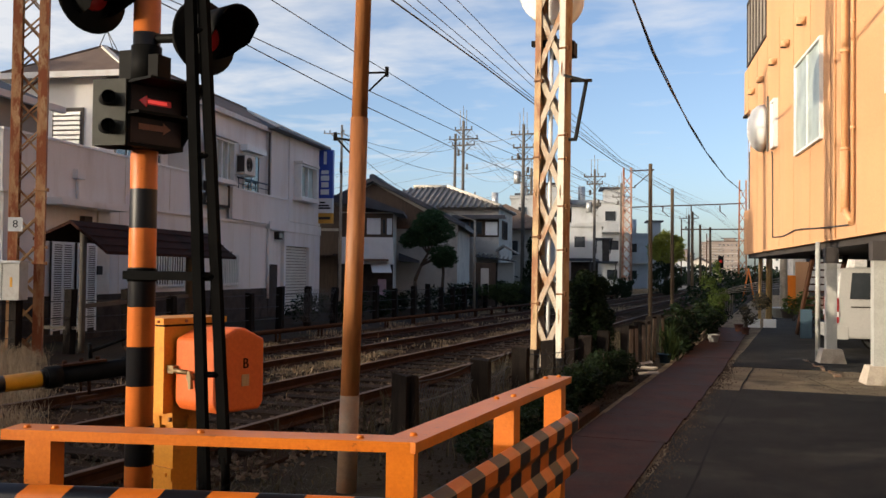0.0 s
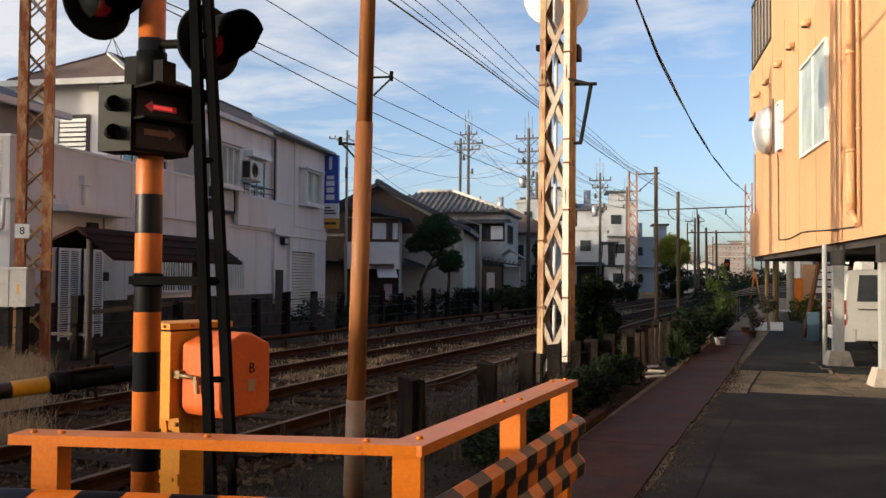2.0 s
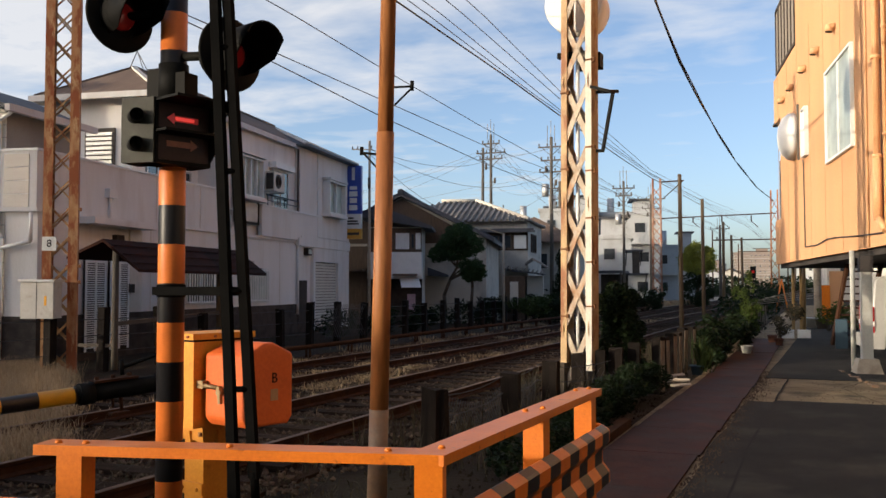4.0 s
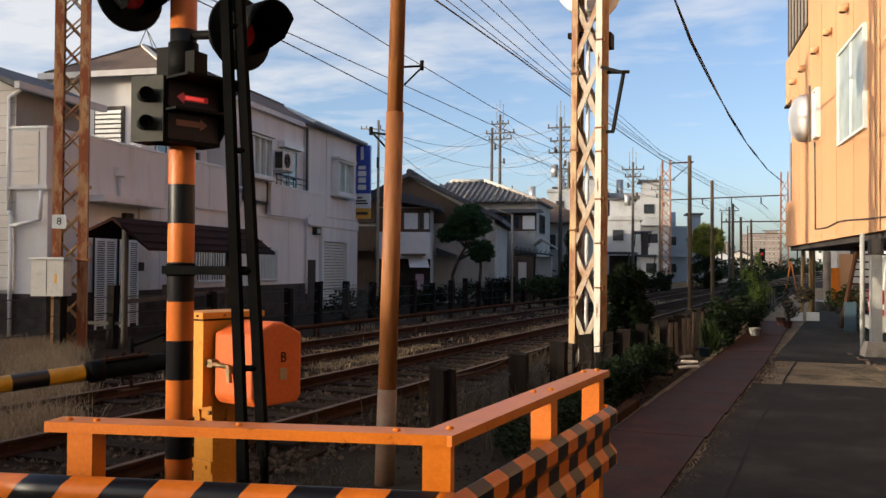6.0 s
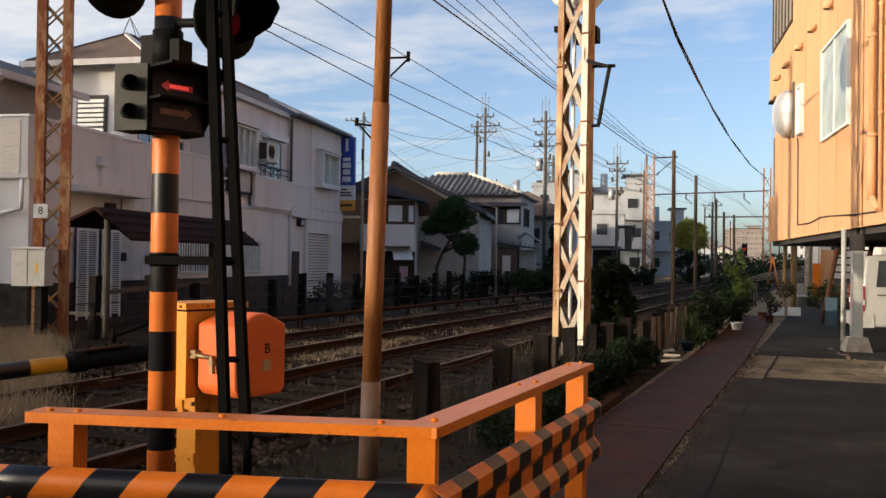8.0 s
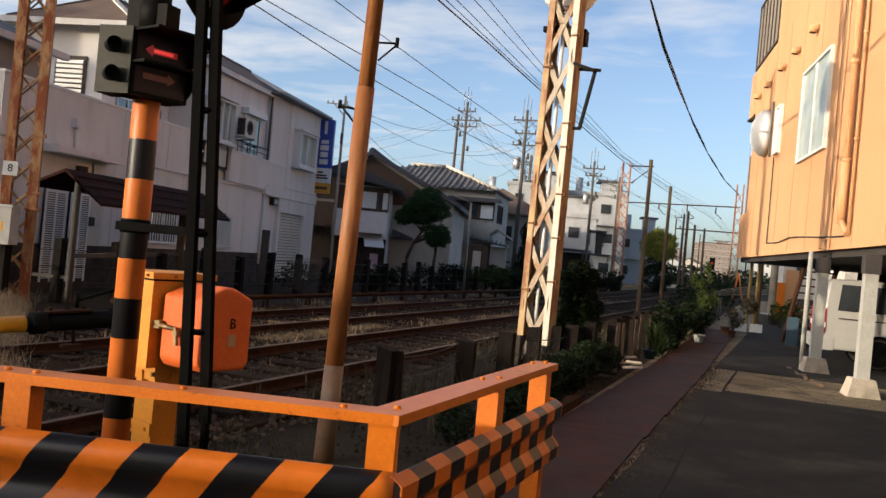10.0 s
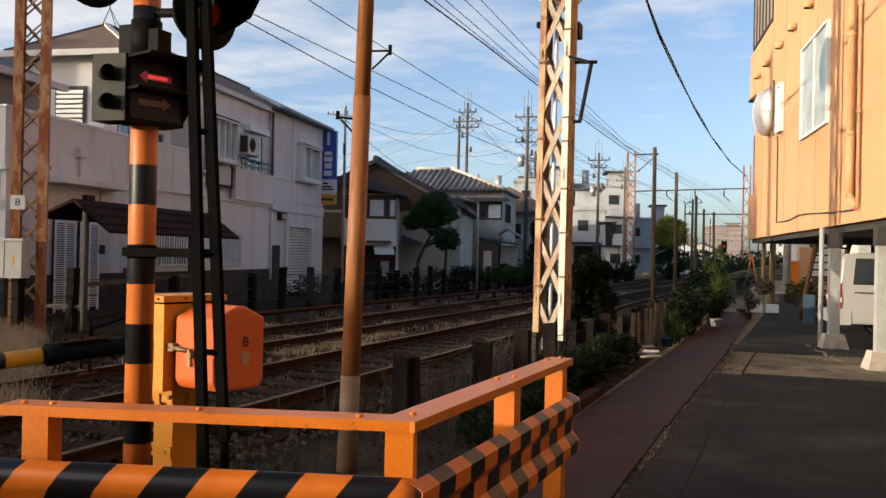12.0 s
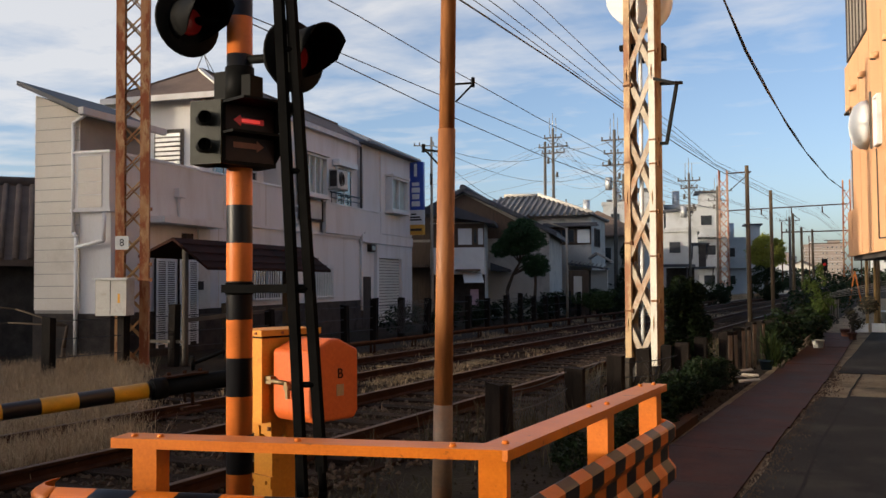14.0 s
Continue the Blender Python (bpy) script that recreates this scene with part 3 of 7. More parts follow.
for u, z in ((1.52, 0.64), (1.60, 0.53)):
    bm = B()
    p = frontm @ Vector((0.118, -u, z))
    n_ = frontm.to_3x3() @ Vector((0.012, 0, 0))
    tube(bm, p - n_, p + n_, 0.016, 0.010, 8)
    part("bolt", bm, M_orange, railing)


# ---------------------------------------------------------------- crossing signal
def ring_lathe(bm, prof, m, seg=20):
    """Turns a profile of (radius, height along local z)."""
    rings = [[bm.verts.new(m @ Vector((r * math.cos(2 * math.pi * k / seg), r * math.sin(2 * math.pi * k / seg), h))) for k in range(seg)] for r, h in prof]
    for a, b in zip(rings, rings[1:]):
        for k in range(seg):
            f = bm.faces.new((a[k], a[(k + 1) % seg], b[(k + 1) % seg], b[k]))
            f.smooth = True
    if prof[-1][0] > 1e-4:
        bm.faces.new(rings[-1])
    if prof[0][0] > 1e-4:
        bm.faces.new(rings[0][::-1])
    return bm


signal = thing("crossing_signal", "orange and black striped crossing signal with red lamps", "crossing signal", pose(-2.92, 3.70, 0, 0, 0, 0))
bm = B()
tube(bm, (0, 0, 0), (0, 0, 3.6), 0.064, seg=24)
part("mast", bm, M_pole_stripe, signal, "orange and black striped steel mast")
bm = B()
tube(bm, (0, 0, 0), (0, 0, 0.06), 0.13, seg=16)
part("base_plate", bm, M_black, signal)
FACE = pose(0, 0, 0, 0, 0, 71)        # local -y looks out over the lane


def crossing_lamp(at):
    lampm = pose(*at) @ FACE @ pose(0, 0, 0, 90, 0, 0)      # local z along the view
    back = part("backboard", ring_lathe(B(), [(0.03, -0.05), (0.17, -0.012), (0.178, 0.0), (0.17, 0.008), (0.10, 0.006)], lampm, 28), M_black, signal, "round black backboard")
    part("lens", ring_lathe(B(), [(0.072, 0.01), (0.066, 0.025), (0.04, 0.038), (0.001, 0.042)], lampm, 20), M_lamp_red, back, "dim red round lens")
    bm = B()
    rows = []
    for h, full in ((0.0, 1.0), (0.10, 0.95), (0.2, 0.72), (0.27, 0.45)):
        ring = []
        for k in range(17):
            a = radians(90 - 150 * full + 300 * full * k / 16)
            ring.append([bm.verts.new(lampm @ Vector((r * math.cos(a), r * math.sin(a), h))) for r in (0.112, 0.105)])
        rows.append(ring)
    for r, s in zip(rows, rows[1:]):
        for k in range(16):
            for o in (0, 1):
                f = bm.faces.new((r[k][o], r[k + 1][o], s[k + 1][o], s[k][o]))
                f.smooth = True
    for r in (rows[0], rows[-1]):
        for k in range(16):
            bm.faces.new((r[k][0], r[k + 1][0], r[k + 1][1], r[k][1]))
    bmesh.ops.recalc_face_normals(bm, faces=bm.faces)
    part("hood", bm, M_black, back, "long black hood")
    part("housing", ring_lathe(B(), [(0.06, -0.15), (0.09, -0.13), (0.1, -0.04), (0.1, -0.02)], lampm, 16), M_black, back)
    bm = B()
    tube(bm, (at[0], at[1], at[2]), (0, 0, at[2] + 0.02), 0.022)
    part("bracket", bm, M_black, back)


crossing_lamp((-0.22, -0.13, 2.85))
crossing_lamp((0.33, 0.0, 2.64))
# arrow indicator
am = pose(0.06, -0.06, 2.115) @ FACE
bm = B()
block(bm, -0.14, 0.16, -0.06, 0.1, 0.0, 0.3, am)
soften(bm, 0.012, 2)
arrow_box = part("arrow_box", bm, M_black, signal, "black direction indicator box with two arrows")
for z, sgn, mat_, nm in ((0.215, -1, M_arrow_lit, "lit_arrow"), (0.095, 1, M_arrow_off, "dark_arrow")):
    bm = B()
    pts = [(-0.085, 0), (-0.045, 0.028), (-0.045, 0.014), (0.085, 0.014), (0.085, -0.014), (-0.045, -0.014), (-0.045, -0.028)]
    f = [bm.verts.new(am @ Vector((u if sgn < 0 else -u, -0.0626, z + v))) for u, v in pts]
    bm.faces.new(f if sgn < 0 else f[::-1])
    r = bmesh.ops.extrude_face_region(bm, geom=bm.faces[:])
    bmesh.ops.translate(bm, verts=[v for v in r["geom"] if isinstance(v, bmesh.types.BMVert)], vec=am.to_3x3() @ Vector((0, -0.003, 0)))
    bmesh.ops.recalc_face_normals(bm, faces=bm.faces)
    part(nm, bm, mat_, arrow_box, "glowing red arrow" if sgn < 0 else "unlit brown arrow")
M_arrow_glass = surface("dark_brown_glass_panel", (0.020, 0.009, 0.007), (0.032, 0.014, 0.010), 6, 60, 0.4, relief=0.02, spec=0.2)
for z in (0.168, 0.018):
    bm = B()
    block(bm, -0.125, 0.145, -0.0618, -0.0602, z, z + 0.118, am)
    part("arrow_glass", bm, M_arrow_glass, arrow_box, "dark brown glass behind an arrow")
for z0, z1, out in ((0.155, 0.30, 0.24), (0.02, 0.143, 0.15)):
    bm = B()
    prism(bm, [(-0.058, z0), (-out, z1 - 0.03), (-out, z1), (-0.058, z1)], 0.0, 0.008, am @ pose(0.152, 0, 0) @ Matrix(((0, 1, 0, 0), (1, 0, 0, 0), (0, 0, 1, 0), (0, 0, 0, 1))))
    part("visor_cheek", bm, M_black, arrow_box, "black side cheek of a visor")
bm = B()
block(bm, -0.04, 0.06, -0.0685, -0.066, 0.208, 0.222, am)
part("lamp_bar", bm, M_arrow_hot, arrow_box, "bright red lamp bar in the arrow")
for z in (0.30, 0.155):
    bm = B()
    block(bm, -0.14, 0.16, -0.24 if z > 0.2 else -0.15, -0.058, z - 0.012, z, am)
    part("visor", bm, M_black, arrow_box, "black visor over an arrow")
sm = pose(0.071, -0.222, 2.115, 0, 0, 8)
bm = B()
block(bm, -0.172, -0.004, 0.0, 0.14, 0.0, 0.305, sm)
soften(bm, 0.03, 3)
side_box = part("side_box", bm, M_olive, signal, "olive green box with two round ports")
for z in (0.215, 0.085):
    m = sm @ pose(-0.10, 0.0, z) @ pose(0, 0, 0, 90, 0, 40)
    part("port", ring_lathe(B(), [(0.033, -0.03), (0.033, 0.06), (0.029, 0.06), (0.029, 0.01), (0.001, 0.008)], m, 16), M_black, side_box, "round hooded port")
bm = B()
block(bm, -0.12, -0.045, -0.05, 0.05, 2.46, 2.6)
soften(bm, 0.006)
part("bell_box", bm, M_black, signal, "small black sounder box")
bm = B()
block(bm, 0.045, 0.105, -0.05, 0.05, 2.43, 2.57)
soften(bm, 0.006)
part("bell_box", bm, M_black, signal, "small black sounder box")
bm = B()
tube(bm, (0, 0, 2.44), (0, 0, 2.62), 0.072, seg=20)
part("clamp", bm, M_black, signal)
bm = B()
bar(bm, (0.42, -0.12, 2.85), (0.42, -0.12, 3.2), 0.11, 0.008, (0, 1, 0))
v_ = [p for p in bm.verts if p.co.z < 2.9]
for p in v_:
    p.co.x = 0.42 + (p.co.x - 0.42) * 0.1
bar(bm, (0.0, 0.0, 3.15), (0.42, -0.12, 3.15), 0.03, 0.03)
part("cross_sign_arm", bm, M_box_orange, signal, "orange tip of the crossing sign")
# ladder at the mast
def LX(side, u):
    """A point of the ladder: side 0 or 1, u from its top to its foot."""
    a = Vector((-2.485, 3.425, 2.95)).lerp(Vector((-2.39, 3.525, 0.03)), u)
    b = Vector((-2.435, 3.445, 2.95)).lerp(Vector((-2.295, 3.565, 0.03)), u)
    return tuple(a.lerp(b, side))


M_ladder = surface("worn_black_ladder_paint", (0.0022, 0.0022, 0.0022), (0.005, 0.0048, 0.0045), 7, 60, 0.75, relief=0.12, spec=0.02)
ladder = thing("signal_ladder", "narrow black steel ladder leaning at the signal mast", "ladder")
for a, b in (((LX(0.0, 0.0)), (LX(0.0, 0.81))), ((LX(1.0, 0.0)), (LX(1.0, 0.77)))):
    bm = B()
    bar(bm, a, b, 0.045, 0.03, (0, 1, 0))
    part("stile", bm, M_ladder, ladder)
for z in (1.09, 1.52, 2.05, 2.6):
    u = (2.95 - z) / 2.92
    bm = B()
    tube(bm, LX(0.0, u), LX(1.0, u), 0.014)
    part("rung", bm, M_ladder, ladder)
bm = B()
bar(bm, (-2.97, 3.64, 1.52), (-2.38, 3.50, 1.52), 0.03, 0.04)
tube(bm, (-2.92, 3.70, 1.49), (-2.92, 3.70, 1.55), 0.069, seg=20)
part("strap", bm, M_ladder, ladder, "black bracket round the mast")

# gate machine: yellow case with a red-orange cover on a post
M_sleeve0 = surface("dull_brass_latch", (0.16, 0.11, 0.05), (0.26, 0.18, 0.09), 8, 50, 0.5, metal=0.5)
gate = thing("gate_machine", "yellow crossing gate machine with an orange cover on a post", "gate machine", pose(-3.15, 4.295, 0, 0, 0, -15))
bm = B()
block(bm, -0.06, 0.17, -0.22, 0.16, 0.8, 1.25)
soften(bm, 0.012, 2)
case = part("case", bm, M_yellow, gate)
bm = B()
block(bm, -0.08, 0.19, -0.24, 0.18, 1.262, 1.295)
soften(bm, 0.008, 2)
lid = part("lid", bm, M_yellow, case)
for x_, y_ in ((-0.05, -0.241), (0.05, -0.241), (0.15, -0.241), (0.191, -0.1), (0.191, 0.08)):
    bm = B()
    n_ = Vector((0, -0.008, 0)) if y_ < -0.2 else Vector((0.008, 0, 0))
    tube(bm, (x_, y_, 1.278), Vector((x_, y_, 1.278)) + n_, 0.008, seg=6)
    part("bolt", bm, M_rust, lid)
bm = B()
block(bm, -0.055, 0.165, -0.215, 0.155, 1.249, 1.2625)
part("seal", bm, M_black, case, "dark seal under the lid")
bm = B()
block(bm, -0.03, 0.09, -0.226, -0.22, 0.84, 1.06)
soften(bm, 0.002)
plate = part("inspection_plate", bm, M_yellow, case, "bolted inspection plate")
for x_ in (-0.018, 0.078):
    for z_ in (0.86, 1.04):
        bm = B()
        tube(bm, (x_, -0.226, z_), (x_, -0.234, z_), 0.008, seg=6)
        part("bolt", bm, M_yellow, plate)
bm = B()
prof = [(-0.165, 0.86), (-0.135, 0.82), (0.135, 0.82), (0.165, 0.86), (0.165, 1.19), (0.03, 1.25), (-0.03, 1.25), (-0.165, 1.19)]
prism(bm, prof, -0.51, -0.19, pose(0, 0, 0, 0, 0, 90))
soften(bm, 0.022, 3)
part("cover", bm, M_box_orange, gate, "red-orange rounded cover")
bm = B()
block(bm, -0.08, 0.08, -0.08, 0.08, 0.0, 0.72)
soften(bm, 0.008, 2)
part("post", bm, M_yellow, gate)
bm = B()
block(bm, -0.12, 0.12, -0.12, 0.12, 0.765, 0.799)
block(bm, -0.105, 0.105, -0.105, 0.105, 0.715, 0.767)
for sx, sy in ((1, 0), (-1, 0), (0, 1), (0, -1)):
    bar(bm, (sx * 0.09, sy * 0.09, 0.66), (sx * 0.105, sy * 0.105, 0.77), 0.02, 0.03)
soften(bm, 0.004)
part("flange", bm, M_yellow, gate)
for r_ in (0, -90):
    m_ = pose(0, 0, 0, 0, 0, r_)
    for x_ in (-0.09, 0.09):
        bm = B()
        tube(bm, m_ @ Vector((x_, -0.11, 0.74)), m_ @ Vector((x_, -0.11, 0.765)), 0.012, seg=6)
        part("bolt", bm, M_rust, gate)
bm = B()
block(bm, -0.10, 0.088, -0.098, -0.08, 0.42, 0.485)
soften(bm, 0.003)
strap = part("strap", bm, M_yellow, gate)
for x_ in (-0.07, 0.05):
    bm = B()
    tube(bm, (x_, -0.098, 0.452), (x_, -0.112, 0.452), 0.011, seg=6)
    part("bolt", bm, M_yellow, strap)
bm = B()
tube(bm, (0.17, -0.19, 1.03), (0.33, -0.185, 1.02), 0.012)
block(bm, 0.17, 0.22, -0.2, -0.16, 1.01, 1.05)
tube(bm, (0.34, -0.165, 1.0), (0.34, -0.2, 1.0), 0.018)
bar(bm, (0.34, -0.19, 1.03), (0.35, -0.19, 0.94), 0.02, 0.02)
part("latch", bm, M_sleeve0, gate, "worn metal latch with a padlock")

# barrier arm across the road, lowered
arm_m = look((-4.55, 5.75, 0.83), (-5.35, 4.1, 0.70)) @ pose(0, 0, 0, -90, 0, 0)
arm = thing("barrier_arm", "lowered black and yellow striped crossing barrier arm", "barrier arm", arm_m)
bm = B()
tube(bm, (0, 0, 0), (0, 6.5, 0), 0.060, 0.045, seg=16)
part("pole", bm, M_arm_stripe, arm, "black and yellow striped tube")
bm = B()
tube(bm, (0, -0.75, 0), (0, 0.72, 0), 0.064, seg=14)
tube(bm, (0, 0.60, 0), (0, 0.70, 0), 0.078, seg=14)
tube(bm, (0, 0.05, 0), (0, 0.13, 0), 0.078, seg=14)
part("holder", bm, M_black, arm, "black tube that holds the arm")
bm = B()
block(bm, -0.05, 0.05, 0.28, 0.60, 0.066, 0.082)
for y_ in (0.32, 0.44, 0.56):
    tube(bm, (0.02, y_, 0.082), (0.02, y_, 0.105), 0.016, seg=6)
part("clamp_plate", bm, M_rail, arm, "rusty bolted plate on the arm")
bm = B()
block(bm, -0.04, 0.06, -0.38, -0.12, 0.05, 0.11)
soften(bm, 0.012)
part("bearing_block", bm, M_rail, arm)
bm = B()
tube(bm, (0.05, 0.36, 0.09), (0.05, 0.36, 0.20), 0.016, seg=8)
tube(bm, (0.05, 0.36, 0.14), (0.08, -0.55, 0.36), 0.014, seg=8)
tube(bm, (0.06, -0.45, 0.05), (0.08, -0.55, 0.38), 0.018, seg=8)
part("stay_rod", bm, M_black, arm, "thin black stay rod")
bm = B()
tube(bm, (0, 0.40, -0.05), (0, 0.40, -0.16), 0.014, seg=8)
tube(bm, (0, 0.46, -0.05), (0, 0.46, -0.13), 0.010, seg=8)
bar(bm, (-0.03, 0.36, -0.17), (-0.03, 0.50, -0.17), 0.07, 0.02)
part("hanging_hook", bm, M_rail, arm)
for x_ in (-0.07, 0.07):
    for y_ in (-0.36, -0.16):
        bm = B()
        tube(bm, (x_, y_, 0.0), (x_, y_ - 0.01, -0.40), 0.012, seg=8)
        part("weight_rod", bm, M_black, arm)
for z in (-0.13, -0.27, -0.40):
    bm = B()
    for a_, b_ in (((-0.07, -0.36), (0.07, -0.36)), ((0.07, -0.36), (0.07, -0.16)), ((0.07, -0.16), (-0.07, -0.16)), ((-0.07, -0.16), (-0.07, -0.36))):
        tube(bm, (a_[0], a_[1], z), (b_[0], b_[1], z), 0.010, seg=6)
    part("weight_frame", bm, M_black, arm)
bm = B()
block(bm, -0.055, 0.055, -0.72, -0.55, -0.10, 0.12)
soften(bm, 0.02, 2)
tube(bm, (-0.09, -0.62, 0.02), (0.09, -0.62, 0.02), 0.05, seg=14)
part("pivot", bm, M_black, arm, "black pivot casting")
bm = B()
block(bm, -4.80, -4.62, 6.0, 6.25, 0.0, 0.95)
soften(bm, 0.01)
solid("gate_post", bm, M_black, "dark steel post that carries the barrier arm", "post")

bm = B()
hoop = [Vector(LX(1.0, 0.76))] + [Vector(LX(0.5, 0.80)) + (Vector(LX(1.0, 0.8)) - Vector(LX(0.5, 0.8))) * math.cos(radians(18 * k)) - Vector((0, 0, 0.075 * math.sin(radians(18 * k)))) for k in range(11)]
for p0, p1 in zip(hoop, hoop[1:]):
    tube(bm, p0, p1, 0.02, seg=8)
part("foot_hoop", bm, M_ladder, ladder, "bent foot of the ladder")

# rust-brown steel pole
M_sleeve = surface("brown_grey_pole_foot", (0.16, 0.095, 0.055), (0.24, 0.165, 0.11), 5, 50, 0.6, relief=0.2, dirt=(0.26, 0.12, 0.05), dirt_scale=4, dirt_at=(0.5, 0.7))
pole = thing("steel_pole", "tall rust-brown tubular steel pole beside the track", "utility pole", pose(-2.975, 6.05, 0, 0, 1.3, 0))
bm = B()
tube(bm, (0, 0, -0.05), (0, 0, 0.66), 0.074, 0.070, 20)
part("sleeve", bm, M_sleeve, pole, "dull grey-brown foot of the pole")
bm = B()
tube(bm, (0, 0, 0.64), (0, 0, 2.66), 0.068, 0.064, 20)
tube(bm, (0, 0, 2.65), (0, 0, 8.5), 0.058, 0.048, 20)
part("shaft", bm, M_polebrown, pole)
bm = B()
tube(bm, (0.05, 0.02, 2.99), (0.20, 0.03, 2.99), 0.008)
tube(bm, (0.06, 0.02, 2.86), (0.19, 0.03, 2.98), 0.007)
tube(bm, (0.19, 0.03, 2.96), (0.19, 0.03, 3.03), 0.014)
part("bracket", bm, M_black, pole, "small black insulator bracket")
bm = B()
tube(bm, (-0.06, 0.0, 2.50), (-0.20, 0.0, 2.52), 0.009)
tube(bm, (-0.06, 0.0, 2.40), (-0.17, 0.0, 2.51), 0.007)
tube(bm, (-0.19, 0.0, 2.50), (-0.19, 0.0, 2.56), 0.014)
part("bracket", bm, M_black, pole, "small black insulator bracket")


# ---------------------------------------------------------------- lattice masts
def lattice(name, label, m, w0, w1, d, h, pitch, leg, material, lean=0.0, flat=0.05, other=None, lace=None, both=False):
    """Four angle legs laced with flat bars: rising one way on the front, the other way on the back."""
    mast = thing(name, label, "lattice mast", m, group="lattice masts")
    lace = lace or material
    def at(sx, sy, z):
        w = w0 + (w1 - w0) * z / h
        return Vector((sx * w / 2 + lean * z, sy * d / 2, z))
    for sx in (-1, 1):
        for sy in (-1, 1):
            a, b = at(sx, sy, 0), at(sx, sy, h)
            bm = B()
            bar(bm, a, b, leg, 0.012, (0, 1, 0))
            leg_ = part("leg", bm, other if other and (sx < 0 or sy > 0) else material, mast)
            bm = B()
            off = Vector((sx * (leg / 2 - 0.006), -sy * leg / 2, 0))
            bar(bm, a + off, b + off, 0.012, leg, (0, 1, 0))
            part("flange", bm, other or material, leg_)
    n = int(h / pitch)
    for k in range(n):
        z0, z1 = k * pitch, (k + 1) * pitch
        for sy in (-1, 1):
            for s in ((1, -1) if both or sy < 0 else (-1,)):
                y_ = Vector((0, -sy * (0.014 if s > 0 else 0.028), 0))
                bm = B()
                bar(bm, at(-s, sy, z0 + 0.02) + y_, at(s, sy, z1 - 0.02) + y_, flat, 0.012, (0, 1, 0))
                part("brace", bm, lace, mast)
        for sx in (-1, 1):
            s = 1 if k % 2 else -1
            bm = B()
            bar(bm, at(sx, -s, z0), at(sx, s, z1), flat * 0.7, 0.01, (1, 0, 0))
            part("brace", bm, other or material, mast)
    return mast


def band(mast, x, y, z, w, d, material):
    """A strap round a leg with a bolt at its side."""
    bm = B()
    block(bm, x - w / 2, x + w / 2, y - d / 2, y + d / 2, z - 0.012, z + 0.012)
    block(bm, x + w / 2 - 0.01, x + w / 2 + 0.03, y - 0.02, y + 0.02, z - 0.03, z + 0.03)
    part("clamp", bm, material, mast, "rusty strap with a bolted lug")


M_tan_rust = surface("tan_paint_going_to_rust", (0.36, 0.225, 0.10), (0.49, 0.335, 0.165), 4, 50, 0.65, relief=0.25, dirt=(0.25, 0.095, 0.03), dirt_scale=3, dirt_at=(0.47, 0.6), stretch=(1, 1, 0.4))
M_lace = surface("greyed_cream_paint_with_rust", (0.30, 0.235, 0.165), (0.46, 0.39, 0.30), 4, 50, 0.65, relief=0.25, dirt=(0.30, 0.14, 0.05), dirt_scale=3.2, dirt_at=(0.5, 0.62), stretch=(1, 1, 0.5))
M_clamp = surface("dark_rusty_clamp", (0.10, 0.045, 0.02), (0.20, 0.09, 0.035), 5, 50, 0.8, relief=0.3, spec=0.2)
M_footing = surface("dirty_concrete_footing", (0.045, 0.036, 0.029), (0.085, 0.070, 0.055), 5, 50, 0.9, relief=0.4, dirt=(0.06, 0.045, 0.035), dirt_scale=4, spec=0.12)
near_mast = lattice("lattice_mast", "tall cream and tan lattice mast streaked with rust beside the track", pose(-3.325, 13.5, 0, 0, 0, -15), 0.42, 0.40, 0.205, 9.0, 0.92, 0.10, M_cream_rust, 0.006, 0.085, M_tan_rust, M_lace)
for z in (1.25, 1.9, 2.55, 3.25, 3.6, 4.9):
    band(near_mast, 0.222 + 0.004 * z, -0.07, z, 0.105, 0.10, M_clamp)
for z in (1.1, 2.1, 3.3, 4.45):
    band(near_mast, -0.205 + 0.007 * z, -0.105, z, 0.11, 0.05, M_clamp)
for sx in (-1, 1):
    for sy in (-1, 1):
        bm = B()
        block(bm, sx * 0.22 - 0.07, sx * 0.22 + 0.07, sy * 0.105 - 0.085, sy * 0.105 + 0.085, -0.05, 0.36 + 0.05 * sx * sy)
        soften(bm, 0.02)
        part("footing", bm, M_footing, near_mast, "dirty concrete round a mast leg")
left_mast = lattice("lattice_mast", "tall rusty lattice steel mast in front of the house", pose(-12.42, 12.5, 0, 0, 0, 40), 0.42, 0.42, 0.36, 9.0, 0.5, 0.155, M_rust, 0.0, 0.03, None, M_tan_rust, True)
for z in (1.62, 1.9, 2.9):
    band(left_mast, 0.21, -0.18, z, 0.22, 0.05, M_rust)


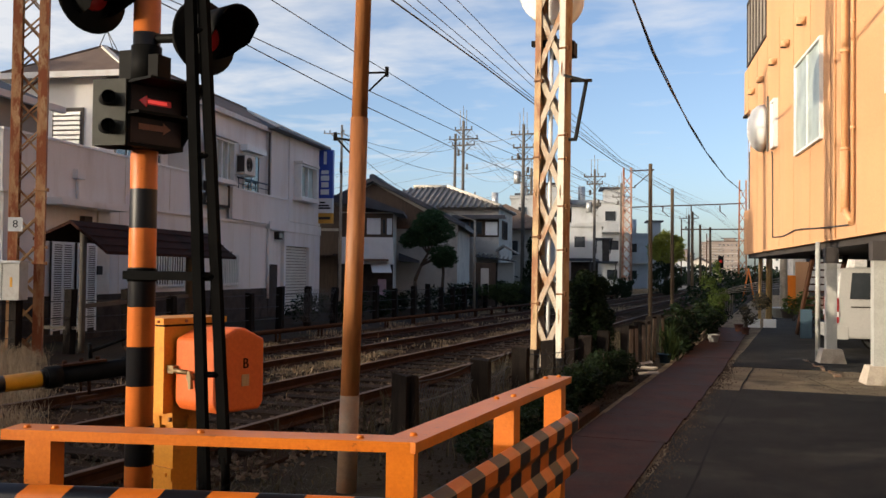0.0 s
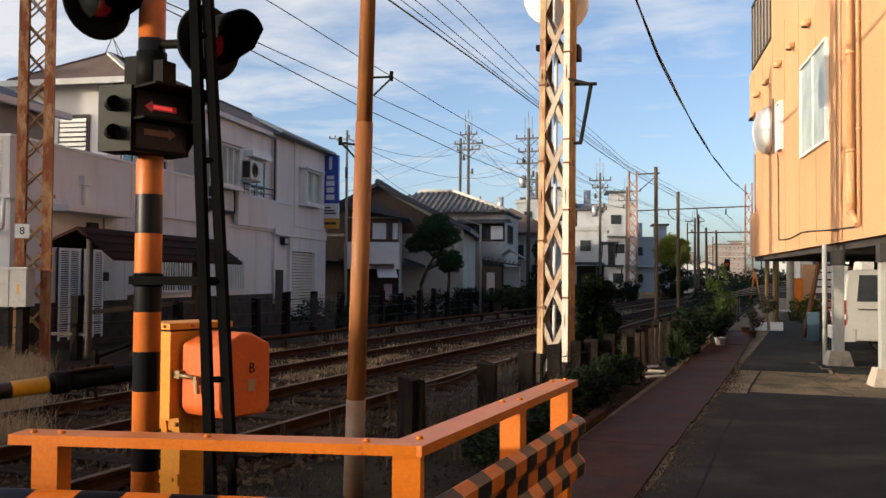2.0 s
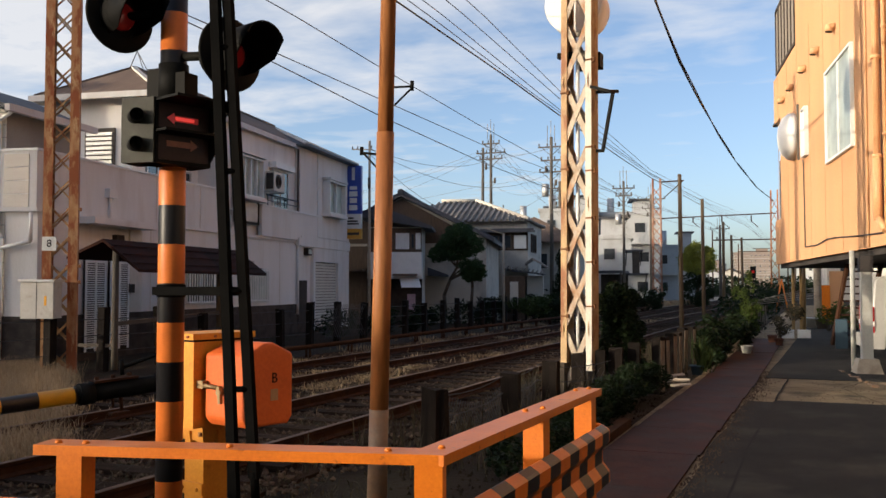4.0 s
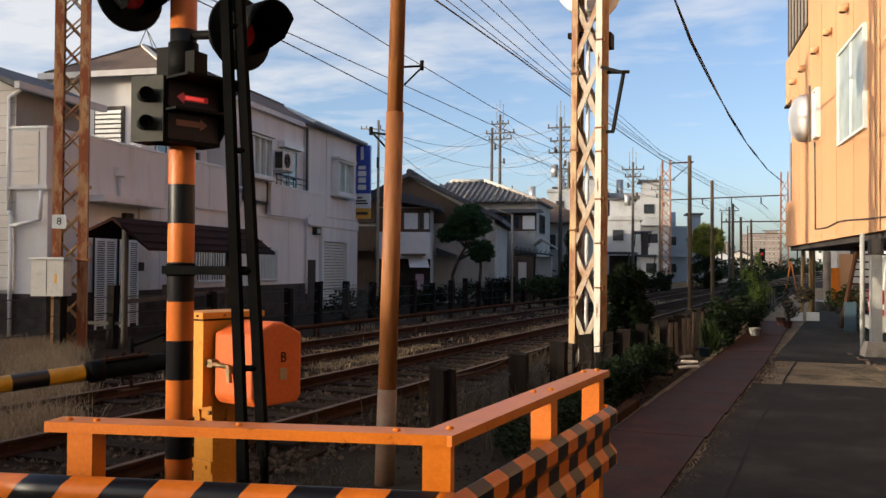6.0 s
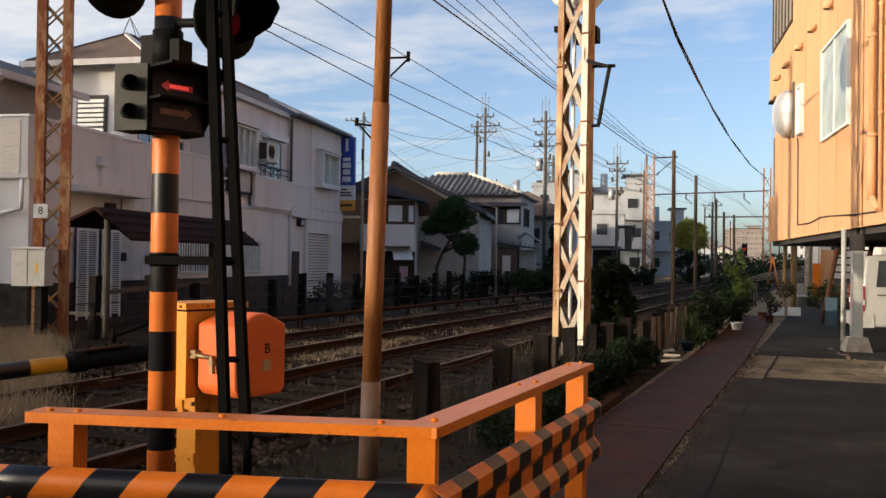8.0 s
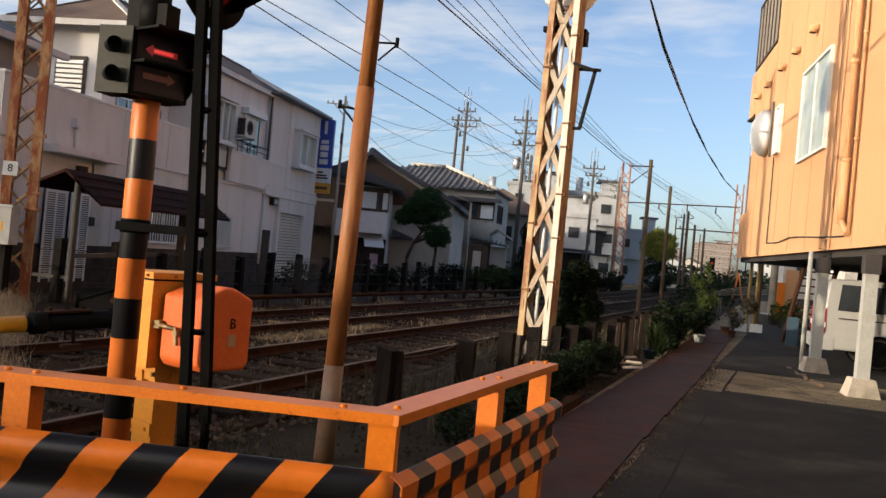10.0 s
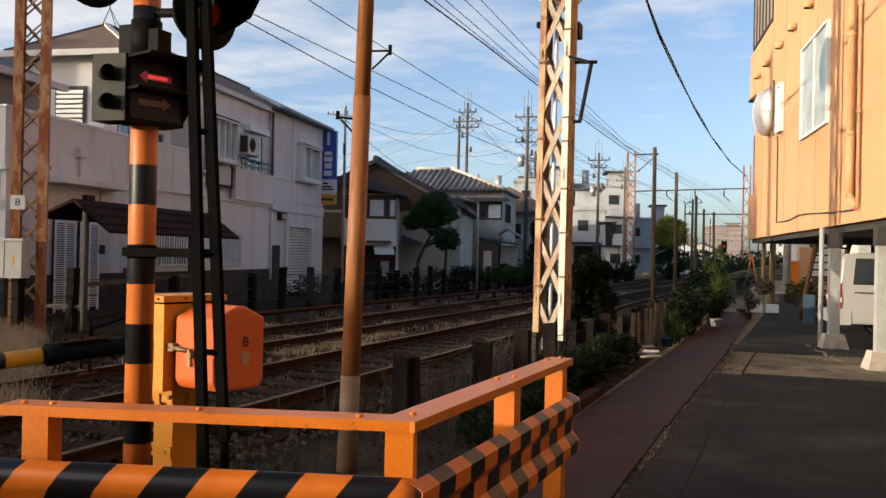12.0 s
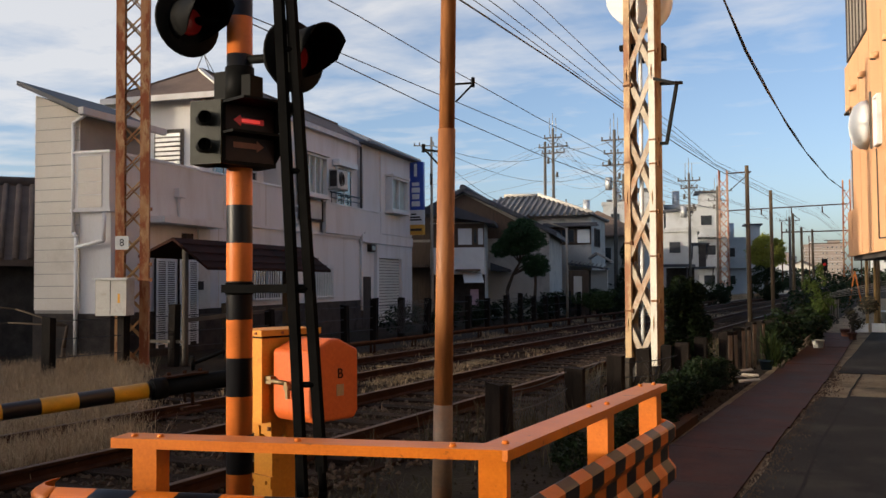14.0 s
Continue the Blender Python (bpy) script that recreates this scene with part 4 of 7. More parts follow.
# ---------------------------------------------------------------- white house across the tracks
def window(parent, m, w, h, panes=2, frame_mat=None, glass=None, depth=0.06, bars=0, label=""):
    """A window in local x (width), z (height), looking along -y: frame, sash bars and a pane each."""
    fm, gm = frame_mat or M_frame, glass or M_glass
    bm = B()
    t = 0.05
    ring = [[bm.verts.new(m @ Vector(p)) for p in ((x0, y, z0), (x1, y, z0), (x1, y, z1), (x0, y, z1))] for y in (-depth, 0.02) for x0, x1, z0, z1 in ((0, w, 0, h), (t, w - t, t, h - t))]
    for k in range(4):
        n = (k + 1) % 4
        for a, b in ((0, 1), (1, 3), (3, 2), (2, 0)):
            bm.faces.new((ring[a][k], ring[a][n], ring[b][n], ring[b][k]))
    bmesh.ops.recalc_face_normals(bm, faces=bm.faces)
    win = part("window", bm, fm, parent, label)
    for k in range(1, panes):
        bm = B()
        block(bm, w * k / panes - 0.025, w * k / panes + 0.025, -depth * 0.8, 0.015, t, h - t, m)
        part("mullion", bm, fm, win)
    for k in range(panes):
        bm = B()
        block(bm, w * k / panes + 0.026, w * (k + 1) / panes - 0.026, -depth * 0.4, 0.0, t + 0.002, h - t - 0.002, m)
        part("pane", bm, gm, win)
    for k in range(bars):
        bm = B()
        x = w * (k + 0.5) / bars
        block(bm, x - 0.012, x + 0.012, -depth - 0.06, -depth - 0.04, -0.05, h + 0.05, m)
        part("security_bar", bm, M_white, win)
    if bars:
        for z in (0.02, h - 0.02):
            bm = B()
            block(bm, 0, w, -depth - 0.075, -depth - 0.06, z - 0.015, z + 0.015, m)
            part("bar_rail", bm, M_white, win)
    return win


def hip_roof(bm, x0, x1, y0, y1, z, rise, over, thick=0.12):
    """A hipped roof over a rectangle, ridge along y."""
    x0, x1, y0, y1 = x0 - over, x1 + over, y0 - over, y1 + over
    w = (x1 - x0) / 2
    xm = (x0 + x1) / 2
    a = [bm.verts.new(p) for p in ((x0, y0, z), (x1, y0, z), (x1, y1, z), (x0, y1, z))]
    b = [bm.verts.new(p) for p in ((x0, y0, z + thick), (x1, y0, z + thick), (x1, y1, z + thick), (x0, y1, z + thick))]
    r = [bm.verts.new((xm, y0 + w, z + thick + rise)), bm.verts.new((xm, y1 - w, z + thick + rise))]
    bm.faces.new(a[::-1])
    for k in range(4):
        bm.faces.new((a[k], a[(k + 1) % 4], b[(k + 1) % 4], b[k]))
    bm.faces.new((b[0], b[1], r[0]))
    bm.faces.new((b[1], b[2], r[1], r[0]))
    bm.faces.new((b[2], b[3], r[1]))
    bm.faces.new((b[3], b[0], r[0], r[1]))
    return bm


def ring_gutter(bm, x0, x1, y0, y1, z, over, t=0.07, h=0.14):
    """A fascia with gutter round a rectangle."""
    x0, x1, y0, y1 = x0 - over, x1 + over, y0 - over, y1 + over
    block(bm, x0 - t, x1 + t, y0 - t, y0, z - h, z + 0.04)
    block(bm, x0 - t, x1 + t, y1, y1 + t, z - h, z + 0.04)
    block(bm, x1, x1 + t, y0, y1, z - h, z + 0.04)
    block(bm, x0 - t, x0, y0, y1, z - h, z + 0.04)
    return bm


HOUSE = pose(-17.2, 31.9, 0, 0, 0, 9.3)
house = thing("house", "two-storey white-grey stucco house with dark base and brown hipped roof", "house", HOUSE)
OUT = pose(0, 0, 0, 0, 0, 90)      # windows on the facade look along +x
bm = B()
block(bm, -1.83, 0, -18.44, -13.6, 0.95, 3.08)
block(bm, -3.2, 0, -13.6, -0.001, 0.95, 3.08)
part("lower_wall", bm, M_stucco, house)
bm = B()
block(bm, -1.86, 0.03, -18.48, -13.6, -0.1, 0.95)
block(bm, -3.2, 0.03, -13.6, 0.0, -0.1, 0.95)
part("base", bm, M_darkbase, house, "dark stone-coloured base course")
bm = B()
block(bm, -3.2, -0.95, -13.6, -10.2, 3.08, 6.32)
block(bm, -3.2, -0.12, -10.2, 0, 3.08, 6.32)
part("upper_wall", bm, M_stucco, house)
bm = B()
block(bm, -0.12, 0.16, -5.0, 0.06, 2.92, 3.28)
block(bm, -0.9, 0.06, -18.55, -5.0, 3.02, 3.09)
part("ledge", bm, M_stucco, house)
bm = B()
block(bm, -0.14, 0.02, -18.52, -10.25, 3.09, 4.22)
block(bm, -0.83, -0.14, -18.52, -18.38, 3.09, 4.22)
part("parapet", bm, M_stucco, house, "plain balcony parapet")
bm = B()
block(bm, -0.17, 0.05, -18.55, -10.2, 4.221, 4.27)
block(bm, -0.83, -0.17, -18.55, -18.35, 4.221, 4.27)
part("parapet_cap", bm, M_white, house)
bm = B()
hip_roof(bm, -3.1, -0.45, -13.6, 0, 6.32, 1.05, 0.45, 0.06)
part("roof", bm, M_brownroof, house, "brown shingled hipped roof")
bm = B()
hip_roof(bm, -3.4, 0.15, -5.0, 0.0, 6.3, 0.95, 0.3, 0.06)
part("roof", bm, M_slate, house, "dark hip over the projecting bay")
for a_, b_ in (((0.42, -5.27, 6.37), (-1.62, -3.22, 7.31)), ((0.42, 0.27, 6.37), (-1.62, -1.78, 7.31)), ((-1.62, -3.22, 7.31), (-1.62, -1.78, 7.31)), ((-0.02, -14.0, 6.39), (-1.775, -12.27, 7.43)), ((-3.5, -14.0, 6.39), (-1.775, -12.27, 7.43)), ((-1.775, -12.27, 7.43), (-1.775, -3.0, 7.43))):
    bm = B()
    bar(bm, a_, b_, 0.14, 0.06)
    part("ridge_cap", bm, M_brownroof if a_[1] < -12 and a_[0] < -1.7 else M_siding, house, "pale metal cap along a roof edge")
bm = B()
ring_gutter(bm, -3.1, -0.45, -13.6, 0, 6.33, 0.45, 0.06, 0.11)
part("gutter", bm, M_stucco, house, "pale fascia and gutter")
bm = B()
block(bm, -3.3, 0.09, -5.0, -3.42, 3.1, 6.3)
block(bm, -3.3, 0.135, -3.419, 0.02, 3.3, 6.3)
part("bay_wall", bm, M_stucco, house)
M_boards_dark = surface("dark_bronze_pipe", (0.05, 0.035, 0.028), (0.08, 0.06, 0.05), 3, 30, 0.6)
M_cabinet_gap = surface("grey_siding_joint", (0.30, 0.28, 0.25), (0.36, 0.34, 0.30), 2, 40, 0.9)
# annex with a single slope
bm = B()
prism(bm, [(-0.75, 0.9), (-0.75, 5.05), (-1.84, 5.5), (-1.84, 0.9)], -18.45, -16.1)
annex = part("annex_wall", bm, M_cabinet_gap, house, "cream horizontal siding")
bm = B()
prism(bm, [(-0.5, 5.0), (-2.08, 5.68), (-2.08, 5.78), (-0.5, 5.1)], -18.75, -15.9)
part("annex_roof", bm, M_slate, house, "dark single-slope roof")
bm = B()
block(bm, -0.52, -0.40, -18.8, -15.9, 4.98, 5.12)
part("annex_gutter", bm, M_stucco, house)
bm = B()
for k in range(18):
    z0 = 1.02 + 0.25 * k
    z1 = z0 + 0.235
    cut = [-0.74 - max(0.0, z - 5.06) * 1.09 / 0.45 for z in (z0, z1)]
    prism(bm, [(-1.85, z0), (max(-1.84, cut[0]), z0), (max(-1.83, cut[1]), min(z1, 5.5)), (-1.85, min(z1, 5.52))], -18.464, -18.45)
for k in range(4):
    block(bm, -0.72, -0.15, -18.535, -18.521, 3.11 + 0.265 * k, 3.36 + 0.265 * k)
part("siding_board", bm, M_siding, annex)
bm = B()
for a, b in (((-0.5, -18.6, 5.0), (-0.86, -18.52, 4.85)), ((-0.86, -18.52, 4.85), (-0.84, -18.52, 2.6)), ((-0.84, -18.52, 2.6), (-0.75, -18.52, 2.5)), ((-0.75, -18.55, 2.5), (-0.75, -18.55, 0.1)), ((-0.75, -18.55, 2.3), (-0.05, -18.6, 2.42)), ((-0.05, -18.6, 2.42), (-0.05, -18.58, 3.0))):
    tube(bm, a, b, 0.04)
part("downpipe", bm, M_white, house, "white downpipe")
bm = B()
tube(bm, (0.07, -5.1, 3.0), (0.07, -5.1, 0.6), 0.045)
block(bm, -0.02, 0.16, -5.22, -4.98, 2.95, 3.2)
part("downpipe", bm, M_stucco, house)
bm = B()
tube(bm, (0.07, -16.1, 3.0), (0.07, -16.1, 3.6), 0.04)
block(bm, 0.0, 0.16, -16.25, -15.95, 3.5, 3.7)
part("downpipe", bm, M_stucco, house)
window(house, pose(0.0, -9.85, 4.2) @ OUT, 1.6, 1.2, 4, M_white, M_paleglass, 0.22, label="white framed bay window")
bm = B()
block(bm, 0.0, 0.3, -9.95, -8.15, 4.1, 4.19)
part("window_box", bm, M_stucco, house)
bm = B()
block(bm, 0.0, 0.3, -9.95, -8.15, 5.42, 5.48)
part("window_hood", bm, M_stucco, house)
bm = B()
block(bm, -0.02, 0.02, -9.8, -8.25, 3.5, 4.05)
part("recess_panel", bm, M_siding, house, "cream panel below the bay window")
bm = B()
block(bm, -0.02, 0.05, -9.85, -9.8, 3.45, 4.1)
block(bm, -0.02, 0.05, -8.25, -8.2, 3.45, 4.1)
block(bm, -0.02, 0.06, -9.85, -8.2, 3.42, 3.48)
part("panel_frame", bm, M_darkbase, house)
bm = B()
tube(bm, (0.06, -5.12, 4.05), (0.06, -5.12, 6.2), 0.035)
part("corner_downpipe", bm, M_boards_dark, house, "dark upright downpipe")
bm = B()
block(bm, -0.1, 0.16, -7.2, -5.6, 5.33, 5.52)
soften(bm, 0.02)
part("shutter_box", bm, M_white, house, "white shutter box over the window")
window(house, pose(-0.08, -6.95, 3.9) @ OUT, 1.25, 1.42, 2, M_white, M_glass, 0.05)
window(house, pose(0.14, -2.95, 4.2) @ OUT, 1.75, 1.2, 2, M_white, M_paleglass, 0.28, label="white bay window")
bm = B()
block(bm, 0.12, 0.48, -3.03, -1.12, 4.08, 4.19)
part("bay_sill", bm, M_stucco, house)
bm = B()
block(bm, 0.12, 0.48, -3.03, -1.12, 5.42, 5.5)
part("bay_hood", bm, M_stucco, house)
bm = B()
block(bm, 0.0, 0.12, -8.15, -3.3, 3.1, 4.02)
part("balcony_wall", bm, M_stucco, house)
bm = B()
block(bm, -0.01, 0.15, -8.18, -3.27, 4.02, 4.07)
part("balcony_cap", bm, M_white, house)
bm = B()
for k in range(4):
    tube(bm, (0.06, -7.6 + 1.33 * k, 4.05), (0.06, -7.6 + 1.33 * k, 4.42), 0.018, seg=6)
tube(bm, (0.06, -7.7, 4.42), (0.06, -3.5, 4.42), 0.024)
tube(bm, (0.06, -7.7, 4.24), (0.06, -3.5, 4.24), 0.014)
part("balcony_rail", bm, M_blue, house, "faded blue balcony rail")
window(house, pose(-0.95, -13.0, 3.95) @ OUT, 1.1, 0.8, 2, M_frame, M_glass)
window(house, pose(-0.95, -11.6, 3.95) @ OUT, 0.9, 0.8, 1, M_frame, M_glass)
END = pose(-2.28, -13.6, 4.55)
bm = B()
block(bm, 0, 0.85, -0.05, 0.02, -0.1, 1.0, END)
louvre = part("louvre_window", bm, M_concpole, house, "grey louvred shutter")
for k in range(8):
    bm = B()
    block(bm, 0.06, 0.79, -0.09, -0.04, 0.12 * k - 0.03, 0.12 * k + 0.05, END)
    part("slat", bm, M_frame, louvre)
# roller shutter, doors, barred windows on the ground floor
# Backing darker than the slats, so shading lines are painted between them.
bm = B()
block(bm, -0.01, 0.02, -3.6, -1.2, 0.05, 2.42)
shut = part("roller_shutter", bm, M_concpole, house, "cream roller shutter, closed")
for k in range(22):
    bm = B()
    block(bm, 0.02, 0.035, -3.6, -1.2, 0.1 + 0.105 * k, 0.185 + 0.105 * k)
    part("shutter_slat", bm, M_siding, shut)
bm = B()
block(bm, 0.0, 0.13, -3.78, -3.6, 0, 2.91)
block(bm, 0.0, 0.13, -1.2, 0.03, 0, 2.91)
block(bm, 0.0, 0.13, -3.6, -1.2, 2.42, 2.91)
part("shutter_frame", bm, M_stucco, house)
bm = B()
block(bm, 0.0, 0.05, -5.0, -4.2, 0.1, 1.75)
part("door", bm, M_darkbase, house, "dark side door")
for y0 in (-17.0, -16.1):
    # The dark backing stands in for shade in the holes of the white lattice.
    bm = B()
    block(bm, 0.035, 0.07, y0, y0 + 0.78, 0.15, 2.1)
    gatep = part("lattice_door", bm, M_darkbase, house, "white lattice door")
    bm = B()
    for k in range(38):
        block(bm, 0.07, 0.085, y0 + 0.05, y0 + 0.72, 0.22 + 0.048 * k, 0.245 + 0.048 * k)
    for k in range(3):
        block(bm, 0.085, 0.095, y0 + 0.35 * k, y0 + 0.35 * k + 0.07, 0.15, 2.1)
    block(bm, 0.085, 0.096, y0, y0 + 0.77, 2.04, 2.12)
    part("lattice", bm, M_white, gatep)
window(house, pose(0, -12.6, 1.1) @ OUT, 1.6, 0.9, 2, M_frame, M_glass, 0.05, 12)
window(house, pose(0, -9.0, 1.1) @ OUT, 1.5, 0.95, 2, M_frame, M_paleglass, 0.05, 12)
bm = B()
block(bm, 0.0, 0.16, -4.42, -4.02, 2.62, 2.88)
soften(bm, 0.05, 3)
wlamp = part("wall_lamp", bm, M_darkbase, house, "dark oval wall lamp with a pale glass")
bm = B()
block(bm, 0.15, 0.175, -4.36, -4.08, 2.67, 2.83)
soften(bm, 0.012)
part("lamp_glass", bm, M_paleglass, wlamp)
for y_ in (-14.1, -11.9):
    bm = B()
    block(bm, 0.021, 0.027, y_, y_ + 0.03, 3.1, 4.2)
    part("wall_joint", bm, M_siding, house)
for y_ in (-14.3, -10.6, -6.5):
    bm = B()
    block(bm, 0.0005, 0.006, y_, y_ + 0.025, 0.96, 3.0)
    part("wall_joint", bm, M_siding, house)
bm = B()
tube(bm, (0.05, -10.45, 3.0), (0.05, -10.45, 3.75), 0.03, seg=8)
tube(bm, (0.05, -10.45, 3.75), (0.05, -9.9, 3.78), 0.03, seg=8)
tube(bm, (0.05, -10.1, 3.2), (0.05, -10.1, 3.6), 0.025, seg=8)
part("wall_pipe", bm, M_stucco, house)
bm = B()
block(bm, 0.0, 0.5, -17.3, -14.75, 2.86, 3.0)
part("balcony_floor", bm, M_stucco, house, "pale underside edge of the balcony")
bm = B()
block(bm, 0.0, 0.12, -15.9, -15.6, 2.35, 2.7)
soften(bm, 0.05, 2)
part("porch_lamp", bm, M_darkbase, house, "dark round-topped porch lamp")
bm = B()
block(bm, 0.002, 0.05, -15.25, -14.75, 0.96, 2.85)
part("entry_panel", bm, M_siding, house, "cream entry panel")
bm = B()
block(bm, 0.03, 0.12, -15.35, -15.15, 1.4, 1.6)
part("meter", bm, M_darkbase, house)
antenna = thing("roof_antenna", "thin wire antenna frame on the house roof", "antenna", HOUSE @ pose(-1.78, -12.1, 7.3))
for x, y in ((-0.3, 0.0), (-0.1, -0.25), (0.12, 0.2), (0.35, 0.0)):
    bm = B()
    tube(bm, (x, y, 0.0), (0, 0, 0.62), 0.012, seg=6)
    part("antenna_leg", bm, M_greywire, antenna)
bm = B()
tube(bm, (0, 0, 0.6), (0, 0, 2.2), 0.014, seg=6)
part("antenna_rod", bm, M_greywire, antenna)
ac = thing("air_conditioner", "white outdoor air conditioner unit on the balcony", "air conditioner", HOUSE @ pose(0.3, -8.0, 4.5))
bm = B()
block(bm, -0.15, 0.15, 0, 0.8, 0, 0.6)
soften(bm, 0.03, 2)
part("case", bm, M_siding, ac)
bm = B()
block(bm, -0.12, 0.12, -0.006, 0.0, 0.05, 0.55)
part("side_grille", bm, M_darkbase, ac, "dark side face")
for yy in (0.1, 0.7):
    bm = B()
    bar(bm, (-0.3, yy, -0.03), (0.2, yy, -0.03), 0.04, 0.04)
    part("bracket", bm, M_frame, ac)
bm = B()
for r in (0.22, 0.16, 0.1):
    ring_lathe(bm, [(r, 0.15), (r, 0.165), (r - 0.018, 0.165), (r - 0.018, 0.15)], pose(0, 0.3, 0.3, 0, 90, 0), 18)
part("fan_grille", bm, M_darkbase, ac)
# blue shop sign at the corner
sign = thing("blue_sign", "tall blue shop sign with white writing on the house corner", "sign", HOUSE @ pose(0.06, -0.12, 3.4))
SW = 0.64
bm = B()
block(bm, 0, SW, -0.09, 0.09, 0.98, 2.86)
part("panel", bm, M_bluesign, sign, "blue panel")
bm = B()
block(bm, 0, SW, -0.09, 0.09, 0.4, 0.976)
part("panel", bm, M_white, sign, "white panel")
bm = B()
block(bm, 0, SW, -0.09, 0.09, 0.0, 0.396)
part("panel", bm, M_signyellow, sign, "yellow panel")
for k, (z, h, w) in enumerate(((1.12, 0.2, 0.34), (1.4, 0.2, 0.30), (1.66, 0.2, 0.34), (1.92, 0.14, 0.3), (2.3, 0.5, 0.12))):
    bm = B()
    block(bm, 0.32 - w / 2, 0.32 + w / 2, -0.094, -0.0905, z, z + h)
    part("writing_bar", bm, M_white, sign, "white bar of writing")
bm = B()
for z, x0, x1 in ((0.78, 0.08, 0.34), (0.56, 0.08, 0.56), (0.66, 0.08, 0.5)):
    block(bm, x0, x1, -0.094, -0.0905, z, z + 0.06)
part("writing_bars", bm, M_black, sign, "dark bars of writing")
bm = B()
block(bm, 0.08, 0.56, -0.094, -0.0905, 0.15, 0.25)
part("writing_bars", bm, M_darkbase, sign, "dark bars of writing")
bm = B()
for z in (0.5, 2.4):
    bar(bm, (-0.5, 0, z), (0, 0, z), 0.05, 0.05)
part("sign_bracket", bm, M_black, sign)

M_column = surface("dull_white_column_paint", (0.38, 0.38, 0.345), (0.45, 0.45, 0.41), 3, 60, 0.6, relief=0.1, dirt=(0.3, 0.28, 0.24), dirt_scale=2, dirt_at=(0.5, 0.75))
# ---------------------------------------------------------------- salmon building over the lane
SALMON = pose(1.21, 14.75, 0, 0, 0, 9.3)
block_ = thing("apartment_block", "salmon stucco building overhanging the lane on square columns", "building", SALMON)
INW = pose(0, 0, 0, 0, 0, -90)      # windows look along -x
bm = B()
for x0, y1, z0, z1 in ((0, 14.8, 2.2, 3.5), (0, 13.5, 3.5, 6.42), (0, 14.8, 6.42, 7.74), (0, 10.4, 7.74, 12)):
    bm = B()
    block(bm, x0, 11, -9, y1, z0, z1)
    part("wall", bm, M_salmon, block_, "salmon stucco wall")
bm = B()
block(bm, 1.6, 11, 10.4, 14.8, 7.74, 12)
part("wall", bm, M_salmon, block_, "salmon stucco wall")
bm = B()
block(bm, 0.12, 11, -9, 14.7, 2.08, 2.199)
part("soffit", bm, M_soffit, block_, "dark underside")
bm = B()
for k in range(13):
    y0 = -8 + 1.82 * k
    block(bm, -0.008, 0.002, y0, y0 + 0.02, 2.25, 7.7)
part("wall_joint", bm, M_salmon, block_, "thin upright cover strips")
window(block_, pose(0, 6.15, 4.10) @ INW, 2.6, 1.92, 2, M_white, M_paleglass, 0.07, label="white framed sliding window with pale curtains")
window(block_, pose(0, -0.74, 4.10) @ INW, 2.6, 1.92, 2, M_white, M_paleglass, 0.07, label="white framed sliding window with pale curtains")
window(block_, pose(0, 9.2, 4.65) @ INW, 0.6, 1.17, 1, M_white, M_white, 0.1)
bm = B()
tube(bm, (-0.09, 1.5, 2.62), (-0.09, 1.5, 12), 0.055, seg=14)
tube(bm, (-0.09, 1.5, 2.65), (-0.05, 1.2, 2.42), 0.055, seg=14)
for z in (3.6, 5.2, 6.8, 8.4):
    tube(bm, (-0.09, 1.5, z), (-0.09, 1.5, z + 0.06), 0.075, seg=14)
    block(bm, -0.09, 0.0, 1.49, 1.51, z, z + 0.03)
tube(bm, (-0.09, 1.5, 2.6), (-0.09, 1.5, 3.6), 0.068, seg=14)
part("downpipe", bm, M_pipe, block_)
bm = B()
tube(bm, (-0.05, 1.12, 2.42), (-0.05, 1.12, 12), 0.032, seg=10)
for z in (3.9, 5.6, 7.3):
    tube(bm, (-0.05, 1.12, z), (-0.05, 1.12, z + 0.05), 0.045, seg=10)
tube(bm, (-0.02, 2.5, 2.22), (-0.02, 2.5, 12), 0.016, seg=8)
part("downpipe", bm, M_pipe, block_)
bm = B()
pts = [(-0.03, 9.3, 4.62), (-0.03, 9.22, 4.45), (-0.03, 9.15, 2.5), (-0.03, 7.6, 2.47), (-0.03, 6.2, 2.54), (-0.03, 5.3, 2.52), (-0.03, 3.2, 2.44), (-0.03, 1.5, 2.4)]
for a, b in zip(pts, pts[1:]):
    tube(bm, a, b, 0.014, seg=6)
part("wall_cable", bm, M_wire, block_)
bm = B()
ring_lathe(bm, [(0.62, 0.0), (0.60, 0.14), (0.48, 0.29), (0.27, 0.38), (0.001, 0.42)], pose(-0.02, 10.75, 5.42, 0, -90, 0), 28)
part("vent_hood", bm, M_white, block_, "large white domed vent hood")
bm = B()
block(bm, -0.05, 0.0, 9.98, 10.06, 4.72, 6.12)
part("vent_board", bm, M_concpole, block_)
for y in (5.21, 7.08, 8.83, 10.9, 12.55):
    bm = B()
    tube(bm, (0.0, y, 6.76), (-0.12, y, 6.76), 0.075, 0.07, 12)
    tube(bm, (-0.10, y, 6.80), (-0.12, y, 6.66), 0.07, 0.085, 12)
    vent = part("wall_vent", bm, M_pipe, block_)
    # A dark disc closes the tube and paints the shade inside it.
    bm = B()
    tube(bm, (-0.12, y, 6.662), (-0.121, y, 6.652), 0.07, 0.07, 12)
    part("vent_mouth", bm, M_darkbase, vent, "dark disc painted for the shaded mouth")
M_screen = surface("weathered_brown_grey_panel", (0.19, 0.165, 0.135), (0.27, 0.235, 0.19), 1.2, 40, 0.7, relief=0.2, stretch=(1, 1, 0.2))
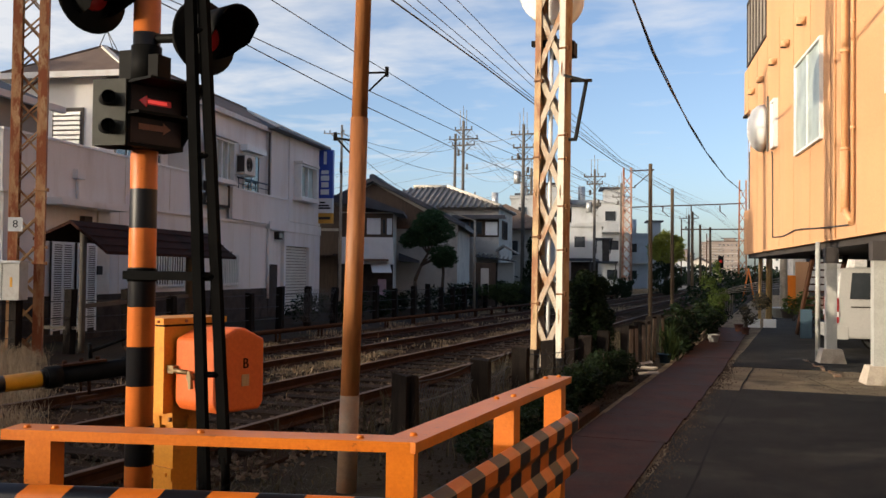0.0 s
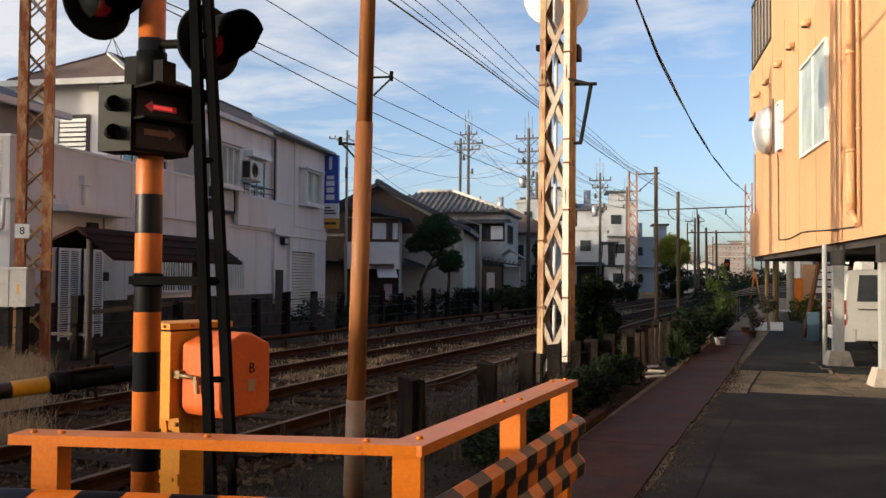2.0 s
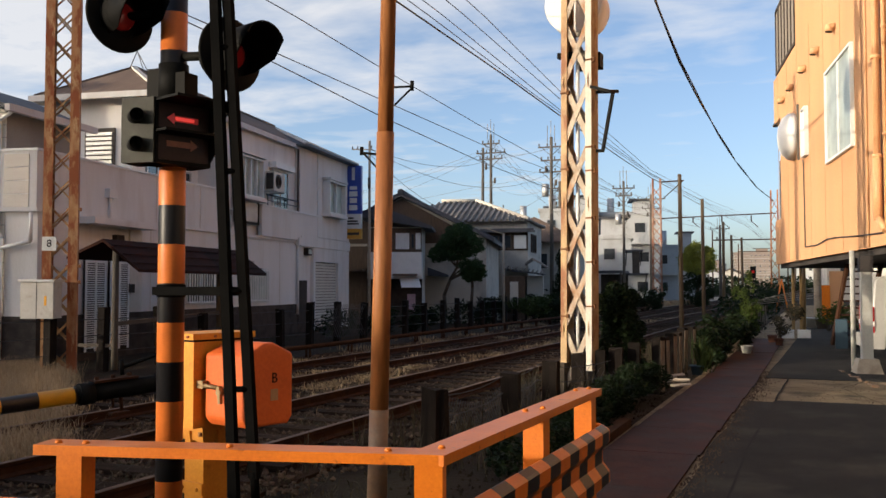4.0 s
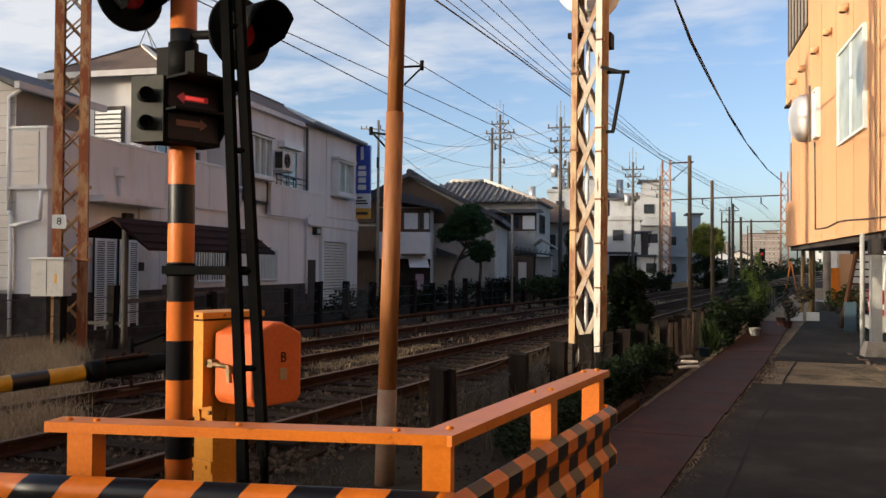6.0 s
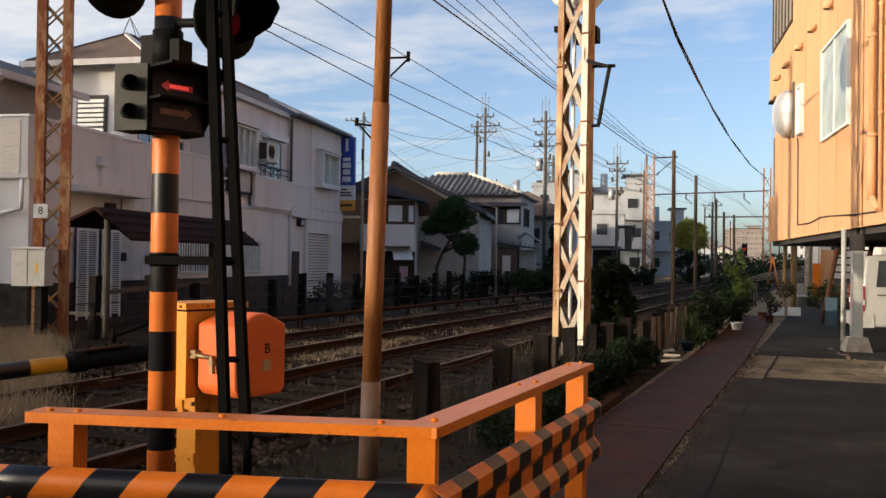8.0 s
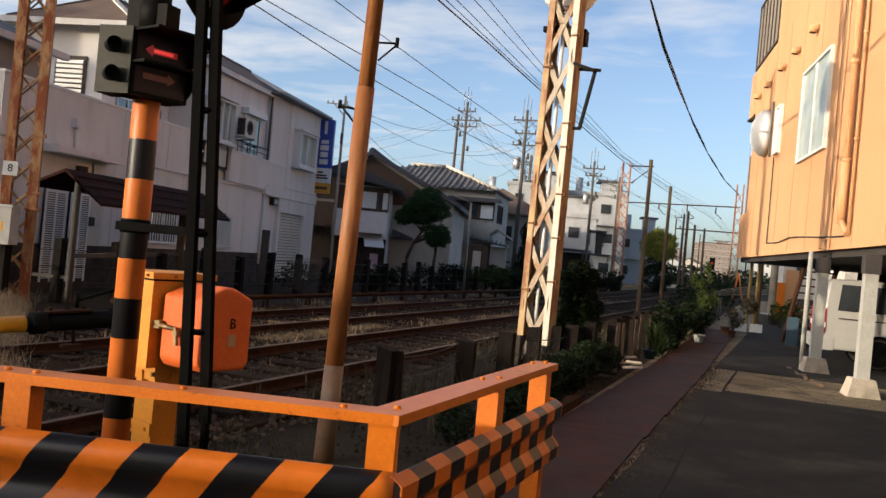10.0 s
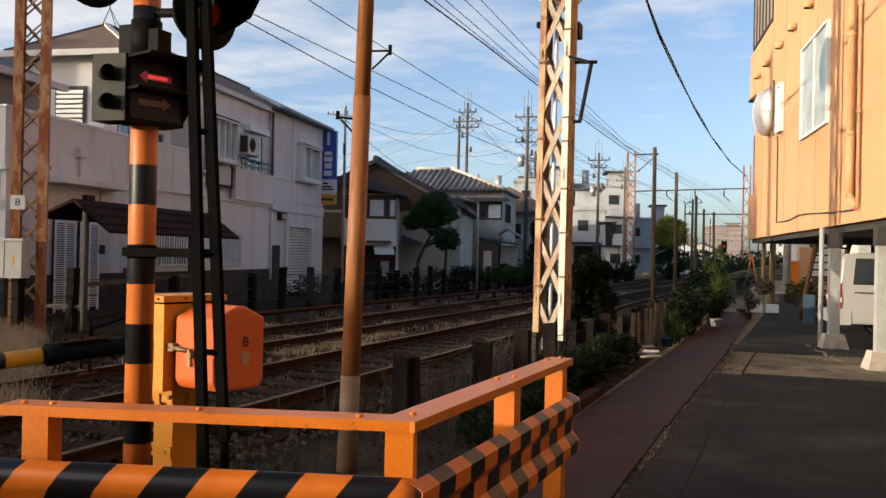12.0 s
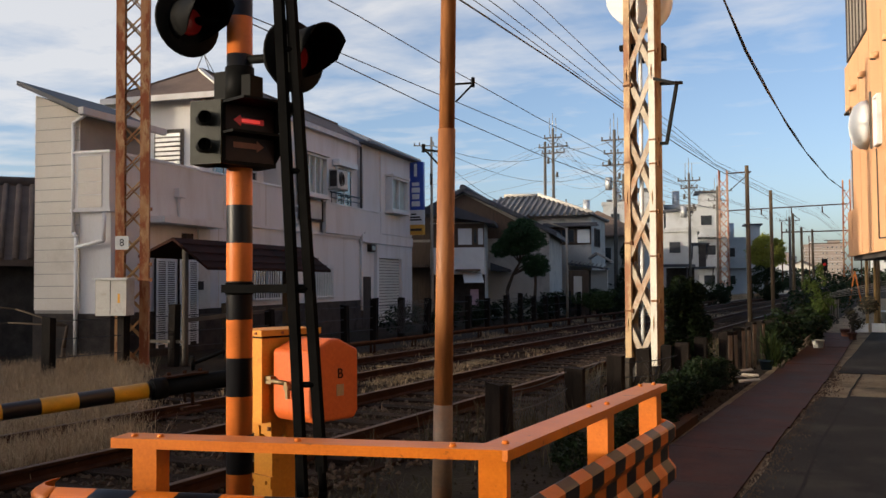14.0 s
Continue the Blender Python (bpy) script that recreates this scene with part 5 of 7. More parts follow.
for k in range(6):
    bm = B()
    block(bm, 0.0, 0.03, 10.48 + 0.60 * k, 11.04 + 0.60 * k, 7.84, 9.6)
    part("screen_panel", bm, M_screen, block_)
for z in (7.76, 9.6):
    bm = B()
    block(bm, -0.03, 0.06, 10.4, 14.1, z, z + 0.08)
    part("screen_rail", bm, M_darkbase, block_, "dark rail of the balcony screen")
for k in range(7):
    bm = B()
    block(bm, -0.03, 0.05, 10.42 + 0.60 * k, 10.47 + 0.60 * k, 7.841, 9.599)
    part("screen_post", bm, M_darkbase, block_, "dark post of the balcony screen")
bm = B()
block(bm, -0.04, 0.3, 14.4, 14.84, 6.36, 6.419)
part("wall_ledge", bm, M_darkbase, block_)
bm = B()
block(bm, 0.02, 0.25, 13.5, 13.9, 3.52, 5.2)
part("end_screen", bm, M_darkbase, block_)


def column(s, off):
    c = thing("column", "white square steel column on a concrete foot", "column", SALMON @ pose(off, s, 0), group="columns under the building")
    bm = B()
    block(bm, -0.09, 0.09, -0.09, 0.09, 0.25, 1.8)
    soften(bm, 0.012)
    part("shaft", bm, M_column, c)
    bm = B()
    a = [bm.verts.new(p) for p in ((-0.23, -0.23, 0.0), (0.23, -0.23, 0.0), (0.23, 0.23, 0.0), (-0.23, 0.23, 0.0))]
    b = [bm.verts.new(p) for p in ((-0.16, -0.16, 0.27), (0.16, -0.16, 0.27), (0.16, 0.16, 0.27), (-0.16, 0.16, 0.27))]
    bm.faces.new(a[::-1])
    bm.faces.new(b)
    for k in range(4):
        bm.faces.new((a[k], a[(k + 1) % 4], b[(k + 1) % 4], b[k]))
    soften(bm, 0.02, 2)
    part("foot", bm, M_concrete, c, "tapered concrete foot")
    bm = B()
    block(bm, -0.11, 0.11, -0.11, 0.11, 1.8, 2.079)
    part("capital", bm, M_soffit, c, "dark top end of the column")


for s in (0.05, 3.2, -3.2):
    column(s, 0.06)
bm = B()
tube(bm, (-0.05, 3.75, 0.05), (-0.05, 3.75, 2.2), 0.045, seg=12)
solid("drain_pipe", bm, M_column, "thin white drain pipe beside the column", "pipe", m=SALMON)
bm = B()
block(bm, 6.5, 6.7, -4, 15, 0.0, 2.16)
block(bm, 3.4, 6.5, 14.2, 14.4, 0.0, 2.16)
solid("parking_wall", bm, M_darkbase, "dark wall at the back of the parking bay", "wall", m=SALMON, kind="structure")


# van, its tail to the lane
def van_thing():
    v = thing("van", "silver-white delivery van parked under the building", "van", pose(0.91, 19.85, 0.02, 0, 0, 4.5))
    W, H = 1.69, 1.73
    prof = [(0.02, 0.32), (0.0, 0.55), (0.03, 1.05), (0.09, 1.64), (0.17, 1.71), (0.5, H), (3.2, H), (3.5, 1.70), (4.25, 1.08), (4.62, 0.95), (4.7, 0.6), (4.66, 0.3)]
    bm = B()
    prism(bm, prof, 0, W)
    soften(bm, 0.05, 3)
    for vt in bm.verts:
        if vt.co.z > 1.0:
            k = (vt.co.z - 1.0) * 0.13
            vt.co.y = W / 2 + (vt.co.y - W / 2) * (1 - k)
    for f in bm.faces:
        f.smooth = True
    part("body", bm, M_van, v)
    lean = 0.09
    for x0, x1 in ((0.28, 1.55), (1.62, 2.6), (2.7, 3.4)):
        bm = B()
        p = [(x0, 1.1), (x1, 1.1), (x1 - 0.0, 1.62), (x0 + 0.05, 1.62)]
        f0 = [bm.verts.new((x, 0.004 + 0.11 * (z - 1.0) - 0.012, z)) for x, z in p]
        f1 = [bm.verts.new((x, 0.11 * (z - 1.0) + 0.02, z)) for x, z in p]
        bm.faces.new(f0)
        bm.faces.new(f1[::-1])
        for k in range(4):
            bm.faces.new((f0[k], f1[k], f1[(k + 1) % 4], f0[(k + 1) % 4]))
        bmesh.ops.recalc_face_normals(bm, faces=bm.faces)
        part("side_window", bm, M_glass, v, "dark tinted window")
    bm = B()
    block(bm, -0.008, 0.05, 0.25, W - 0.25, 1.1, 1.6, Matrix.Shear("XZ", 4, (0, 0)))
    part("rear_window", bm, M_glass, v)
    for y in (-0.006, W - 0.09):
        bm = B()
        block(bm, -0.01, 0.07, y, y + 0.075, 0.62, 1.12)
        soften(bm, 0.015, 2)
        light = part("tail_light", bm, M_redglass, v, "tall red tail light")
        bm = B()
        block(bm, -0.013, 0.074, y - 0.003, y + 0.078, 0.74, 0.84)
        part("reverse_lamp", bm, M_white, light)
    bm = B()
    block(bm, -0.08, 0.25, -0.01, W + 0.01, 0.3, 0.56)
    soften(bm, 0.05, 3)
    part("bumper", bm, M_van, v)
    bm = B()
    block(bm, 0.3, 3.6, -0.012, 0.0, 0.93, 0.955)
    block(bm, 1.58, 1.592, -0.006, 0.0, 0.4, 1.7)
    block(bm, 2.64, 2.652, -0.006, 0.0, 0.4, 1.7)
    part("trim_line", bm, M_darkbase, v)
    for x in (1.08, 3.65):
        for y in (-0.01, W + 0.01):
            s = 1 if y > 0.5 else -1
            m = pose(x, y - s * 0.1, 0.31, 90 * -s, 0, 0) @ pose(0, 0, 0)
            m = pose(x, y, 0.31) @ pose(0, 0, 0, 90 if s < 0 else -90, 0, 0)
            bm = B()
            ring_lathe(bm, [(0.2, 0.0), (0.29, 0.01), (0.315, -0.02), (0.315, -0.18), (0.2, -0.19)], m, 26)
            wheel = part("wheel", bm, M_tyre, v, "black tyre")
            bm = B()
            ring_lathe(bm, [(0.205, 0.004), (0.195, -0.02), (0.17, -0.05)], m, 26)
            for k in range(6):
                a = k * math.pi / 3
                bar(bm, m @ Vector((0.03 * math.cos(a), 0.03 * math.sin(a), -0.015)), m @ Vector((0.195 * math.cos(a), 0.195 * math.sin(a), -0.01)), 0.05, 0.03, m.to_3x3() @ Vector((0, 0, 1)))
            ring_lathe(bm, [(0.06, -0.03), (0.06, 0.0), (0.001, 0.004)], m, 14)
            part("rim", bm, M_railtop, wheel, "bright alloy rim")
            bm = B()
            ring_lathe(bm, [(0.36, 0.002), (0.325, 0.006)], m, 26)
            part("wheel_arch", bm, M_black, v)


van_thing()


# ---------------------------------------------------------------- plants
def crown(name, material, parent, clumps, leaf, count, flat=0.5, label="", droop=0.0):
    """Leaves as small bent quads scattered over and inside uneven clumps (x, y, z, rx, ry, rz)."""
    verts, faces = [], []
    total = sum(c[3] * c[4] + c[4] * c[5] for c in clumps)
    for x, y, z, rx, ry, rz in clumps:
        for _ in range(int(count * (rx * ry + ry * rz) / total)):
            d = Vector((rng.gauss(0, 1), rng.gauss(0, 1), rng.gauss(0, 1))).normalized()
            r = 0.55 + 0.5 * rng.random() ** 0.6
            r *= 0.85 + 0.35 * noise.noise(d * 2.2 + Vector((x, y, z)))
            p = Vector((x + d.x * rx * r, y + d.y * ry * r, z + d.z * rz * r))
            s = leaf * rng.uniform(0.6, 1.3)
            u = Vector((rng.gauss(0, 1), rng.gauss(0, 1), rng.gauss(0, flat) - droop)).normalized()
            w = u.cross(Vector((rng.gauss(0, 1), rng.gauss(0, 1), rng.gauss(0, 1)))).normalized()
            o = len(verts)
            verts += [tuple(p - u * s), tuple(p + w * s * 0.42 + u * s * 0.1), tuple(p + u * s), tuple(p - w * s * 0.42 + u * s * 0.1)]
            faces.append((o, o + 1, o + 2, o + 3))
    ob = new(name, raw(name, verts, faces, material))
    ob.parent = parent
    return tagged(ob, label)


def limb(bm, pts, r0, r1):
    n = len(pts) - 1
    for k in range(n):
        tube(bm, pts[k], pts[k + 1], r0 + (r1 - r0) * k / n, r0 + (r1 - r0) * (k + 1) / n, 8)


def bush(at, clumps, material, leaf, count, label, name="bush", stems=5, cat="bush", droop=0.0):
    ob = thing(name, label, cat, pose(*at))
    lumps = []
    for x, y, z, rx, ry, rz in clumps:
        for _ in range(5):
            f = rng.uniform(0.4, 0.65)
            lumps.append((x + rng.uniform(-0.6, 0.6) * rx, y + rng.uniform(-0.6, 0.6) * ry, max(rz * f * 0.8, z + rng.uniform(-0.55, 0.65) * rz), rx * f, ry * f, rz * f))
    clumps = lumps
    bm = B()
    for k in range(stems):
        c = clumps[k % len(clumps)]
        limb(bm, [(rng.gauss(0, 0.06), rng.gauss(0, 0.06), -0.02), (c[0] * 0.5 + rng.gauss(0, 0.05), c[1] * 0.5, c[2] * 0.5), (c[0] + rng.gauss(0, 0.1), c[1] + rng.gauss(0, 0.1), c[2] + c[5] * 0.4)], 0.022, 0.007)
    part("branching", bm, M_bark, ob)
    crown("foliage", material, ob, clumps, leaf, count, droop=droop)
    return ob


bush((-2.94, 14.15, 0), [(-0.1, 0.0, 0.4, 0.32, 0.4, 0.45), (0.2, 0.1, 0.45, 0.34, 0.4, 0.45), (-0.1, 0.1, 0.95, 0.32, 0.4, 0.40), (0.18, 0.2, 1.0, 0.30, 0.4, 0.38), (-0.08, 0.2, 1.32, 0.26, 0.3, 0.28), (0.2, 0.1, 1.3, 0.22, 0.25, 0.26), (0.25, -0.3, 0.3, 0.35, 0.5, 0.33)], M_leaf, 0.030, 22000, "dense dark green bush beside the lattice mast", stems=9)
bush((-2.28, 11.7, 0), [(0.0, 0.0, 0.17, 0.36, 0.8, 0.22), (-0.2, 0.7, 0.30, 0.34, 0.6, 0.30), (0.0, 1.2, 0.26, 0.30, 0.6, 0.30), (-0.1, -0.9, 0.16, 0.3, 0.6, 0.2)], M_leaf, 0.026, 12500, "low dark green shrub along the rusty plates", stems=6)
bush((-2.25, 8.4, 0), [(0.0, 0.0, 0.16, 0.22, 0.6, 0.2), (-0.1, 0.9, 0.22, 0.28, 0.6, 0.26), (-0.2, -0.9, 0.14, 0.25, 0.5, 0.18)], M_leaf, 0.030, 3400, "small green weeds at the end of the railing", stems=3)
bush((-2.3, 9.7, 0), [(0.0, 0.0, 0.18, 0.26, 0.6, 0.22), (0.05, 0.7, 0.26, 0.3, 0.5, 0.28)], M_leaf, 0.030, 3800, "low dark weeds between the railing and the posts", stems=4)
blades("potted_plant", [(-1.93, 16.6, 0.1, 1.0), (-1.87, 16.75, 0.12, 0.9), (-1.95, 16.65, 0.3, 0.9), (-1.9, 16.9, 0.05, 0.7)], M_hedge, "green spiky potted plant by the fence", "plant", (0.28, 0.55), 20, 0.06, 0.013, "", 1.1)
for x, y, s in ((-2.0, 18.3, 0.8), (-1.95, 19.4, 0.9), (-1.9, 20.5, 1.0), (-1.85, 21.6, 1.0), (-1.8, 22.6, 1.0), (-1.75, 23.6, 0.9), (-1.85, 26.5, 1.0), (-1.9, 28.0, 1.1)):
    bush((x, y, 0), [(0, 0, 0.35 * s, 0.45 * s, 0.8 * s, 0.4 * s), (-0.2, 0.4, 0.7 * s, 0.3 * s, 0.5 * s, 0.3 * s)], M_leaf, 0.06, 900, "dark green shrub growing along the fence", stems=4)
bush((-1.78, 25.0, 0), [(0, 0, 0.5, 0.34, 0.4, 0.4), (0.1, 0.2, 0.95, 0.36, 0.35, 0.45), (-0.1, 0.1, 1.35, 0.22, 0.25, 0.35), (0.12, 0.1, 1.65, 0.14, 0.2, 0.3)], M_fresh, 0.036, 3000, "tall light green feathery shrub by the lane", stems=9, droop=0.8)
bush((-0.95, 25.4, 0), [(0, 0, 0.5, 0.3, 0.3, 0.3), (0.35, 0.5, 0.75, 0.35, 0.3, 0.35)], M_weed, 0.05, 800, "olive green bush in pots by the lane", stems=4)
bush((0.3, 34.0, 0), [(0, 0, 0.6, 0.5, 0.5, 0.55), (0.5, 0.6, 0.4, 0.5, 0.5, 0.4)], M_fresh, 0.07, 900, "bright green shrub at the end of the lane", stems=4)


def tree(at, h, r0, bends, clumps, material, leaf, count, label, droop=0.0, second=None):
    ob = thing("tree", label, "tree", pose(*at))
    bm = B()
    pts = [(0, 0, -0.05)] + bends
    limb(bm, pts, r0, r0 * 0.5)
    for c in clumps:
        b = bends[-1] if c[2] > bends[-1][2] else bends[len(bends) // 2]
        limb(bm, [b, ((b[0] + c[0]) / 2, (b[1] + c[1]) / 2, (b[2] + c[2]) / 2 + 0.1), (c[0], c[1], c[2])], r0 * 0.4, r0 * 0.12)
    if second:
        limb(bm, [second, (second[0] - 0.03, second[1], 0.8), (second[0] + 0.02, second[1], 1.5), (second[0], second[1], 2.0)], r0 * 0.8, r0 * 0.5)
    part("trunk", bm, M_bark, ob)
    crown("crown", material, ob, clumps, leaf, count, droop=droop)
    return ob


tree((-13.75, 33.7, 0), 4, 0.10, [(0.05, 0, 0.6), (0.0, 0, 1.2), (0.25, 0, 1.8), (0.55, 0, 2.3)],
     [(0.60, 0, 3.45, 0.85, 0.8, 0.55), (0.0, 0.2, 3.05, 0.55, 0.6, 0.42), (1.15, 0, 3.15, 0.6, 0.5, 0.45), (0.55, 0, 2.85, 0.75, 0.6, 0.35), (1.4, -0.1, 2.25, 0.42, 0.4, 0.42), (0.95, 0.1, 2.3, 0.42, 0.4, 0.35), (0.7, 0.2, 3.8, 0.5, 0.4, 0.3), (1.1, 0, 1.95, 0.4, 0.4, 0.25), (-0.25, 0.1, 2.85, 0.5, 0.5, 0.4), (1.25, 0, 2.05, 0.55, 0.45, 0.35)],
     M_pine, 0.042, 30000, "dark green cloud-pruned pine in front of the houses", second=(1.18, 0, -0.05))
TREE_AT = (-8.55, 72.0, 0)
tree(TREE_AT, 5, 0.2, [(0, 0, 1.2), (0.2, 0, 2.4)],
     [(0, 0, 4.2, 1.0, 1.1, 0.85), (-0.75, 0, 3.5, 0.75, 0.9, 0.8), (0.75, 0, 3.6, 0.75, 0.9, 0.85), (0.1, 0, 3.0, 1.3, 1.2, 0.7), (0.85, 0, 4.2, 0.5, 0.5, 0.4), (-0.5, 0.1, 4.3, 0.5, 0.5, 0.4)],
     M_willow, 0.075, 17000, "round yellow-green tree beside the far track", 0.5)
# Dark foliage added as the shade on the lower half of the round tree.
bush((TREE_AT[0] - 0.1, TREE_AT[1] - 1.6, 0), [(0, 0, 0.9, 1.2, 0.9, 0.9), (0.1, 0.2, 1.9, 1.2, 0.8, 0.8), (0.9, 0.2, 1.2, 0.6, 0.7, 0.9)], M_leaf, 0.07, 9000, "dark leaves added for the shaded lower half of the tree", stems=6)
for k in range(26):
    x, y = -20 + rng.uniform(-6, 6), 48 + 5.5 * k
    bush((x * 0.4 - 7.5 + rng.uniform(-2, 0), y, 0), [(0, 0, 0.7, 1.2, 1.5, 0.8), (0.9, 0.4, 1.1, 0.8, 1.0, 0.7), (-0.8, -0.4, 0.5, 0.9, 1.0, 0.6)], M_leaf, 0.12, 420, "dark green hedge bush beyond the tracks", stems=3)
for k in range(17):
    bush((-13.1 + rng.uniform(-0.3, 0.3), 23.5 + 1.9 * k, 0), [(0, 0, 0.35, 0.55, 1.0, 0.45), (0.1, 0.5, 0.6, 0.4, 0.6, 0.35)], M_leaf, 0.06, 900, "low dark hedge behind the far fence", stems=3)
for x, y, s in ((-12.9, 36.6, 0.9), (-12.2, 39.0, 1.0), (-13.2, 29.5, 0.5), (-11.9, 42.5, 0.8)):
    bush((x, y, 0), [(0, 0, 0.6 * s, 0.8 * s, 0.9 * s, 0.65 * s), (0.4, 0.5, 0.9 * s, 0.5 * s, 0.6 * s, 0.5 * s)], M_leaf, 0.07, 1300, "clipped green bush by the far fence", stems=4)
bush((-11.0, 36.0, 0), [(0, 0, 0.55, 0.9, 0.7, 0.5), (0.5, 0.3, 0.8, 0.5, 0.5, 0.4)], M_hedge, 0.06, 2600, "rounded green bush in front of the far houses", stems=4)
for x, y, h in ((-10.9, 56.5, 1.7), (-9.9, 57.5, 1.3), (-11.9, 55.0, 1.5), (-11.2, 50.0, 1.0), (-11.6, 45.5, 1.3), (-11.3, 41.6, 1.2), (-10.9, 38.6, 1.0), (-9.9, 60.5, 1.2)):
    bush((x, y, 0), [(0, 0, h * 0.35, 0.75, 1.0, h * 0.4), (0.2, 0.3, h * 0.7, 0.55, 0.7, h * 0.35)], M_leaf, 0.055, 3600, "dark green bush on the far side of the tracks", stems=5)
bush((-12.6, 47.0, 0), [(0, 0, 1.6, 0.5, 0.5, 1.4), (0.1, 0, 2.9, 0.35, 0.35, 0.8)], M_leaf, 0.07, 2600, "tall narrow dark conifer beside the white house", name="conifer", stems=3, cat="tree")
for k in range(10):
    bush((-2.6 + rng.uniform(-0.6, 0.3), 33 + 5 * k, 0), [(0, 0, 0.7, 0.7, 1.3, 0.7), (0.1, 0.6, 1.2, 0.5, 0.8, 0.5)], M_leaf, 0.09, 500, "dark overgrown bush along the track edge", stems=4)
tree((-13.6, 12.0, 0), 3, 0.05, [(0, 0, 0.4), (0.1, 0, 0.8)], [(-2.3, -0.6, 0.7, 0.5, 0.5, 0.6), (-2.0, -0.5, 1.2, 0.35, 0.35, 0.35)], M_leaf, 0.06, 900, "small dark green shrub beside the house")


# ---------------------------------------------------------------- fences
# Pale wood for the lane-side faces, with light put into the colour.
M_lit_wood = surface("splintered_wood_painted_lit", (0.16, 0.12, 0.085), (0.34, 0.27, 0.20), 4, 40, 0.9, relief=0.6, dist=0.01, dirt=(0.06, 0.04, 0.028), dirt_scale=6, dirt_at=(0.5, 0.65), stretch=(6, 6, 0.6), spec=0.12)


def wood_post(at, h, w=0.2, d=0.13, group="", label="", material=None, turn=0, side=None):
    bm = B()
    block(bm, -w / 2, w / 2, -d / 2, d / 2, -0.05, h)
    for v in bm.verts:
        if v.co.z > 0.1:
            v.co.z += rng.uniform(-0.025, 0.02)
            v.co.x += rng.uniform(-0.008, 0.008)
    soften(bm, 0.01)
    ob = solid("fence_post", bm, material or M_wood, label, "fence post", group, m=pose(at[0], at[1], 0, rng.uniform(-2, 2), rng.uniform(-2, 2), turn + rng.uniform(-8, 8)))
    # A pale slab stands in for light on this side of the post.
    if side:
        bm = B()
        block(bm, w / 2 - 0.003, w / 2 + 0.009, -d / 2 + 0.012, d / 2 - 0.012, 0.0, h - 0.05)
        part("bleached_face", bm, side, ob, "pale splintered side face, painted as if lit")


NEARP = [(-3.467, 8.2, 0.58, 0.16, 0.13), (-3.355, 8.26, 0.56, 0.065, 0.12), (-3.386, 10.4, 0.54, 0.21, 0.14), (-3.32, 11.9, 0.555, 0.2, 0.14), (-3.21, 13.0, 0.585, 0.19, 0.13), (-2.93, 13.15, 0.62, 0.14, 0.12), (-2.75, 13.3, 0.66, 0.2, 0.13), (-2.52, 13.5, 0.72, 0.16, 0.12)]
for x, y, h, w, d in NEARP:
    wood_post((x, y), h, w, d, "old posts by the track", "squat dark post cut from an old sleeper")
LANEP = [(-2.21, 13.74), (-2.26, 14.6), (-2.28, 15.5), (-2.30, 16.25), (-2.31, 17.0), (-2.26, 17.95), (-2.22, 18.8)]
y = 19.8
while y < 40:
    LANEP.append((-2.2 + 0.006 * (y - 19), y))
    y += rng.uniform(0.95, 1.1)
for x, y in LANEP:
    wood_post((x, y), rng.uniform(0.74, 0.84), 0.14, 0.125, "lane fence posts", "dark wooden fence post with a side painted as lit", None, -20, M_lit_wood)
y = 10.6
while y < 62:
    wood_post((-12.35 + 0.01 * (y - 10), y), rng.uniform(0.95, 1.15), 0.17, 0.14, "far fence posts", "dark old wooden post of the far trackside fence")
    y += rng.uniform(1.25, 1.6)


def wire(name, pts, r, material, label, sag=0.0, seg=6, category="wire", group="", steps=10):
    """A hanging wire through the points, each span sagging."""
    cu = bpy.data.curves.new(name, "CURVE")
    cu.dimensions, cu.bevel_depth, cu.bevel_resolution, cu.use_fill_caps = "3D", r, 2, True
    row = []
    for a, b in zip(pts, pts[1:]):
        a, b = Vector(a), Vector(b)
        for k in range(steps):
            u = k / steps
            p = a.lerp(b, u)
            p.z -= 4 * sag * u * (1 - u)
            row.append(p)
    row.append(Vector(pts[-1]))
    sp = cu.splines.new("POLY")
    sp.points.add(len(row) - 1)
    for q, p in zip(sp.points, row):
        q.co = (*p, 1)
    ob = new(name, cu)
    cu.materials.append(material)
    return tagged(ob, label, category, group)


for z in (0.35, 0.65, 0.95):
    wire("fence_wire", [(-12.33, 10.6, z), (-12.08, 36, z), (-11.85, 60, z)], 0.008, M_wire, "thin dark wire strung along the far fence", 0.03, group="fence wires")
for z in (0.3, 0.5):
    wire("fence_wire", [(-3.42, 8.2, z), (-3.46, 10.4, z), (-3.5, 11.9, z), (-2.75, 13.0, z)], 0.006, M_wire, "thin dark wire strung between the old posts", 0.06, group="fence wires")
# torn netting between the old posts
for (xa, ya), (xb, yb) in (((-3.42, 8.2), (-3.46, 10.4)), ((-3.46, 10.4), (-3.5, 11.9)), ((-3.15, 12.6), (-2.58, 13.35))):
    torn = thing("wire_netting", "sagging torn wire netting between the old posts", "netting", pose(xa, ya, 0, 0, 0, math.degrees(math.atan2(yb - ya, xb - xa))), group="torn netting")
    n_ = math.hypot(xb - xa, yb - ya)
    bm = B()
    k = 0.0
    while k < n_ - 0.2:
        top = 0.5 - 0.35 * math.sin(math.pi * k / n_) * 0.6
        bar(bm, (k, 0, 0.03), (min(n_, k + 0.3), 0.02, top), 0.004, 0.004, (0, 1, 0))
        bar(bm, (min(n_, k + 0.3), 0.01, 0.03), (k, 0.01, top), 0.004, 0.004, (0, 1, 0))
        k += 0.075
    part("mesh", bm, M_wire, torn)
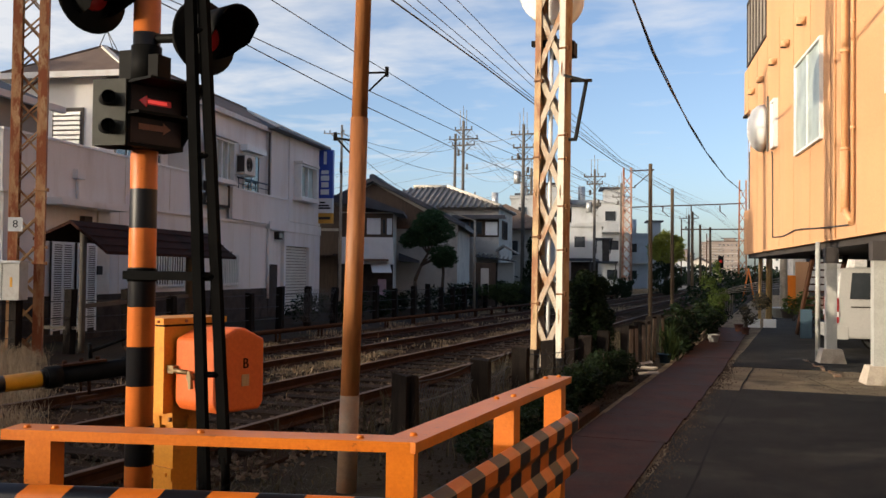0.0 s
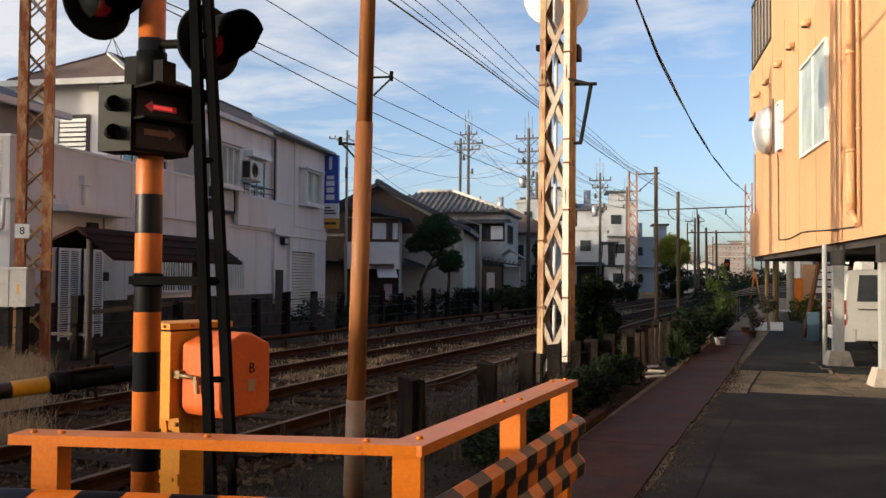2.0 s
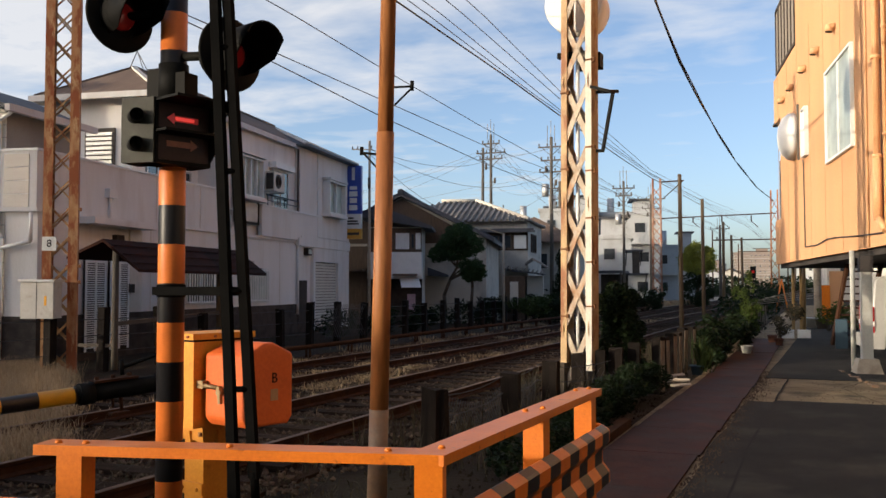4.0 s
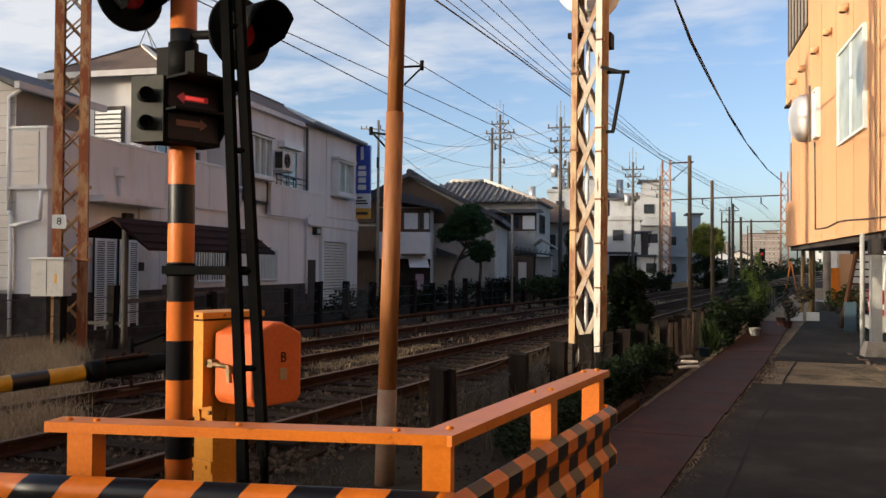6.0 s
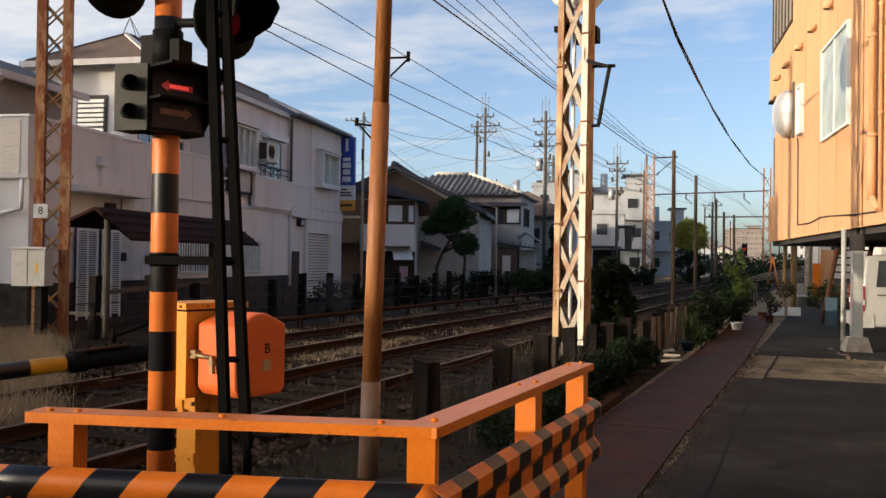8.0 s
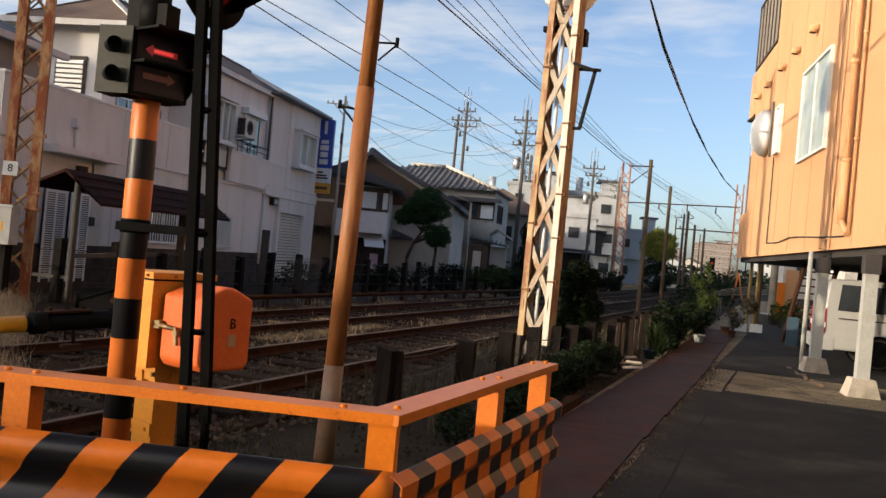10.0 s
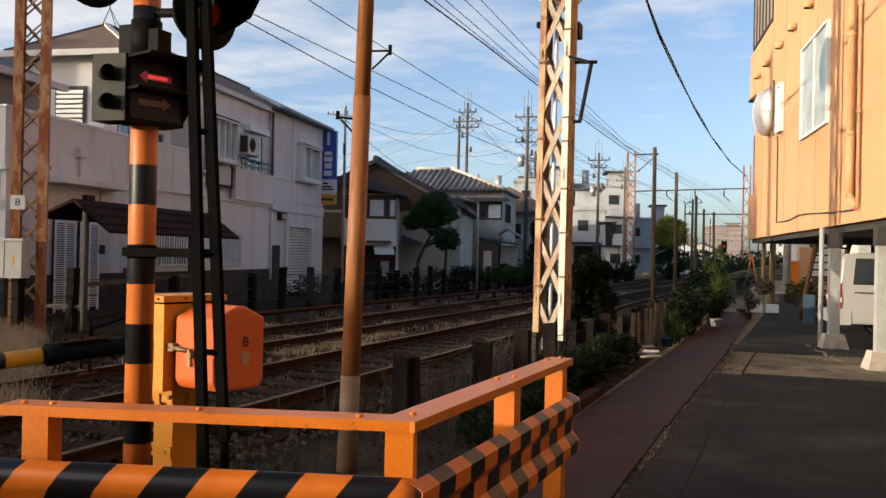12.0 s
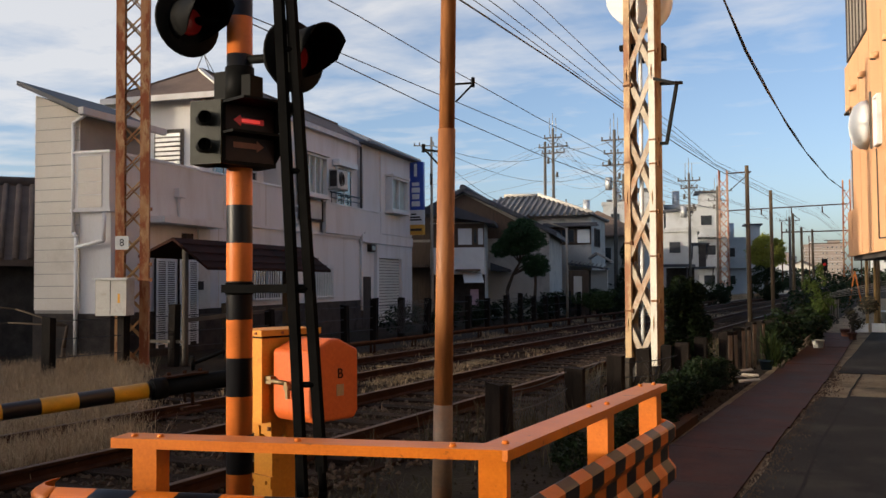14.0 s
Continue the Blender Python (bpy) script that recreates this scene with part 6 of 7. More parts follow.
# chain-link panel by the shutter
net = thing("chain_link_panel", "sagging chain-link panel beside the shutter", "fence", pose(-12.1, 21.3, 0))
bm = B()
for k in range(15):
    a = k * 0.115
    bar(bm, (0, a, 0.15), (0, a + 0.75, 1.05), 0.006, 0.005, (1, 0, 0))
    bar(bm, (0.01, a + 0.75, 0.15), (0.01, a, 1.05), 0.006, 0.005, (1, 0, 0))
part("mesh", bm, M_greywire, net)
# low guard pipe along the far rail
guard = thing("guard_pipe", "low rusty pipe rail on short stubs beside the far track", "pipe rail")
bm = B()
tube(bm, (-10.25, 12.5, 0.24), (-9.95, 62, 0.24), 0.05)
part("pipe", bm, M_rail, guard)
for k in range(26):
    bm = B()
    x, y = -10.24 + 0.006 * k, 13.5 + 1.9 * k
    tube(bm, (x, y - 0.06, 0), (x, y - 0.06, 0.22), 0.03, seg=6)
    tube(bm, (x, y + 0.1, 0), (x, y + 0.1, 0.22), 0.03, seg=6)
    part("stub", bm, M_rail, guard)

# roofed shelter by the fence
shelter = thing("shelter", "small shelter with a dark red-brown metal roof on posts", "shelter", pose(-12.17, 13.25, 0, 0, 0, 9.3))
bm = B()
prism(bm, [(0.75, 1.86), (0.0, 2.42), (-0.75, 2.1), (-0.75, 2.05), (0.0, 2.36), (0.75, 1.80)], 0.0, 5.6)
M_shed = surface("dark_red_brown_sheet", (0.020, 0.008, 0.006), (0.040, 0.014, 0.010), 2, 40, 0.8, relief=0.2, dirt=(0.012, 0.008, 0.006), spec=0.08)
part("roof", bm, M_shed, shelter)
bm = B()
for k in range(3):
    bar(bm, (0.2 + 0.22 * k, 0.0, 2.30 - 0.164 * k), (0.2 + 0.22 * k, 5.6, 2.30 - 0.164 * k), 0.02, 0.02)
part("roof_ribs", bm, M_shed, shelter)
for x, y in ((0.15, 0.2), (0.15, 4.4)):
    bm = B()
    tube(bm, (x, y, 0), (x, y, 2.2), 0.06 if y < 1 else 0.09, seg=12)
    part("post", bm, M_concpole if y < 1 else M_woodpole, shelter)
bm = B()
bar(bm, (0.15, 0.2, 0.85), (0.15, 4.4, 0.95), 0.05, 0.08)
bar(bm, (0.15, 0.2, 0.45), (-0.6, 0.2, 0.45), 0.05, 0.06)
part("cross_rail", bm, M_concpole, shelter)

# cabinet and plate on the rusty mast
M_cabinet = surface("grey_white_cabinet_paint", (0.38, 0.37, 0.34), (0.46, 0.45, 0.42), 4, 60, 0.5, relief=0.08, dirt=(0.3, 0.25, 0.2), dirt_scale=5, dirt_at=(0.55, 0.75))
cab = thing("control_cabinet", "white steel control cabinet fixed to the rusty mast", "cabinet", pose(-12.28, 11.95, 1.0, 0, 0, 25))
bm = B()
block(bm, -0.27, 0.27, -0.2, 0.2, 0, 0.62)
soften(bm, 0.01)
part("body", bm, M_cabinet, cab)
bm = B()
block(bm, -0.30, 0.30, -0.24, 0.24, 0.621, 0.66)
part("roof", bm, M_frame, cab)
bm = B()
block(bm, 0.12, 0.16, -0.203, -0.2, 0.22, 0.38)
part("sticker", bm, M_signyellow, cab, "small orange sticker")
bm = B()
block(bm, -0.012, -0.004, -0.203, -0.2, 0.01, 0.61)
part("door_gap", bm, M_darkbase, cab)


def lettering(parent, text, size, m, material, name="lettering"):
    cu = bpy.data.curves.new(name, "FONT")
    cu.body, cu.size, cu.extrude, cu.align_x, cu.align_y = text, size, 0.001, "CENTER", "CENTER"
    cu.materials.append(material)
    ob = new(name, cu)
    ob.parent = parent
    ob.matrix_basis = m
    return ob


plate8 = thing("number_plate", "small white number plate on the rusty mast", "sign", pose(-12.3, 12.12, 2.28, 0, 0, 28))
bm = B()
block(bm, -0.12, 0.12, -0.005, 0.005, -0.12, 0.12)
part("panel", bm, M_frame, plate8)
lettering(plate8, "8", 0.18, pose(0.0, -0.008, 0, 90, 0, 0), M_black)
lettering(gate, "B", 0.075, pose(0, 0, 0, 0, 0, 90) @ pose(0.03, -0.5125, 1.065, 90, 0, 0), M_black)
bm = B()
block(bm, 0.005, 0.055, -0.513, -0.51, 0.95, 1.01, pose(0, 0, 0, 0, 0, 90))
part("label_plate", bm, M_tan_rust, gate)


# ---------------------------------------------------------------- poles and wires
def wood_pole(x, y, h, r=0.09, label="slim dark wooden pole beside the track", material=None):
    bm = B()
    tube(bm, (0, 0, -0.05), (0, 0, h), r, r * 0.8, 10)
    solid("wooden_pole", bm, material or M_woodpole, label, "pole", "trackside poles", m=pose(x, y, 0, rng.uniform(-0.6, 0.6), rng.uniform(-0.6, 0.6)))


for x, y, h in ((-3.40, 25.1, 4.55), (-3.33, 29.6, 4.28), (-3.31, 36.0, 3.98), (-3.35, 40.3, 3.7), (-3.3, 45.3, 3.85)):
    wood_pole(x, y, h, 0.062)


def utility_pole(x, y, h, label, arms, r=0.14, lean=0.0, yaw=0, second=False, transformer=False):
    p = thing("utility_pole", label, "utility pole", pose(x, y, 0, 0, lean, yaw), group="street utility poles")
    bm = B()
    tube(bm, (0, 0, -0.05), (0, 0, h), r, r * 0.7, 12)
    if second:
        tube(bm, (-0.7, 0.2, -0.05), (-0.62, 0.2, h * 0.93), r, r * 0.7, 12)
    part("shaft", bm, M_concpole, p)
    for z, w in arms:
        bm = B()
        bar(bm, (-w / 2, 0, z), (w / 2, 0, z), 0.08, 0.08)
        arm_ = part("cross_arm", bm, M_concpole, p)
        for k in range(4):
            bm = B()
            xx = -w / 2 + w * (k + 0.1) / 3.2
            tube(bm, (xx, 0, z + 0.04), (xx, 0, z + 0.22), 0.035, 0.05, 8)
            part("insulator", bm, M_concpole, arm_)
    for z, w in arms:
        for sx in (-1, 1):
            bm = B()
            bar(bm, (sx * w * 0.38, 0, z), (0, 0, z - 0.55), 0.035, 0.035)
            part("arm_brace", bm, M_concpole, p)
    if arms and r < 0.1:
        bm = B()
        bar(bm, (0, 0, h * 0.98), (0.45, 0, h * 0.94), 0.03, 0.03)
        part("stay", bm, M_galv, p)
    elif arms:
        for k in range(3):
            bm = B()
            tube(bm, (-0.25 + 0.22 * k, 0.05, h - 0.3), (-0.25 + 0.22 * k, 0.05, h + 0.7 + 0.3 * (k % 2)), 0.02, seg=6)
            part("rod", bm, M_galv, p)
        for k in range(8):
            bm = B()
            z = h * 0.35 + k * 0.5
            tube(bm, (-0.22, 0, z), (0.22, 0, z), 0.014, seg=5)
            part("climbing_step", bm, M_galv, p)
        for z, sx in ((h * 0.72, 1), (h * 0.80, -1)):
            bm = B()
            tube(bm, (sx * 0.3, -0.1, z), (sx * 0.3, -0.1, z + 0.35), 0.09, 0.07, 8)
            bar(bm, (0, 0, z + 0.1), (sx * 0.3, -0.1, z + 0.1), 0.04, 0.04)
            part("fuse_box", bm, M_concpole, p)
    if transformer:
        bm = B()
        tube(bm, (-0.38, 0, h * 0.66), (-0.38, 0, h * 0.66 + 0.75), 0.2, seg=14)
        part("transformer", bm, M_frame, p, "grey transformer drum")
    return p


hp = utility_pole(-15.5, 30.6, 7.0, "slim concrete utility pole beside the white house", [], 0.062)
hp.children[0].data.materials[0] = M_concrete
bm = B()
bar(bm, (-0.75, 0, 6.72), (0.12, 0, 6.66), 0.04, 0.04)
bar(bm, (-0.45, 0, 6.70), (0.0, 0, 6.25), 0.03, 0.03)
for x_ in (-0.72, -0.5, 0.08):
    tube(bm, (x_, 0, 6.7), (x_, 0, 6.82), 0.025, seg=6)
part("cross_arm", bm, M_galv, hp)
bm = B()
tube(bm, (0.02, -0.08, 5.2), (0.02, -0.08, 5.6), 0.05, seg=8)
part("cable_box", bm, M_boards_dark, hp, "small dark cable box")
utility_pole(-19.75, 56.5, 11.5, "tall utility pole with braced cross-arms among the houses", [(10.9, 1.2), (10.3, 2.0), (9.9, 1.6), (6.6, 1.8)], 0.12, second=True)
utility_pole(-14.7, 53.0, 10.5, "concrete utility pole carrying a transformer", [(9.9, 1.6), (9.1, 1.3), (8.4, 1.5), (7.4, 1.2)], 0.13, transformer=True)
slp = utility_pole(-12.1, 36.2, 3.75, "low grey street lamp pole by the far fence", [], 0.06)
slp.children[0].data.materials[0] = M_concrete
utility_pole(-22.5, 84.0, 11.5, "distant utility pole in front of white flats", [(10.6, 2.4), (9.8, 1.6)], 0.18)
utility_pole(-13.3, 80.0, 9.5, "distant utility pole in front of white flats", [(9.1, 2.4), (8.3, 1.6)], 0.18)
utility_pole(-12.15, 62.0, 8.7, "grey utility pole with cross-arms before the white flats", [(8.2, 1.5), (7.7, 1.1), (6.2, 0.9)], 0.11, transformer=True)
utility_pole(-9.5, 100.0, 8.0, "distant utility pole beside the far track", [(7.6, 2.0)], 0.16)
bm = B()
bar(bm, (0, 0, 3.72), (-0.95, -0.2, 4.05), 0.07, 0.05)
solid("lamp_arm", bm, M_concrete, "slanted arm of the street lamp", "lamp arm", m=pose(-12.1, 36.2, 0))

M_redrust = surface("red_lead_paint", (0.34, 0.17, 0.10), (0.50, 0.36, 0.27), 3, 30, 0.8, dirt=(0.30, 0.10, 0.045), dirt_scale=1.6, dirt_at=(0.45, 0.6))
lattice("lattice_mast", "distant rusty lattice mast beside the far track", pose(-12.1, 75.5, 0), 0.7, 0.6, 0.5, 10.3, 0.8, 0.09, M_redrust, 0.0, 0.06)
lattice("lattice_mast", "distant rusty lattice mast beside the lane", pose(-3.15, 77.0, 0), 0.6, 0.5, 0.5, 9.2, 0.95, 0.1, M_rust)
beam_t = thing("catenary_beam", "thin steel beam across the tracks carrying the wires", "beam", pose(-12.0, 76.0, 0))
bm = B()
bar(bm, (0, 0, 7.1), (8.9, 0.9, 7.35), 0.09, 0.09)
part("beam", bm, M_rail, beam_t)
for u in (0.3, 0.55, 0.8):
    bm = B()
    x = 8.9 * u
    tube(bm, (x, 0.9 * u, 7.2), (x, 0.9 * u, 6.7), 0.05, seg=6)
    tube(bm, (x, 0.9 * u, 6.75), (x + 0.5, 0.9 * u, 6.3), 0.03, seg=6)
    part("hanger", bm, M_rail, beam_t)
bm = B()
bar(bm, (0, 0, 10.1), (2.0, 0, 10.15), 0.1, 0.1)
bar(bm, (1.9, 0, 10.1), (0.3, 0, 8.7), 0.06, 0.06)
part("bracket", bm, M_rail, beam_t)
for y, x0, x1, h in ((112, -11.5, -3.2, 7.0), (150, -11.5, -3.2, 7.0)):
    gz = thing("catenary_frame", "far steel portal frame over the tracks", "portal frame", pose(0, y, 0), group="far portals")
    for x in (x0, x1):
        bm = B()
        bar(bm, (x, 0, 0), (x, 0, h + 1.2), 0.14, 0.14, (0, 1, 0))
        part("leg", bm, M_rail, gz)
    bm = B()
    bar(bm, (x0, 0, h), (x1, 0, h), 0.14, 0.14)
    part("crossbar", bm, M_rail, gz)

# wires along the tracks
WIRES = [
    (-8.2, [(-18, 6.9), (0, 6.5), (13.5, 6.14), (16.8, 5.99), (22.5, 5.78), (28.8, 5.62), (45, 5.7), (60, 6.1), (76, 6.8), (150, 7.0)], 0.009),
    (-8.2, [(-18, 5.3), (13, 5.37), (22.5, 5.30), (30, 5.39), (45, 5.75), (76, 6.7), (150, 6.8)], 0.009),
    (-8.2, [(-18, 5.9), (0, 5.6), (12.7, 5.2), (16.7, 5.0), (22.6, 4.83), (29.8, 4.77), (45, 5.1), (60, 5.6), (76, 6.2), (150, 6.4)], 0.010),
    (-5.28, [(-18, 5.5), (12, 5.42), (16, 5.40), (19.7, 5.34), (26.2, 5.28), (31.6, 5.27), (50, 5.6), (76, 6.4), (150, 6.5)], 0.013),
    (-5.28, [(-18, 5.9), (12.3, 5.54), (17.8, 5.42), (31.6, 5.36), (50, 5.75), (76, 6.5), (150, 6.6)], 0.007),
    (-5.28, [(-18, 6.2), (12.9, 5.69), (19.7, 5.47), (31.6, 5.42), (50, 5.85), (76, 6.65), (150, 6.7)], 0.007),
    (-5.28, [(-18, 6.6), (13.8, 5.95), (19.6, 5.72), (31.6, 5.40), (50, 5.9), (76, 7.0), (150, 7.0)], 0.007),
    (-5.28, [(-18, 7.2), (14.8, 6.2), (19.6, 5.90), (31.6, 5.53), (50, 6.1), (76, 7.2), (150, 7.2)], 0.007),
]
for x, heights, r in WIRES:
    wire("overhead_wire", [(x, y, z) for y, z in heights], r, M_greywire, "thin dark overhead wire strung along the tracks", 0.0, group="overhead wires", steps=1)
CABLE = [(-1.2, -6, 7.4), (-1.9, 6, 6.2), (-2.21, 14.11, 5.76), (-2.33, 17.27, 5.70), (-2.39, 20.99, 5.66), (-2.47, 25.76, 5.68), (-2.59, 33.19, 5.86), (-2.9, 50.13, 6.69), (-3.15, 77, 8.3)]
cable = thing("hanging_cable", "two dark cables twisted together over the lane", "cable")
for ph in (0.0, math.pi):
    row = []
    for a, b in zip(CABLE, CABLE[1:]):
        a, b = Vector(a), Vector(b)
        n = max(3, int((b - a).length / 1.2))
        for k in range(n):
            p = a.lerp(b, k / n)
            w = ph + 0.35 * p.y
            row.append(Vector((p.x + 0.017 * math.cos(w), p.y, p.z + 0.017 * math.sin(w))))
    bm = B()
    for a, b in zip(row, row[1:]):
        tube(bm, a, b, 0.016, seg=8, caps=False)
    bmesh.ops.remove_doubles(bm, verts=bm.verts, dist=0.004)
    part("strand", bm, M_wire, cable)
for a, b, s in (((-15.5, 30.6, 6.7), (-19.75, 56.5, 9.9), 0.6), ((-19.75, 56.5, 10.3), (-14.7, 53, 9.9), 0.3), ((-19.75, 56.5, 6.3), (-14.7, 53, 7.4), 0.5), ((-14.7, 53, 9.9), (-13.3, 80, 9.1), 0.6), ((-14.7, 53, 8.4), (-13.3, 80, 8.3), 0.6), ((-13.3, 80, 9.1), (-9.5, 100, 7.6), 0.5), ((-15.5, 30.6, 6.7), (-14.7, 53, 8.4), 1.2), ((-15.5, 30.6, 6.5), (-19.75, 56.5, 6.3), 1.0)):
    wire("street_wire", [a, b], 0.010, M_greywire, "thin wire between the street poles", s, group="street wires")
for k in range(14):
    a = (-19.75 + rng.uniform(-0.6, 0.6), 56.5, rng.choice((10.9, 10.3, 9.9, 6.6, 8.2)))
    if k % 3 == 2:
        b = (-26 - 1.5 * k, 46 + 2 * k, 7.5 + rng.uniform(-1.5, 1.0))
    else:
        b = (-14.7 + rng.uniform(-0.5, 0.5), 53.0, rng.choice((9.9, 9.1, 8.4, 7.4))) if k % 3 else (-22.5, 84.0, 10.6 - 0.2 * k)
    wire("street_wire", [a, b], 0.008, M_greywire, "thin wire between the street poles", rng.uniform(0.1, 0.7), group="street wires")
for k in range(6):
    wire("street_wire", [(-14.7 + rng.uniform(-0.7, 0.7), 53, rng.choice((9.9, 9.1, 8.4, 7.4))), (-13.3 + rng.uniform(-1, 1), 80, rng.uniform(7.8, 9.1))], 0.008, M_greywire, "thin wire between the street poles", rng.uniform(0.2, 0.7), group="street wires")
# fittings on the near mast
fit_ = thing("mast_fitting", "dark steel bracket and drum fixed to the cream mast", "mast fitting", pose(-3.3, 13.4, 0))
bm = B()
for a, b in (((0.24, 0.1, 4.44), (0.60, -0.02, 4.40)), ((0.24, -0.2, 4.46), (0.56, -0.32, 4.34)), ((0.60, -0.02, 4.40), (0.55, -0.34, 4.34)), ((0.42, 0.04, 4.42), (0.40, -0.26, 4.40)), ((0.57, -0.2, 4.37), (0.40, -0.14, 3.52)), ((0.30, -0.14, 3.52), (0.42, -0.14, 3.52))):
    bar(bm, a, b, 0.035, 0.045)
part("bracket", bm, M_black, fit_)
bm = B()
block(bm, -0.06, 0.30, 0.16, 0.40, 4.84, 5.06)
block(bm, -0.36, 0.1, 0.16, 0.26, 5.02, 5.10)
soften(bm, 0.01)
part("switch_box", bm, M_black, fit_)
bm = B()
tube(bm, (-0.16, 0.36, 5.9), (-0.16, 0.95, 5.9), 0.45, seg=28)
soften(bm, 0.04, 2)
part("drum", bm, M_white, fit_, "round white drum")
bm = B()
tube(bm, (-0.05, 0.12, 0.4), (-0.03, 0.12, 5.3), 0.03, seg=10)
part("conduit", bm, M_white, fit_)


# ---------------------------------------------------------------- neighbouring houses
def gable_house(m, w, d, eave, rise, wall, roof, label, wins=(), over=0.45, gable_mat=None, tiles=False, face_wins=()):
    """A house with its gable end at local y = 0 looking along -y and its ridge along y."""
    h = thing("house", label, "house", m, group="houses beyond the tracks")
    bm = B()
    prism(bm, [(-w / 2, -0.1), (w / 2, -0.1), (w / 2, eave), (0, eave + rise), (-w / 2, eave)], 0, d)
    part("wall", bm, wall, h)
    if gable_mat:
        bm = B()
        prism(bm, [(-w / 2 + 0.05, eave - 0.2), (w / 2 - 0.05, eave - 0.2), (0, eave + rise - 0.06)], -0.05, 0.0)
        part("gable_panel", bm, gable_mat, h, "dark weathered gable boards")
    k = rise / (w / 2)
    for s in (-1, 1):
        bm = B()
        prism(bm, [(0, eave + rise + 0.02), (s * (w / 2 + over), eave - k * over + 0.02), (s * (w / 2 + over), eave - k * over + 0.16), (0, eave + rise + 0.17)], -over, d + over)
        part("roof_slope", bm, roof, h)
        if tiles:
            n = int((d + 2 * over) / 0.30)
            for i in range(n):
                y = -over + 0.15 + 0.30 * i
                bm = B()
                tube(bm, (0, y, eave + rise + 0.16), (s * (w / 2 + over), y, eave - k * over + 0.15), 0.075, seg=6)
                part("tile_ridge", bm, roof, h)
    bm = B()
    tube(bm, (0, -over - 0.03, eave + rise + 0.2), (0, d + over + 0.03, eave + rise + 0.2), 0.14, seg=8)
    part("ridge", bm, roof, h)
    for x, z, ww, hh in wins:
        window(h, pose(x, -0.01, z), ww, hh, 2, M_frame, M_glass, 0.05)
    for y, z, ww, hh in face_wins:
        window(h, pose(w / 2 + 0.01, y, z) @ OUT, ww, hh, 2, M_frame, M_glass, 0.05)
    return h


M_verge = surface("pale_dry_verge", (0.22, 0.17, 0.11), (0.34, 0.27, 0.18), 0.8, 20, 0.95, relief=0.6, dist=0.03)
M_boards = surface("dark_brown_boards", (0.075, 0.048, 0.03), (0.13, 0.085, 0.055), 2, 30, 0.85, relief=0.4, stretch=(6, 1, 1))
M_grime = surface("grey_white_plaster", (0.50, 0.465, 0.41), (0.60, 0.565, 0.50), 1, 40, 0.9, relief=0.2, dirt=(0.32, 0.3, 0.27), dirt_scale=1)
b1 = gable_house(pose(-16.85, 36.4, 0, 0, 0, 15), 7.4, 8, 3.62, 1.83, M_grime, M_slate, "old house with a dark tiled gable roof", [], over=0.35, gable_mat=M_boards, tiles=True)
M_banner = surface("pale_pink_cloth", (0.5, 0.33, 0.42), (0.62, 0.5, 0.55), 4, 30, 0.9)
bm = B()
block(bm, -3.72, -1.5, -0.06, -0.002, -0.1, 3.3)
part("board_wall", bm, M_boards, b1, "dark board wall of the old house")
bm = B()
prism(bm, [(-3.6, 2.2), (-1.6, 2.2), (-1.6, 2.3), (-3.6, 2.3)], -0.8, -0.06)
part("side_awning", bm, M_brownroof, b1, "brown awning over the side entrance")
lean = thing("house_extension", "low white house front with a balcony under dark roof", "house", pose(-15.4, 33.75, 0, 0, 0, 20))
bm = B()
block(bm, -1.6, 0.6, 0, 2.4, -0.1, 3.95)
part("wall", bm, M_grime, lean)
bm = B()
prism(bm, [(-2.0, 4.35), (1.05, 3.85), (1.05, 3.95), (-1.0, 4.75), (-2.0, 4.5)], -0.6, 2.6)
part("roof", bm, M_slate, lean)
bm = B()
block(bm, -1.4, 0.66, -0.95, -0.02, 1.85, 2.9)
part("balcony", bm, M_white, lean, "white balcony wall")
bm = B()
block(bm, -1.6, 0.6, -0.03, 0.0, 2.9, 3.9)
part("board_panel", bm, M_boards, lean, "dark brown boards round the windows")
bm = B()
prism(bm, [(0.75, 2.0), (1.6, 1.95), (1.6, 2.05), (0.75, 2.35)], 1.6, 3.0)
part("side_roof", bm, M_slate, lean, "small dark roof beside the balcony")
bm = B()
block(bm, 4.0, 4.9, 2.7, 2.78, 0.1, 2.0)
part("side_door", bm, M_boards, lean, "brown side entrance")
bm = B()
block(bm, 4.25, 4.6, 2.66, 2.7, 0.7, 1.75)
part("door_frame", bm, M_siding, lean, "pale framed door panel")
window(lean, pose(-0.45, -0.035, 3.05), 0.55, 0.65, 2, M_white, M_white, 0.05)
window(lean, pose(0.14, -0.035, 3.05), 0.2, 0.65, 1, M_boards, M_glass, 0.05)
window(lean, pose(0.36, -0.035, 3.05), 0.2, 0.65, 1, M_white, M_white, 0.05)
bm = B()
v = [bm.verts.new(p) for p in ((-0.2, -0.96, 1.84), (0.55, -0.96, 1.84), (0.68, -1.6, 1.5), (-0.08, -1.6, 1.5), (-0.2, -0.96, 1.87), (0.55, -0.96, 1.87), (0.68, -1.6, 1.53), (-0.08, -1.6, 1.53))]
for f in ((3, 2, 1, 0), (4, 5, 6, 7), (0, 1, 5, 4), (1, 2, 6, 5), (2, 3, 7, 6), (3, 0, 4, 7)):
    bm.faces.new([v[k] for k in f])
part("awning", bm, M_white, lean, "white cloth awning")
bm = B()
prism(bm, [(-0.45, 1.96), (0.5, 1.96), (0.5, 2.04), (-0.45, 2.04)], -1.35, -0.96)
part("porch_roof", bm, M_brownroof, lean)
bm = B()
block(bm, 0.1, 0.42, -1.0, -0.96, 0.5, 1.25)
part("banner", bm, M_banner, lean, "pale hanging banner")
